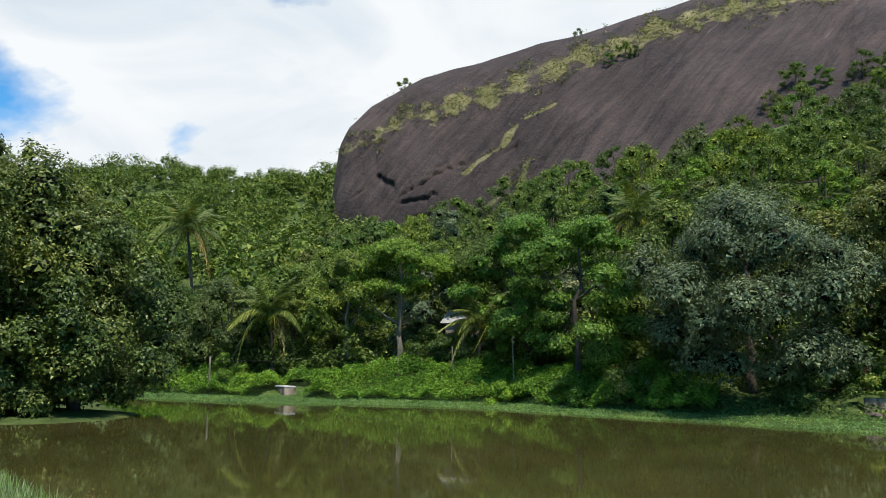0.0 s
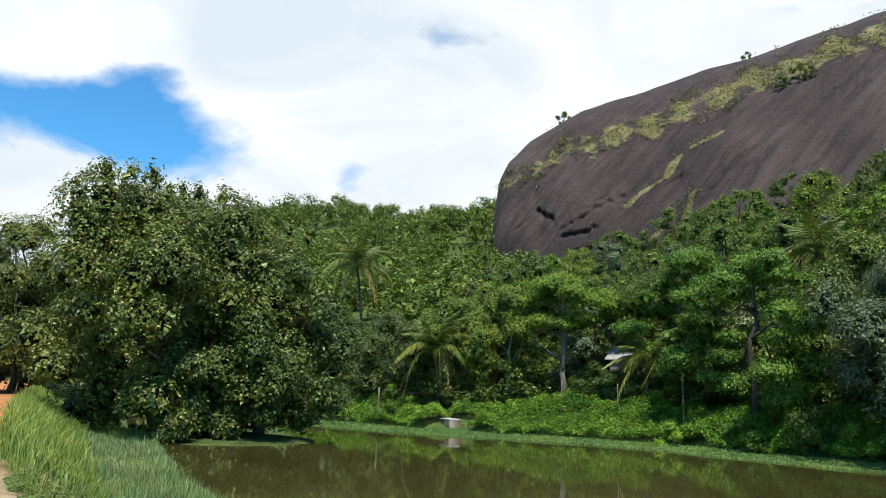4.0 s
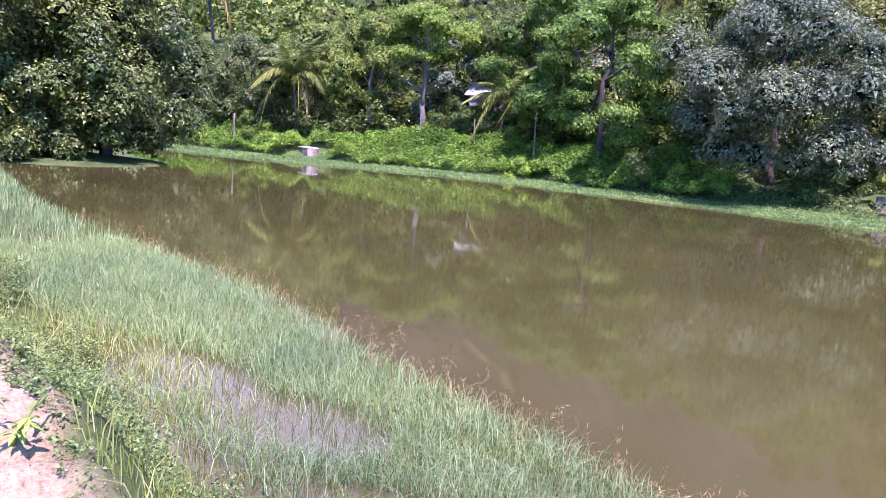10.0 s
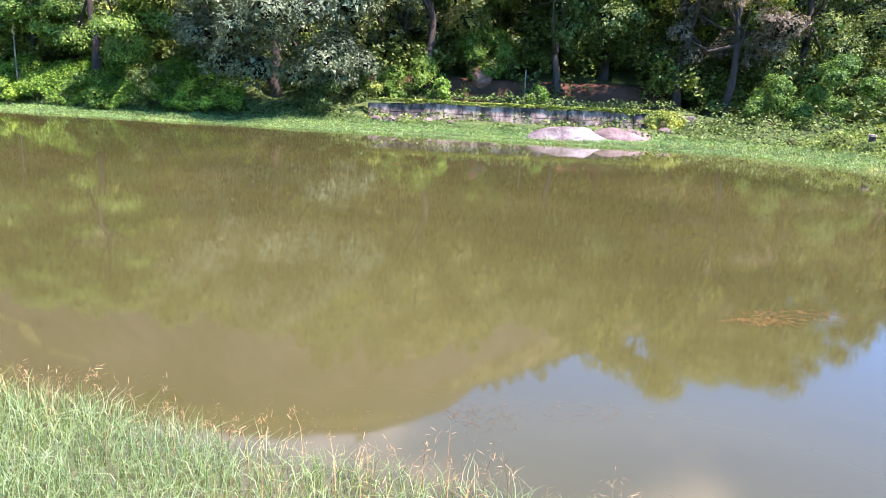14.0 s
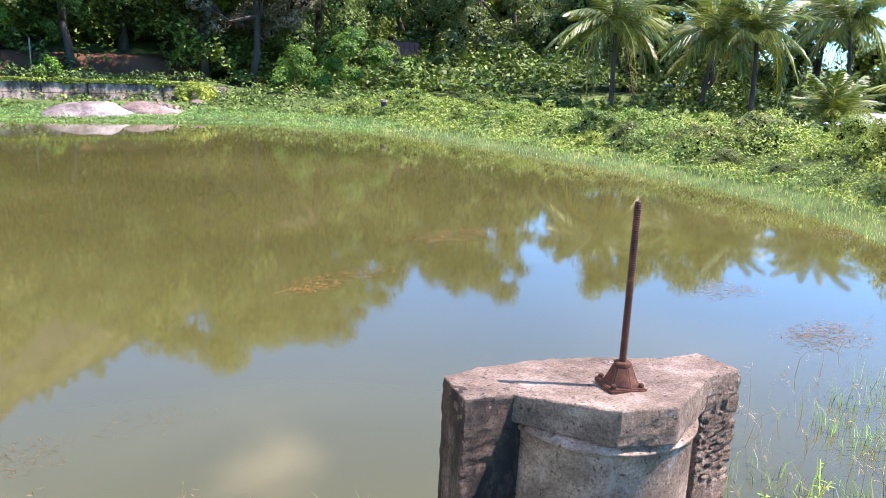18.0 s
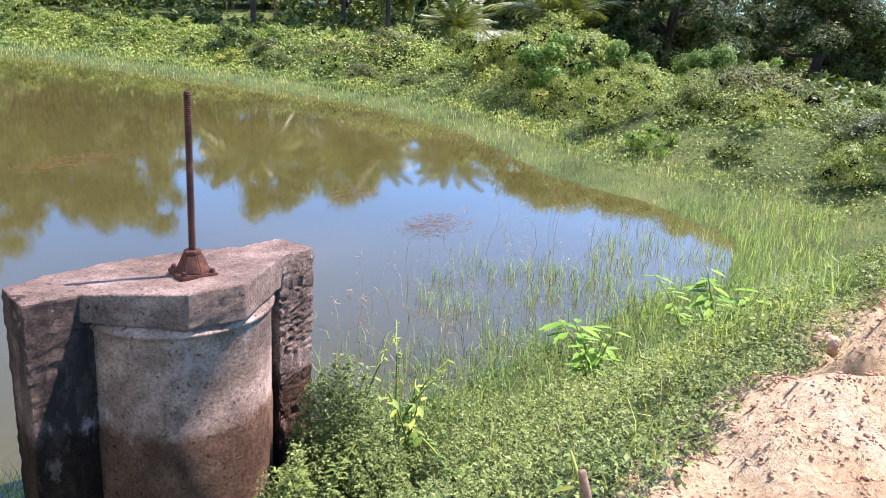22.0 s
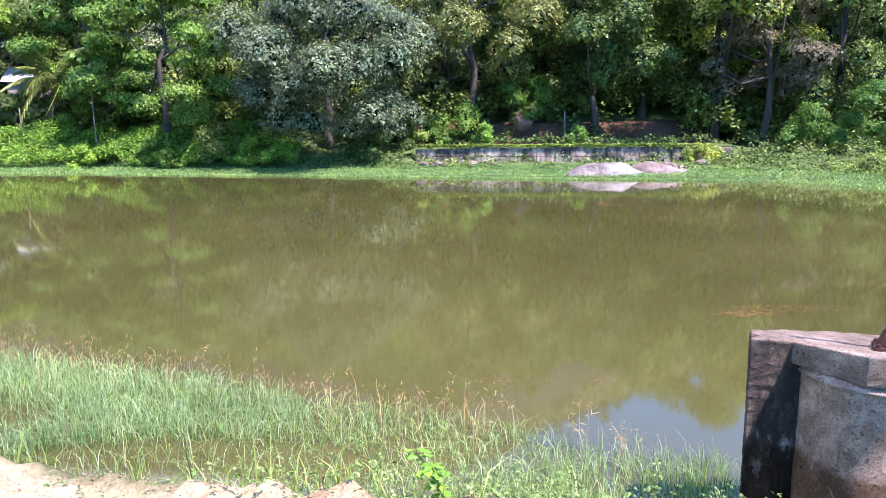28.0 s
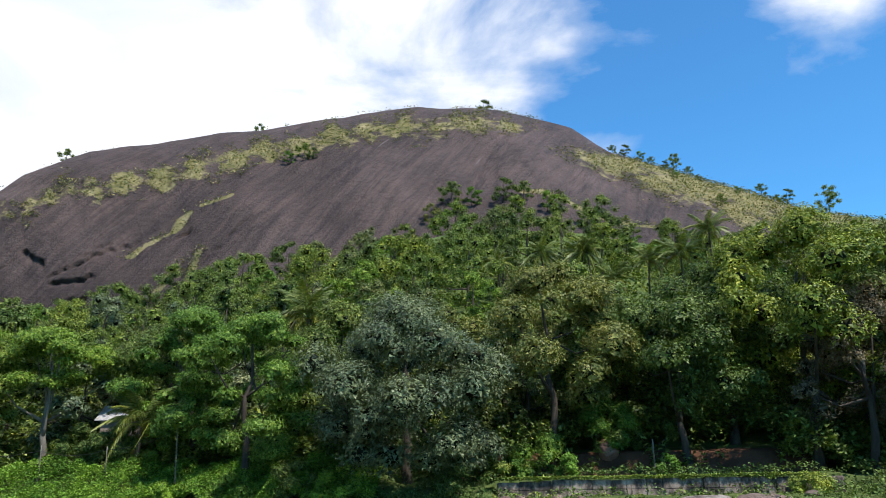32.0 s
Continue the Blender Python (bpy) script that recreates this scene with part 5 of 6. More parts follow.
for i, (x, y, h, r, leaf, n) in enumerate(((19.9, 6.4, 1.5, 1.0, "leaf_lime", 3500), (21.2, 5.2, 1.2, 0.9, "leaf_bright", 2500), (22.8, 3.0, 1.1, 1.2, "leaf_bright", 3000), (22.6, 37.4, 3.6, 2.4, "leaf_bright", 5000), (20.4, 38.6, 2.4, 2.0, "leaf_bright", 4000),
                                            (-9.4, 41.0, 1.5, 1.3, "leaf_lime", 2200), (-15.6, 41.4, 1.7, 1.3, "leaf_bright", 2200), (-19.6, 42.6, 1.2, 1.4, "leaf_lime", 2000), (-40.5, 41.0, 2.6, 1.5, "leaf_bright", 3000), (-11.8, 41.8, 2.0, 1.6, "leaf_deep", 2500), (27.6, 2.0, 1.9, 0.8, "leaf_lime", 2200), (2.0, 44.5, 2.2, 2.6, "leaf_bright", 3500), (6.0, 46.0, 1.8, 2.0, "leaf_deep", 2500), (-2.4, 40.8, 1.4, 1.6, "leaf_deep", 2500), (14.5, 39.6, 0.9, 1.3, "herb", 1600), (-1.0, 43.2, 1.8, 1.6, "herb", 2200), (5.2, 46.8, 3.2, 2.6, "leaf_bright", 6000), (8.4, 46.6, 2.6, 1.8, "leaf_deep", 3500), (-25.4, 47.0, 3.0, 2.0, "leaf_deep", 5000), (-27.6, 47.2, 3.4, 1.9, "leaf_deep", 5000), (-22.4, 48.0, 3.2, 1.8, "leaf_bright", 5000), (28.6, 40.6, 2.0, 1.7, "leaf_bright", 4000), (31.6, 41.2, 2.2, 1.8, "leaf_deep", 4000), (27.0, 41.5, 3.0, 1.8, "leaf_deep", 4000), (3.2, 42.4, 1.3, 0.7, "leaf_lime", 1500), (8.7, 42.6, 1.1, 0.6, "leaf_lime", 1200), (0.5, 42.6, 1.0, 0.7, "leaf_bright", 1200))):
    b_rng = np.random.default_rng(700 + i)
    t = thing("shrub", "leafy green shrub on the bank", "shrub", stand(x, y), "shrubs on the banks")
    heap = blob_heap(b_rng, h, r, -0.1, 9, 0.8)
    for b in heap[:4]:
        child("stem", mesh_of("stem", *tube(np.array([[0, 0, -0.1], [b[0][0] * 0.5, b[0][1] * 0.5, b[0][2] * 0.6], b[0]]), [0.04, 0.03, 0.012], 6), M["bark"], True), t)
    fine = 0.45 if y < 8 else 0.75
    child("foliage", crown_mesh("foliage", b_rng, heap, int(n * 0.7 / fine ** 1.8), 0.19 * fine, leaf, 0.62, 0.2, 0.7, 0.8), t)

# creepers over the old wall's top and foot
rng = np.random.default_rng(44)
x = rng.uniform(-0.9, 15.6, 16000)
wy = 41.3 - 0.04 * (x + 0.6)
hang = lumps(x, 0 * x, 1.3, 4) * 0.7 + lumps(x, 0 * x, 0.5, 7) * 0.25
u = rng.uniform(0, 1, len(x))
foot = rng.uniform(0, 1, len(x)) < 0.12
y = np.where(foot, wy - 0.3 - 0.5 * u, wy - 0.24 + 0.5 * u ** 2)
z = np.where(foot, 0.30 + 0.5 * u * lumps(x, 0 * x, 0.9, 9), 1.34 + 0.22 * hang * (1 - u) - np.where(u < 0.5, rng.uniform(0, 1, len(x)) * np.maximum(hang - 0.40, 0) * 1.0, 0))
tagged(new("wall_creeper", mesh_of("wall_creeper", *up_leaves(rng, np.stack([x, y, z], 1), np.full(len(x), 0.13)), M["herb"])), "weeds and creepers growing over the old wall", "creepers", kind="stuff")

# mounded bushes along the levee
MOUNDS = []
for i in range(12):
    leaf, h, r = (("herb", 0.95, 1.15), ("herb", 1.15, 1.35), ("leaf_lime", 0.95, 1.0), ("leaf_olive", 0.85, 1.2), ("weed_leaf", 0.75, 0.95), ("weed_leaf", 0.85, 1.0))[i % 6]
    b_rng = np.random.default_rng(820 + i)
    t = thing("levee_bush", "mounded bush tangled with creepers on the levee", "bush", pose(0, 0, -60), "bushes along the levee")
    heap = blob_heap(b_rng, h, r, -0.25, 13, 0.75, (0.24, 0.42))
    for b in heap[:2]:
        child("stem", mesh_of("stem", *tube(np.array([[0, 0, -0.1], [b[0][0] * 0.5, b[0][1] * 0.5, b[0][2] * 0.6], b[0]]), [0.03, 0.022, 0.01], 6), M["bark"], True), t)
    child("foliage", crown_mesh("foliage", b_rng, heap, 6800 if i < 6 else 2200, 0.052 if i < 6 else 0.095, leaf, 0.6, 0.2, 0.74, 0.8), t)
    MOUNDS.append(t)
b_rng = np.random.default_rng(91)
spots = []
tries = 0
while len(spots) < 150 and tries < 9000:
    tries += 1
    y = b_rng.uniform(-5, 33)
    x = b_rng.uniform(12, 30)
    d = float(shore_distance(np.array([x]), np.array([y]))[0])
    if not 2.1 < d < 7.6 or x < np.interp(y, [-5, -3, 0, 4], [16, 14, 12.5, 10.5]):
        continue
    if all((x - a) ** 2 + (y - b) ** 2 > 1.4 ** 2 for a, b in spots):
        spots.append((x, y))
        k = b_rng.choice(6, p=[0.27, 0.22, 0.13, 0.15, 0.15, 0.08])
        s = b_rng.choice([0.55, 0.8, 1.0, 1.25], p=[0.3, 0.3, 0.25, 0.15]) * b_rng.uniform(0.9, 1.1) * np.interp(d, [2.3, 3.6], [0.6, 1.0]) * np.interp(d, [5.5, 7.5], [1.0, 0.75]) * np.interp(y, [12, 24], [1.0, 0.6])
        copy_thing(MOUNDS[k if math.hypot(x, y) < 25 else k + 6], stand(x, y, b_rng.uniform(0, 360), s))
for o in MOUNDS:
    for c in o.children_recursive:
        bpy.data.objects.remove(c)
    bpy.data.objects.remove(o)

# ---- built things ----
def prism(points, z0, z1, cuts=0, rough=0.0, seed=0, grain=9.0, rings=0.0):
    """An upright block on a many-cornered plan; z1 gives the top's height at a place. cuts and rough wear its faces."""
    bm = bmesh.new()
    low = [bm.verts.new((x, y, z0)) for x, y in points]
    top = [bm.verts.new((x, y, z1(x, y) if callable(z1) else z1)) for x, y in points]
    n = len(points)
    bm.faces.new(top)
    bm.faces.new(low[::-1])
    for i in range(n):
        bm.faces.new((low[i], low[(i + 1) % n], top[(i + 1) % n], top[i]))
    bmesh.ops.recalc_face_normals(bm, faces=bm.faces)
    bmesh.ops.bevel(bm, geom=list(bm.edges), offset=0.012, segments=2, affect="EDGES", profile=0.5)
    if cuts:
        for z in np.arange(-0.5, 1.1, rings) if rings else ():
            bmesh.ops.bisect_plane(bm, geom=bm.verts[:] + bm.edges[:] + bm.faces[:], plane_co=(0, 0, z), plane_no=(0, 0, 1))
        for k in range(-8, 24) if rings else ():
            for no in ((0.8, 0.6, 0.0), (-0.6, 0.8, 0.0)):
                bmesh.ops.bisect_plane(bm, geom=bm.verts[:] + bm.edges[:] + bm.faces[:], plane_co=(3.0 + no[0] * k * rings, 2.7 + no[1] * k * rings, 0), plane_no=no)
        bmesh.ops.triangulate(bm, faces=[f for f in bm.faces if len(f.verts) > 4])
        bmesh.ops.subdivide_edges(bm, edges=[e for e in bm.edges if e.calc_length() > 0.06], cuts=cuts, use_grid_fill=True)
        for v in bm.verts:
            k = noise.noise_vector(v.co * grain + Vector((seed, 0, 0))) + 0.6 * noise.noise_vector(v.co * grain * 2.7)
            v.co += k * rough
    return bm


def lathe(profile, sides=24, centre=(0, 0), lean=(0, 0), z_ref=0.0):
    v, q = [], []
    for r, z in profile:
        for i in range(sides):
            a = 2 * math.pi * i / sides
            v.append((centre[0] + lean[0] * (z - z_ref) + r * math.cos(a), centre[1] + lean[1] * (z - z_ref) + r * math.sin(a), z))
    for k in range(len(profile) - 1):
        for i in range(sides):
            j = (i + 1) % sides
            q.append((k * sides + i, k * sides + j, (k + 1) * sides + j, (k + 1) * sides + i))
    return np.array(v), np.array(q)


def ring_block(centre, sides, r0, r1, z0, z1, turn=0.0):
    """A many-sided block, narrower above."""
    bm = bmesh.new()
    low = [bm.verts.new((centre[0] + r0 * math.cos(turn + 2 * math.pi * i / sides), centre[1] + r0 * math.sin(turn + 2 * math.pi * i / sides), z0)) for i in range(sides)]
    top = [bm.verts.new((centre[0] + r1 * math.cos(turn + 2 * math.pi * i / sides), centre[1] + r1 * math.sin(turn + 2 * math.pi * i / sides), z1)) for i in range(sides)]
    bm.faces.new(top)
    bm.faces.new(low[::-1])
    for i in range(sides):
        bm.faces.new((low[i], low[(i + 1) % sides], top[(i + 1) % sides], top[i]))
    bmesh.ops.bevel(bm, geom=list(bm.edges), offset=min(0.006, (z1 - z0) * 0.2), segments=2, affect="EDGES")
    return bm


def slab_top(x, y):
    return 1.24 - 0.085 * (y - 2.4) - 0.010 * (x - 3.5)


def honeycombed(bm):
    """Eats holes and ledges into a block's flanks, where the mortar ran out between the stones; its top stays whole."""
    for v in bm.verts:
        deep = noise.noise(v.co * 24.0) + 0.8 * noise.noise(v.co * 47.0)
        away = Vector((v.co.x - 4.18, v.co.y - 2.65, 0.0)).normalized()
        v.co += away * (0.008 - 0.030 * max(0.0, deep - 0.05)) * (0.35 if v.co.z > 1.16 else 1.0)
    return bm


# the sluice: a round well with two wing piers under a cast cap, and the gate's screw spindle
sluice = thing("sluice_pillar", "weathered concrete sluice well with a rusty gate spindle", "sluice", Matrix.Translation((0.052, -0.0455, 0.3536)) @ Matrix.Scale(0.87, 4))
WELL = (3.58, 2.87)
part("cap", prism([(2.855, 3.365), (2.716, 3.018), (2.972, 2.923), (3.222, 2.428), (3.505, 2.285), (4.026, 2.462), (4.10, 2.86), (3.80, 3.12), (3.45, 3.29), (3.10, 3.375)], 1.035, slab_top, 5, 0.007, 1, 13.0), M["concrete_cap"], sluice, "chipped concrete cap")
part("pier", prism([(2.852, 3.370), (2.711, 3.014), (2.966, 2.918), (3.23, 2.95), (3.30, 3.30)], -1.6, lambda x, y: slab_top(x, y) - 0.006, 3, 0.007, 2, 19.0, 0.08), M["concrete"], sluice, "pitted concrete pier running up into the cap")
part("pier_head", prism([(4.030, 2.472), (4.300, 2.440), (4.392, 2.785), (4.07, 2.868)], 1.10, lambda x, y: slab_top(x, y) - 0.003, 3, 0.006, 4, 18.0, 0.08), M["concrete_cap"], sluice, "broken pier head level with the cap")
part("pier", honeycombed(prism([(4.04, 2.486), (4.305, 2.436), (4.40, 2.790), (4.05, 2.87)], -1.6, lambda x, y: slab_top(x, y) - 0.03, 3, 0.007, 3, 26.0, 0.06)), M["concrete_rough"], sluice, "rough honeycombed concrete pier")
rim = [(0.02, -1.6), (0.55, -1.6), (0.548, 0.34), (0.540, 0.40), (0.536, 0.965), (0.545, 0.980), (0.556, 0.985), (0.556, 1.003), (0.50, 1.033), (0.02, 1.033)]
v, q = lathe(rim, 64, WELL)
child("well", mesh_of("well", v, q, M["concrete_render"], True), sluice, "rendered well with white lime stains and a black tide mark")
ROD = (3.507, 2.664)
zr = slab_top(*ROD)
flange = part("flange", ring_block(ROD, 4, 0.150, 0.146, zr - 0.004, zr + 0.024, 0.35), M["rust"], sluice)
bearing = part("bearing", ring_block(ROD, 6, 0.098, 0.052, zr + 0.022, zr + 0.125, 0.2), M["rust"], sluice, "tapered rusty iron bearing")
part("collar", ring_block(ROD, 12, 0.050, 0.047, zr + 0.122, zr + 0.142), M["rust"], bearing)
for i in range(4):
    a = 0.35 + math.pi / 2 * i
    c = (ROD[0] + 0.112 * math.cos(a), ROD[1] + 0.112 * math.sin(a))
    part("bolt", ring_block(c, 6, 0.017, 0.016, zr + 0.022, zr + 0.046, a), M["rust"], flange)
threads = [(0.004, zr + 0.05), (0.0195, zr + 0.05)]
z = zr + 0.14
while z < 2.205:
    threads += [(0.0205, z), (0.0205, z + 0.003), (0.0165, z + 0.006), (0.0165, z + 0.009)]
    z += 0.012
threads += [(0.018, 2.21), (0.014, 2.216), (0.002, 2.217)]
child("spindle", mesh_of("spindle", *lathe(threads, 14, ROD, (0.030, 0.033), zr), M["rust"], False), sluice, "long rusty threaded iron spindle")

# the terrace wall of limewashed blocks on the far bank
wall = thing("retaining_wall", "low limewashed stone wall streaked black with algae", "wall", kind="structure")
w_rng = np.random.default_rng(5)
x = -0.65
while x < 16.6:
    ln = w_rng.uniform(0.75, 1.25)
    for row in range(2):
        bm = bmesh.new()
        h0, h1 = (0.18, 0.74) if row == 0 else (0.746, 1.22 + w_rng.uniform(-0.07, 0.05))
        off = 0.0 if row == 0 else 0.03
        bmesh.ops.create_cube(bm, size=1.0, matrix=pose(x + ln / 2, 41.3 - 0.04 * (x + 0.6) + off + w_rng.normal() * 0.015, (h0 + h1) / 2, 0, 0, -2.3 + w_rng.normal() * 0.5) @ Matrix.Diagonal((ln - 0.012, 0.42, h1 - h0 + w_rng.normal() * 0.012, 1)))
        bmesh.ops.bevel(bm, geom=list(bm.edges), offset=0.03, segments=2, affect="EDGES")
        part("block", bm, M["old_wall"], wall)
    x += ln


def boulder(name, label, at, size, material, seed, detail=4, rag=1.0, group=""):
    bm = bmesh.new()
    bmesh.ops.create_icosphere(bm, subdivisions=detail, radius=1.0)
    off = Vector((seed * 3.1, seed * 1.7, 0))
    for v in bm.verts:
        d = 1 + 0.22 * noise.noise(v.co * 1.1 + off) + rag * (0.10 * noise.noise(v.co * 2.9 + off) + 0.04 * noise.noise(v.co * 8 + off))
        v.co = Vector((v.co.x * size[0], v.co.y * size[1], v.co.z * size[2])) * d
    me = bpy.data.meshes.new(name)
    bm.to_mesh(me)
    bm.free()
    me.polygons.foreach_set("use_smooth", np.ones(len(me.polygons), bool))
    me.materials.append(M[material])
    ob = new(name, me)
    ob.matrix_basis = at
    return tagged(ob, label, "rock", group)


boulder("rock_slab", "pale low granite slab sloping into the water", pose(8.5, 35.6, -0.12, 0, -5, 4), (2.0, 1.3, 0.74), "slab", 1, 5, 1.2)
boulder("rock_slab", "brown weathered granite hump beside a pale slab", pose(11.6, 36.2, 0.0, 0, 2, 8), (1.75, 1.1, 0.60), "stone", 2, 4, 1.6)
boulder("boulder", "rounded reddish boulder on the cut bank", pose(5.8, 45.5, on_land(5.8, 45.5) + 0.35, 0, 0, 30), (0.68, 0.6, 0.62), "boulder", 3)
boulder("stone", "pale stone at the waterline", pose(17.0, 33.6, 0.08), (0.35, 0.28, 0.16), "stone", 4, 3)
for i, (x, y, s) in enumerate(((0.6, 39.6, 0.35), (2.4, 39.9, 0.28), (3.6, 39.4, 0.22), (-0.2, 40.2, 0.25), (14.2, 37.8, 0.3))):
    boulder("stone", "pale loose stone below the wall", pose(x, y, on_land(x, y) + 0.05, 0, 0, i * 40), (s * 1.3, s, s * 0.6), "stone", 5 + i, 3, group="stones below the wall")


def post(name, label, x, y, top, r=0.06, material="white_post", lean=(0.0, 0.0), group="posts on the far bank"):
    t = thing(name, label, "post", None, group)
    z0 = on_land(x, y) - 0.3
    zs = np.linspace(z0, top, 6)
    path = np.stack([x + lean[0] * (zs - z0), y + lean[1] * (zs - z0), zs], 1)
    child("shaft", mesh_of("shaft", *tube(path, np.full(6, r) * np.linspace(1.05, 0.92, 6), 8), M[material], True), t)
    return t


post("fence_post", "thin white concrete post on the far bank", -19.3, 43.5, 4.6, 0.035, "bark_pale", lean=(-0.02, 0))
post("fence_post", "thin white concrete post above the old wall", 7.97, 43.3, 3.25, 0.045, "bark_pale")
post("fence_post", "weathered grey post at the pond's corner", -40.8, 39.6, 2.85, 0.07, "bark_pale")
post("fence_post", "thin white post among the creepers", -28.4, 44.6, 3.75, 0.03, "bark_pale")
post("fence_post", "thin grey post among the trees", -24.2, 44.6, 3.6, 0.03, "bark_pale")
gauge = thing("marker_post", "short black marker post with a pale cap on the levee", "post")
gz = on_land(20.6, 31.0)
part("shaft", ring_block((20.6, 31.0), 8, 0.15, 0.14, gz - 0.2, gz + 0.50), M["dark"], gauge)
part("cap", ring_block((20.6, 31.0), 8, 0.19, 0.18, gz + 0.502, gz + 0.60), M["plaster"], gauge)
# a wire along the far posts
wire = [(-40.8, 39.6, 2.6), (-28.4, 44.6, 3.4), (-24.2, 44.6, 3.4), (-19.3, 43.5, 4.5)]
pts = []
for a, b in zip(wire, wire[1:]):
    for s in np.linspace(0, 1, 9)[:-1]:
        pts.append([a[i] + (b[i] - a[i]) * s - (1.2 * s * (1 - s) if i == 2 else 0) for i in range(3)])
pts.append(list(wire[-1]))
tagged(new("fence_wire", mesh_of("fence_wire", *tube(np.array(pts), np.full(len(pts), 0.012), 4), M["dark"])), "thin dark wire strung between the far posts", "wire")

pump = thing("pump_block", "small whitewashed concrete block at the water's edge", "block", pose(-35.0, 40.9, on_land(-35.0, 40.9), 0, 0, -28))
for nm, lo, hi in (("body", (-0.85, -0.4, -0.2), (0.85, 0.4, 0.36)), ("coping", (-0.87, -0.42, 0.362), (0.87, 0.42, 0.44))):
    bm = bmesh.new()
    bmesh.ops.create_cube(bm, size=1.0, matrix=Matrix.Translation([(a + b) / 2 for a, b in zip(lo, hi)]) @ Matrix.Diagonal([b - a for a, b in zip(lo, hi)] + [1.0]))
    bmesh.ops.bevel(bm, geom=list(bm.edges), offset=0.02, segments=2, affect="EDGES")
    part(nm, bm, M["old_wall" if nm == "body" else "white_post"], pump)


def hut(label, at, w, d, h, rise, roof_mat, ribs):
    """A small gabled house: walls with a door and windows, and a sheeted or tiled roof laid in strips."""
    t = thing("house", label, "house", at)
    bm = bmesh.new()
    pts = [(-w / 2, 0), (w / 2, 0), (w / 2, h), (0, h + rise), (-w / 2, h)]
    a = [bm.verts.new((-d / 2 + 0.1, x, z)) for x, z in pts]
    b = [bm.verts.new((d / 2 - 0.1, x, z)) for x, z in pts]
    bm.faces.new(a[::-1])
    bm.faces.new(b)
    for i in range(5):
        bm.faces.new((a[i], a[(i + 1) % 5], b[(i + 1) % 5], b[i]))
    bmesh.ops.recalc_face_normals(bm, faces=bm.faces)
    part("wall", bm, M["plaster"], t)
    slope = math.atan2(rise, w / 2)
    ln = math.hypot(rise, w / 2) + 0.35
    for side in (-1, 1):
        for i in range(ribs):
            bm = bmesh.new()
            bmesh.ops.create_cube(bm, size=1.0, matrix=Matrix.Diagonal(((d + 0.5) / ribs - 0.012, ln, 0.035, 1)))
            bmesh.ops.bevel(bm, geom=list(bm.edges), offset=0.01, segments=1, affect="EDGES")
            o = part("roof_sheet", bm, M[roof_mat], t)
            o.matrix_basis = pose(-(d + 0.5) / 2 + (i + 0.5) * (d + 0.5) / ribs, side * (w / 4 + 0.08), h + rise / 2 + 0.0, math.degrees(-side * slope), 0, 0)
    for nm, y0, z0, ww, hh in (("door", -w / 2 - 0.02, 0.0, 0.9, 2.0), ("window", -w / 2 - 0.02, 1.0, 0.9, 0.9)):
        bm = bmesh.new()
        xo = -0.8 if nm == "door" else 1.0
        bmesh.ops.create_cube(bm, size=1.0, matrix=Matrix.Translation((xo, y0, z0 + hh / 2)) @ Matrix.Diagonal((ww, 0.06, hh, 1)))
        bmesh.ops.bevel(bm, geom=list(bm.edges), offset=0.01, segments=1, affect="EDGES")
        leaf = part(nm, bm, M["wood"], t)
        bm = bmesh.new()
        if nm == "window":
            bmesh.ops.create_cube(bm, size=1.0, matrix=Matrix.Translation((xo, y0 - 0.035, z0 + hh / 2)) @ Matrix.Diagonal((ww - 0.16, 0.012, hh - 0.16, 1)))
            part("pane", bm, M["dark"], leaf, "dark window pane")
        else:
            bmesh.ops.create_cube(bm, size=1.0, matrix=Matrix.Translation((xo + 0.34, y0 - 0.05, 1.0)) @ Matrix.Diagonal((0.03, 0.05, 0.14, 1)))
            part("handle", bm, M["rust"], leaf)
    return t


hut("small house with a pale metal roof among the trees", pose(-25.6, 49.8, 2.4, 0, 0, 8), 2.8, 2.9, 3.0, 0.85, "tin", 6)
hut("small house with a red tiled roof in the trees' shade", pose(31.2, 45.2, 1.3, 0, 0, -30), 2.2, 1.9, 2.2, 0.8, "red_tile", 7)
hut("low shed with a pale metal roof below the levee", pose(39.4, 16.8, -1.25, 0, 0, 64), 3.0, 3.2, 2.3, 0.6, "tin", 6)

# ---- grass and weeds on the near bank ----
OUTER_X = [-62, -34, -20, -14.5, -10.6, -8, -5.8, -4.2, -2, -0.5, 0.7, 1.6, 2.4, 2.8]
OUTER_Y = [27, 18.7, 12.0, 10.0, 9.1, 8.3, 7.4, 6.6, 5.9, 5.1, 4.7, 4.2, 3.8, 3.2]


def bank(rng, n, x0, x1, keep):
    x = rng.uniform(x0, x1, n)
    lo, hi = track_edge(x) - 0.1, np.interp(x, OUTER_X, OUTER_Y)
    y = lo + (hi - lo) * rng.uniform(0, 1, n)
    d = shore_distance(x, y)
    s = (y - lo) / (hi - lo)
    ok = keep(x, y, d, s, rng.uniform(0, 1, n)) & (np.hypot(x - 3.16, y - 2.45) > 0.56)
    return x[ok], y[ok], d[ok], s[ok]


def rooted(x, y):
    return np.stack([x, y, np.maximum(land(x, y), -0.06) - 0.01], 1)


def pools(x, y):
    """Open water between the tufts."""
    return (np.hypot((x + 6.2) / 1.5, (y - 5.0) / 0.55) < 1) | (np.hypot((x + 4.1) / 1.0, (y - 4.75) / 0.55) < 1) | (np.hypot((x + 1.6) / 1.6, (y - 3.8) / 0.5) < 1)


rng = np.random.default_rng(33)
sets = []
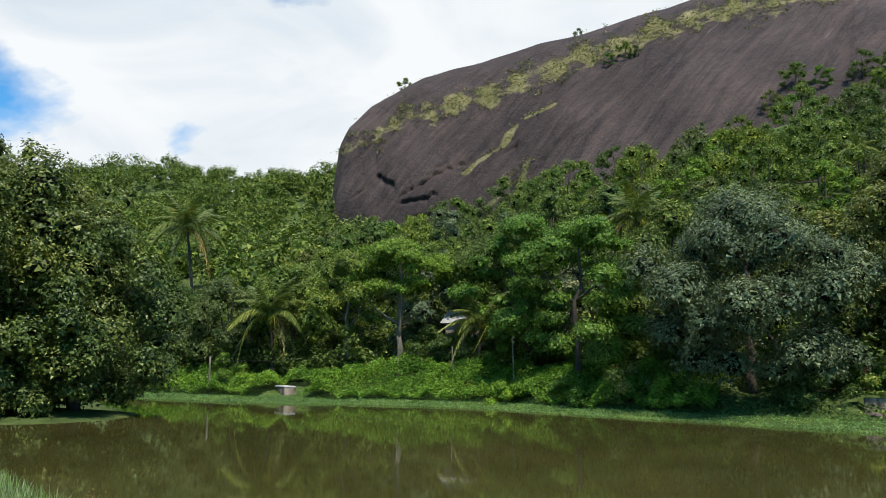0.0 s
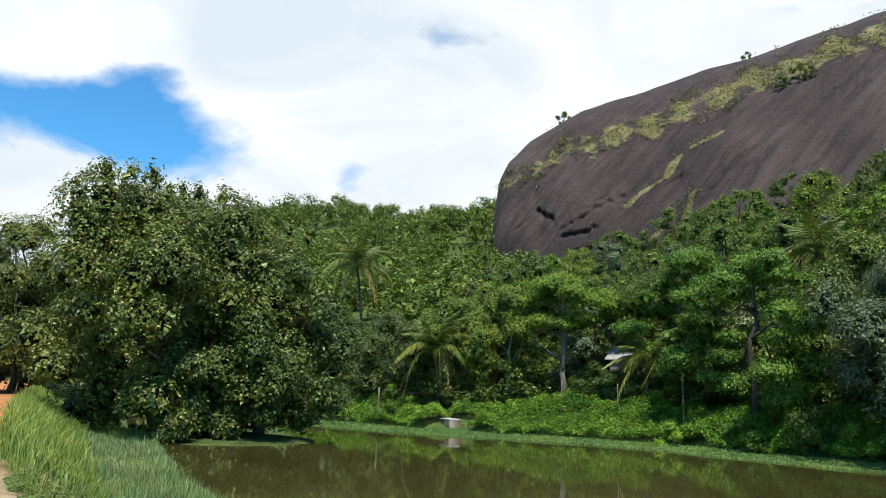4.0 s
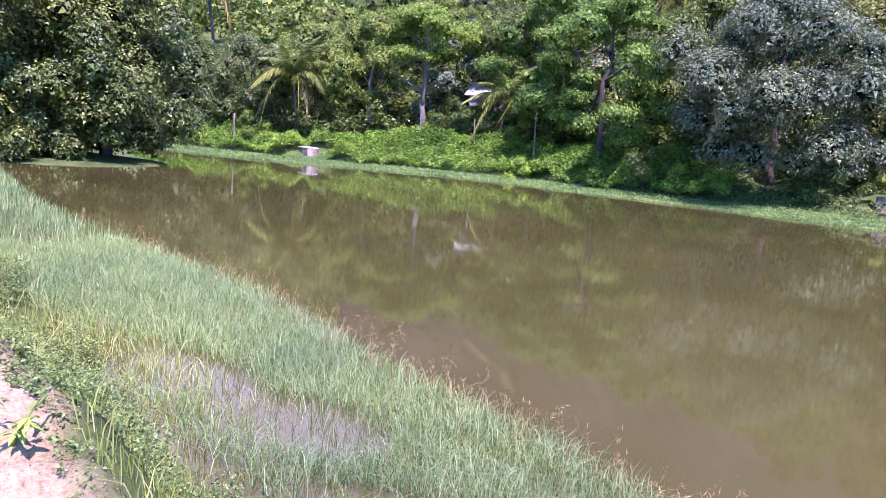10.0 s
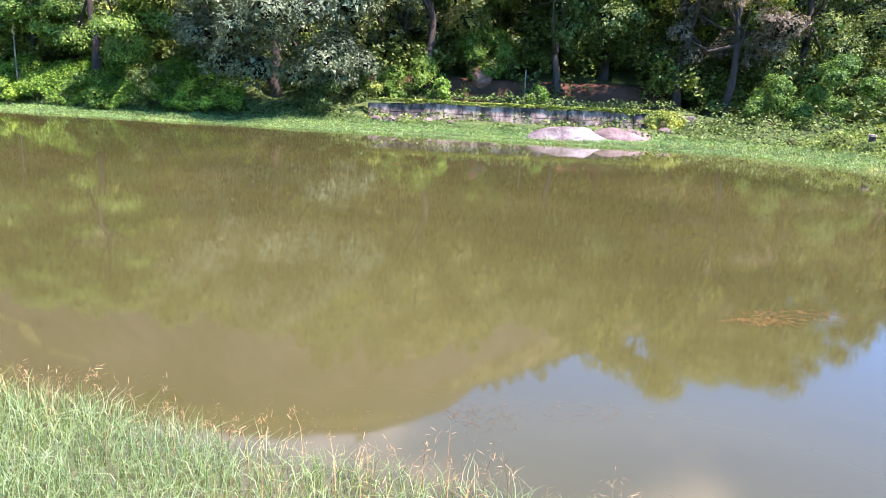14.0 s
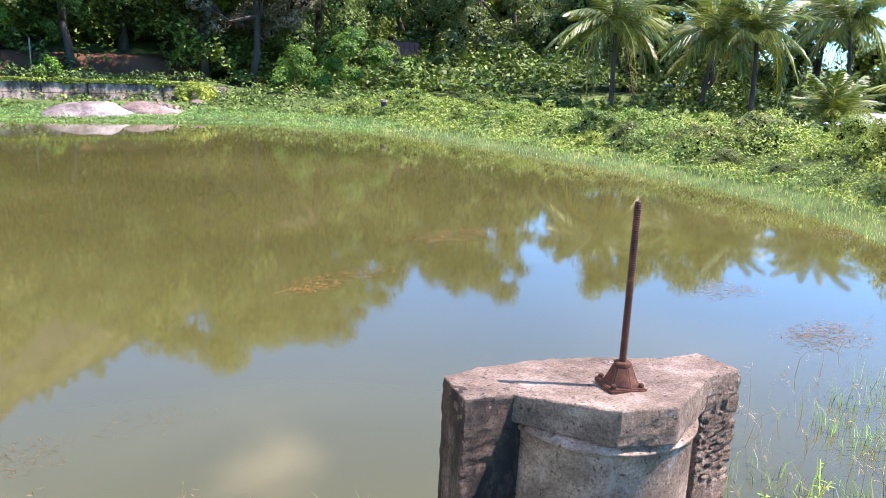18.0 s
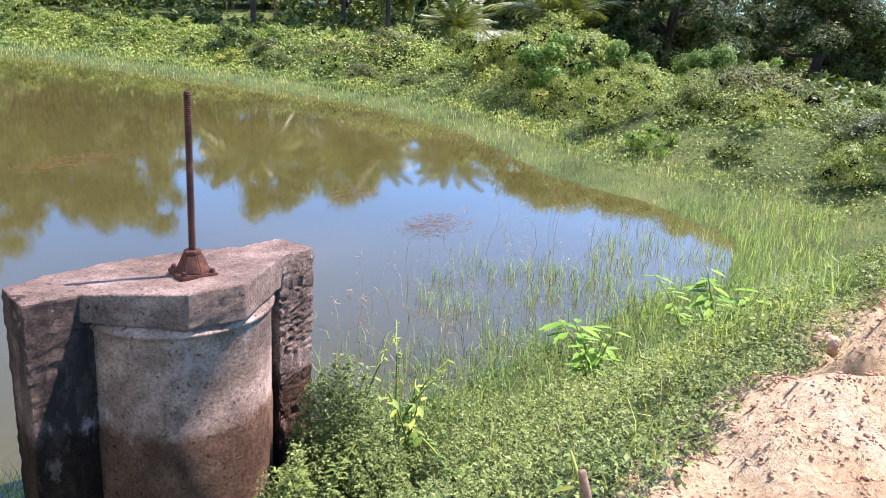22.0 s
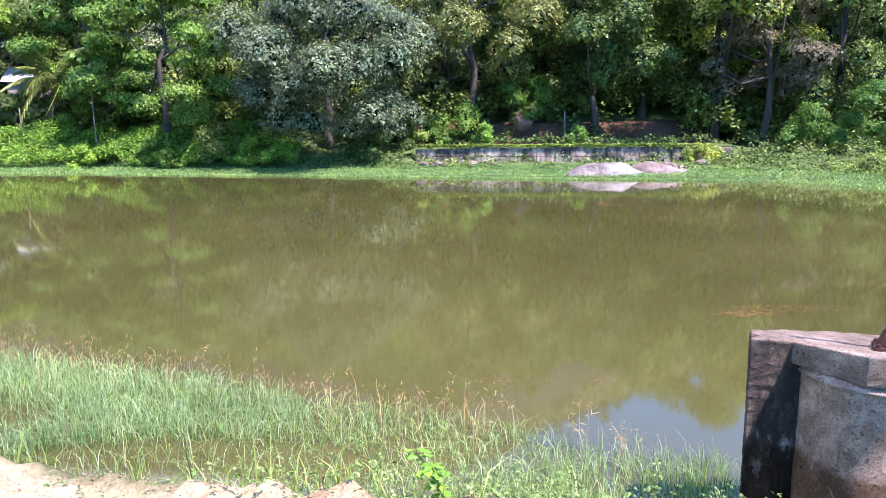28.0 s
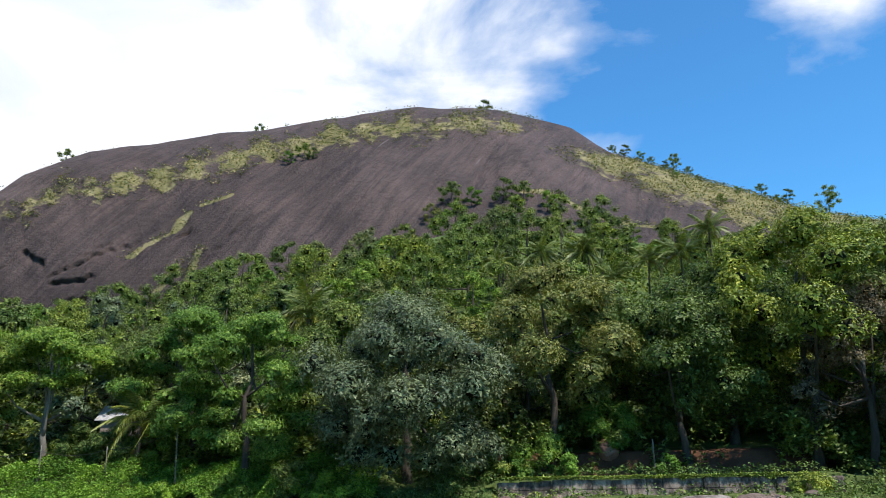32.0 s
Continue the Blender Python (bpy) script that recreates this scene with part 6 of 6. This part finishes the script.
# dense reed-like grass standing in the shallows
x, y, d, s = bank(rng, 108000, -13, 2.6, lambda x, y, d, s, u: (s > 0.40) & (~pools(x, y) | (u < 0.12)) & (u < 0.45 + 0.6 * smooth(0.4, 0.62, s)) & (u < np.interp(x, [-13, -1.5, 0.3, 1.4, 2.6], [1.1, 1.0, 0.42, 0.34, 0.34]) * np.where(x > -0.8, 0.35 + 1.5 * lumps(x, y, 0.28, 11), 1.0)) & (u < np.interp(s, [0.9, 1.0], [1.1, 0.35])))
sets.append(blades(rng, rooted(x, y), np.interp(x, [-13, -3, 2], [0.34, 0.30, 0.26]), np.interp(x, [-13, -4, 2], [0.010, 0.0068, 0.0055]), 1.15))
x, y, d, s = bank(rng, 36000, -60, -13, lambda x, y, d, s, u: (s > 0.32) & (u < np.interp(x, [-60, -30, -13], [0.4, 0.7, 1.1])))
sets.append(blades(rng, rooted(x, y), 0.36, np.interp(-x, [13, 60], [0.016, 0.05]), 0.40))
cx, cy = rng.uniform(0.7, 2.68, 110), rng.uniform(2.25, 3.75, 110)
ok = np.hypot(cx - 3.05, cy - 2.55) > 0.62
cx, cy = np.repeat(cx[ok], 26), np.repeat(cy[ok], 26)
sets.append(blades(rng, rooted(cx + rng.normal(size=len(cx)) * 0.07, cy + rng.normal(size=len(cx)) * 0.07), 0.27, 0.0062, 0.7))
tagged(new("water_grass", mesh_of("water_grass", *join(sets), M["grass"])), "dense green grass standing in the shallow water", "grass", kind="stuff")
# taller, yellower grass on the slope above
sets = []
x, y, d, s = bank(rng, 30000, -14, 9.0, lambda x, y, d, s, u: (s < 0.55) & (s > 0.03) & (u < 0.30 + 0.7 * (wave(x, y, 0.9, 6) > -0.1)) & ((x < 1.0) | (u < 0.25)))
sets.append(blades(rng, rooted(x, y), np.interp(x, [-8, -2, 2], [0.30, 0.20, 0.18]), 0.006, 0.8))
x, y, d, s = bank(rng, 26000, -62, -14, lambda x, y, d, s, u: (s < 0.45))
sets.append(blades(rng, rooted(x, y), np.interp(-x, [14, 24, 60], [0.5, 0.8, 0.8]), np.interp(-x, [14, 60], [0.03, 0.08]), 0.6))
tagged(new("bank_grass", mesh_of("bank_grass", *join(sets), M["grass_shore"])), "tall tangled grass on the bund's slope", "grass", kind="stuff")
x, y, d, s = bank(rng, 9000, -30, 9.0, lambda x, y, d, s, u: (s < 0.85) & (s > 0.05) & (u < 0.6))
tagged(new("dry_grass", mesh_of("dry_grass", *blades(rng, rooted(x, y), np.interp(x, [-3, 0.5], [0.40, 0.20]), np.interp(-x, [0, 5, 30], [0.005, 0.008, 0.03]), 1.1), M["grass_dry"])), "straw-coloured dry stems among the grass", "grass", kind="stuff")
# sparse marsh tufts east of the sluice
cx, cy = rng.uniform(3.9, 11.5, 250), rng.uniform(0.0, 5.0, 250)
dd = shore_distance(cx, cy)
ok = (dd < 0.4) & (cy < np.interp(cx, [3.9, 5, 6, 8, 10, 12.5], [2.7, 3.1, 3.2, 2.8, 2.2, 1.6]) + 0.6 * wave(cx, cy, 1.1))
cx, cy = np.repeat(cx[ok], 24), np.repeat(cy[ok], 24)
p = rooted(cx + rng.normal(size=len(cx)) * 0.14, cy + rng.normal(size=len(cx)) * 0.14)
p2x, p2y = rng.uniform(4.4, 12.5, 9000), rng.uniform(-0.6, 3.6, 9000)
d2 = shore_distance(p2x, p2y)
ok = (d2 > np.interp(p2x, [6, 8], [-0.45, 0.0])) & (track_edge(p2x) - p2y < -0.15) & (np.hypot(p2x - 3.16, p2y - 2.45) > 0.62)
p = np.concatenate([p, rooted(p2x[ok], p2y[ok])])
tagged(new("marsh_grass", mesh_of("marsh_grass", *blades(rng, p, 0.27, 0.0075, 0.55), M["grass"])), "sparse marsh grass in tufts through open water", "grass", kind="stuff")

# leafy weeds on the slope
x, y, d, s = bank(rng, 330000, -12, 9.5, lambda x, y, d, s, u: (s > 0.0) & (s < np.interp(x, [-12, -2, 0.4, 1.4, 2.4, 3.0, 4, 9], [0.46, 0.34, 0.40, 0.55, 0.60, 0.70, 0.72, 0.5])) & (u < np.interp(x, [-12, -3, -1.5, 0.5, 1.2, 2.1, 3, 9], [0.95, 0.9, 0.22, 0.3, 0.85, 1.0, 1.0, 0.7])) & (wave(x, y, 0.7, 8) + 0.4 * wave(x, y, 0.25, 1) > np.interp(x, [-4, 1, 2], [-0.1, -0.2, -0.8])))
more = rng.normal(size=(36000, 2)) * 0.24 + np.where(rng.uniform(size=36000) < 0.4, 0, 1)[:, None] * [0.5, 0.14] + [3.32, 1.70]
more = more[(np.hypot(more[:, 0] - 3.16, more[:, 1] - 2.45) > 0.56) & (more[:, 1] < 2.02)]
x, y = np.concatenate([x, more[:, 0]]), np.concatenate([y, more[:, 1]])
tangle = 1.0 + 1.4 * np.exp(-np.hypot((x - 3.30) / 0.36, (y - 1.72) / 0.26) ** 2) + 1.9 * np.exp(-np.hypot((x - 3.85) / 0.34, (y - 1.88) / 0.30) ** 2) + 0.5 * np.exp(-np.hypot((x - 4.8) / 0.5, (y - 1.3) / 0.4) ** 2)
fringe = np.where(x < -0.5, 0.25 + 0.75 * smooth(-0.03, 0.12, (y - track_edge(x)) / (np.interp(x, OUTER_X, OUTER_Y) - track_edge(x))), 1.0)
p = rooted(x, y) + np.stack([0 * x, 0 * x, fringe * tangle * np.interp(x, [-6, -2, 0.5], [1.3, 0.9, 0.75]) * rng.uniform(0.02, 0.34, len(x)) * (0.10 + 0.9 * lumps(x, y, 0.5, 4) + 0.75 * lumps(x, y, 0.17, 6))], 1)
tagged(new("leafy_weeds", mesh_of("leafy_weeds", *trefoils(rng, p, rng.choice([0.008, 0.011, 0.015, 0.021], len(p), p=[0.26, 0.32, 0.27, 0.15]) * np.interp(x, [-6, -1], [1.7, 1.0])), M["weed_leaf"])), "low leafy weeds covering the slope by the sluice", "weeds", kind="stuff")

# seed heads along the outer edge
rows = []
n = 420
x = np.concatenate([rng.uniform(-12, 2.2, n - 90), rng.uniform(4.6, 10.5, 90)])
y = np.where(x < 3, np.interp(x, OUTER_X, OUTER_Y) - np.abs(rng.normal(size=n)) * 0.35, rng.uniform(1.4, 3.8, n))
base = rooted(x, y)
stem = blades(rng, base, 0.50, 0.005, 0.45)
rows.append(stem)
tips = stem[0].reshape(n, 6, 3)[:, 4]
for _ in range(9):
    rows.append(leaf_quads(rng, tips + rng.normal(size=(n, 3)) * [0.012, 0.012, 0.05] - [0, 0, 0.04], np.full(n, 0.06), 0.07, -0.2))
tagged(new("seed_heads", mesh_of("seed_heads", *join(rows), M["seed"])), "reddish-brown grass seed heads along the water", "grass", kind="stuff")

# rafts of brown pondweed at the surface
rows = []
for cx, cy, rx, ry, n in ((8.5, 10.3, 1.3, 0.55, 700), (5.6, 8.9, 1.0, 0.28, 260), (9.1, 4.1, 0.8, 0.45, 420), (-0.6, 5.7, 1.2, 0.30, 240), (1.1, 5.8, 0.45, 0.35, 300), (-5.8, 8.3, 0.9, 0.3, 300), (-3.0, 6.6, 1.4, 0.25, 260), (9.8, 5.8, 0.7, 0.4, 220), (2.0, 5.9, 0.5, 0.3, 120), (15.6, 7.2, 1.0, 0.6, 300), (4.9, 8.6, 0.6, 0.2, 200), (-6.7, 7.6, 0.6, 0.25, 260)):
    near = cx < 4
    n = int(n * (0.7 if near else 1.3))
    a, r = rng.uniform(0, 2 * np.pi, n), np.sqrt(rng.uniform(0, 1, n)) * rng.uniform(0.5, 1.1, n)
    p = np.stack([cx + rx * r * np.cos(a), cy + ry * r * np.sin(a), np.full(n, 0.004)], 1)
    v, q = leaf_quads(rng, p, np.full(n, 0.065 if near else 0.12), 0.06, 0.0)
    v[:, 2] = 0.004 + np.abs(v[:, 2] - 0.004) * 0.10
    rows.append((v, q))
tagged(new("pondweed", mesh_of("pondweed", *join(rows), M["weed"])), "brown pondweed rafts on the water surface", "pondweed", kind="stuff")


# ---- small things by the track ----
def leafy_plant(label, x, y, h, n, size, leaf, seed, wide=0.16):
    r = np.random.default_rng(seed)
    t = thing("weed_plant", label, "plant", pose(x, y, max(on_land(x, y), 0) - 0.02), "single plants on the bank")
    for k in range(3):
        a = r.uniform(0, 6.28)
        tip = np.array([wide * math.cos(a), wide * math.sin(a), h * r.uniform(0.75, 1.0)])
        path = np.stack([tip * s * np.array([s, s, 1]) for s in np.linspace(0, 1, 5)])
        child("stem", mesh_of("stem", *tube(path, np.linspace(0.009, 0.004, 5), 6), M["herb"], True), t)
        for i in range(n // 3):
            s = r.uniform(0.35, 1.0)
            b = tip * s * np.array([s, s, 1])
            ang = r.uniform(0, 6.28)
            out = np.array([math.cos(ang), math.sin(ang), 0.0])
            side = np.array([-out[1], out[0], 0.0])
            ln = size * r.uniform(0.7, 1.2)
            mids = [b + out * ln * f + np.array([0, 0, 0.12 * ln - (0.18 if h > 0.45 else 0.45) * ln * f * f]) for f in (0.12, 0.45, 0.8, 1.1)]
            wd = [0.02, 0.30, 0.24, 0.01] if "broad" in label else [0.02, 0.17, 0.14, 0.01]
            v = []
            for m_, w_ in zip(mids, wd):
                v += [m_ - side * w_ * ln, m_ + np.array([0, 0, -0.05 * ln * (w_ > 0.1)]), m_ + side * w_ * ln]
            q = [(3 * k_ + c, 3 * k_ + c + 1, 3 * k_ + c + 4, 3 * k_ + c + 3) for k_ in range(3) for c in range(2)]
            child("leaf", mesh_of("leaf", np.array(v), np.array(q), M[leaf], True), t)
    return t


leafy_plant("young broad-leaved plant among the marsh grass", 0.49, 3.06, 0.50, 48, 0.105, "leaf_young", 1, 0.20)
leafy_plant("tall weed with long green leaflets", 5.25, 0.80, 0.75, 54, 0.15, "leaf_young", 2, 0.30)
leafy_plant("tall weed with long green leaflets", 5.1, 0.08, 0.55, 36, 0.14, "leaf_young", 3, 0.25)
leafy_plant("tall weed with long green leaflets", 6.6, 0.45, 0.60, 45, 0.13, "leaf_young", 12, 0.30)
leafy_plant("thin trailing weed with small leaves", 3.90, 1.85, 0.95, 60, 0.045, "herb", 13, 0.24)
leafy_plant("thin trailing weed with small leaves", 4.25, 1.75, 0.80, 54, 0.045, "leaf_young", 14, 0.30)
leafy_plant("leafy weed beside the sluice", 3.30, 1.62, 0.62, 60, 0.05, "weed_leaf", 15, 0.16)
leafy_plant("low broad-leaved creeper by the sluice", 1.62, 1.75, 0.24, 36, 0.055, "leaf_young", 16, 0.26)
leafy_plant("low broad-leaved creeper by the sluice", 3.95, 1.20, 0.30, 36, 0.07, "leaf_bright", 17, 0.28)
leafy_plant("low broad-leaved creeper by the sluice", 2.55, 1.18, 0.24, 30, 0.06, "leaf_bright", 18, 0.24)
leafy_plant("small broad-leaved weed on bare sand", -3.62, 1.60, 0.28, 15, 0.065, "leaf_bright", 4, 0.10)
leafy_plant("small weed on bare sand", -3.25, 1.40, 0.2, 20, 0.09, "herb", 5, 0.14)
leafy_plant("small weed on bare sand", -2.54, 1.32, 0.18, 24, 0.07, "herb", 10, 0.16)
leafy_plant("small weed on bare sand", -2.75, 1.22, 0.16, 21, 0.06, "weed_leaf", 11, 0.14)
leafy_plant("yellow-green sprig beside a stake", 2.30, 0.02, 0.32, 15, 0.055, "leaf_yellow", 6, 0.10)
leafy_plant("leafy weed beside the sluice", 4.15, 1.6, 0.6, 24, 0.09, "herb", 7, 0.2)
leafy_plant("leafy weed at the sluice's foot", 2.05, 1.95, 0.25, 30, 0.06, "leaf_young", 8, 0.2)
leafy_plant("leafy weed at the sluice's foot", 2.55, 2.0, 0.22, 30, 0.055, "leaf_young", 9, 0.2)


def stake(label, foot, top, r, material, band=None):
    t = thing("stake", label, "stake", None, "stakes along the track")
    a, b = np.array(foot, float), np.array(top, float)
    path = np.stack([a + (b - a) * s for s in (-0.15, 0.2, 0.5, 0.8, 1.0)])
    path[2] += [0.006, 0.004, 0]
    shaft = child("shaft", mesh_of("shaft", *tube(path, r * np.array([1.05, 1.0, 0.97, 0.95, 0.85]), 10), M[material], True), t)
    if band:
        m = np.stack([a + (b - a) * s for s in (0.42, 0.56, 0.70)])
        child("band", mesh_of("band", *tube(m, np.full(3, r * 1.12), 10), M[band], True), shaft, "black painted band")
    return t


stake("leaning brown wooden stake at the sand's edge", (2.24, -0.03, on_land(2.24, -0.03)), (2.21, 0.05, 1.63), 0.013, "wood")
stake("yellow stake with a black band at the track's edge", (-4.73, 2.0, on_land(-4.73, 2.0)), (-4.70, 2.0, 1.74), 0.021, "yellow", "dark")
stake("short dark wooden stake on the sand", (-6.61, 2.21, on_land(-6.61, 2.21)), (-6.75, 2.22, 1.70), 0.022, "wood")

# clods and pebbles of the loose spoil
CLODS = []
for i in range(5):
    c = boulder("earth_clod", "crumbly pinkish clod of dried earth on the track", pose(0, 0, -20), (0.042, 0.036, 0.028), "sand", 40 + i, 2, 5.0, group="clods on the track")
    c.data.polygons.foreach_set("use_smooth", np.zeros(len(c.data.polygons), bool))
    c["category"] = "clod"
    CLODS.append(c)
c_rng = np.random.default_rng(8)
n = 0
while n < 36:
    x = c_rng.uniform(-6.5, 7.0)
    y = track_edge(np.array([x]))[0] - abs(c_rng.normal()) * 0.8 + 0.12
    if y < -3.0:
        continue
    s = min(0.9, 0.22 + c_rng.gamma(1.0, 0.20))
    copy_thing(CLODS[n % 5], pose(x, y, on_land(x, y) + 0.006 * s, c_rng.uniform(-30, 30), c_rng.uniform(-30, 30), c_rng.uniform(0, 360)) @ Matrix.Diagonal((s * c_rng.uniform(0.8, 1.4), s, s, 1)))
    n += 1
big = boulder("earth_clod", "large block of dried sandy earth on the spoil", pose(4.18, -0.49, on_land(4.18, -0.49) + 0.03, 5, 8, 20), (0.075, 0.06, 0.05), "sand", 50, 3, 3.5, group="clods on the track")
big["category"] = "clod"
for c in CLODS:
    bpy.data.objects.remove(c)
# crumbs too many to count: thick on the fresh spoil, thin along the rest of the edge
def crumb_places(rng, n, x0, x1, back):
    x = rng.uniform(x0, x1, n)
    return x, track_edge(x) + 0.10 - np.abs(rng.normal(size=n)) * back


spread = [crumb_places(c_rng, 8000, 1.2, 5.0, 0.75), crumb_places(c_rng, 1500, -4.5, 1.0, 0.5)]
x, y = (np.concatenate([a[i] for a in spread]) for i in range(2))
n = len(x)
r = np.minimum(0.013, 0.003 + c_rng.gamma(1.2, 0.0013, n))
turn = c_rng.uniform(0, 2 * np.pi, n)
corner = np.array([(-1, -1, -1), (1, -1, -1), (1, 1, -1), (-1, 1, -1), (-1, -1, 1), (1, -1, 1), (1, 1, 1), (-1, 1, 1)], float) * [1.0, 0.8, 0.6]
v = corner[None] * c_rng.uniform(0.45, 1.1, (n, 8, 3))
cs, sn = np.cos(turn)[:, None], np.sin(turn)[:, None]
v = np.stack([v[..., 0] * cs - v[..., 1] * sn, v[..., 0] * sn + v[..., 1] * cs, v[..., 2]], -1) * r[:, None, None]
v = v + np.stack([x, y, land(x, y) + r * 0.0], 1)[:, None]
box = np.array([(0, 3, 2, 1), (4, 5, 6, 7), (0, 1, 5, 4), (1, 2, 6, 5), (2, 3, 7, 6), (3, 0, 4, 7)])
q = (8 * np.arange(n)[:, None, None] + box[None]).reshape(-1, 4)
tagged(new("earth_crumbs", mesh_of("earth_crumbs", v.reshape(-1, 3), q, M["sand"])), "loose crumbs of dried sandy earth along the track", "crumbs", kind="stuff")
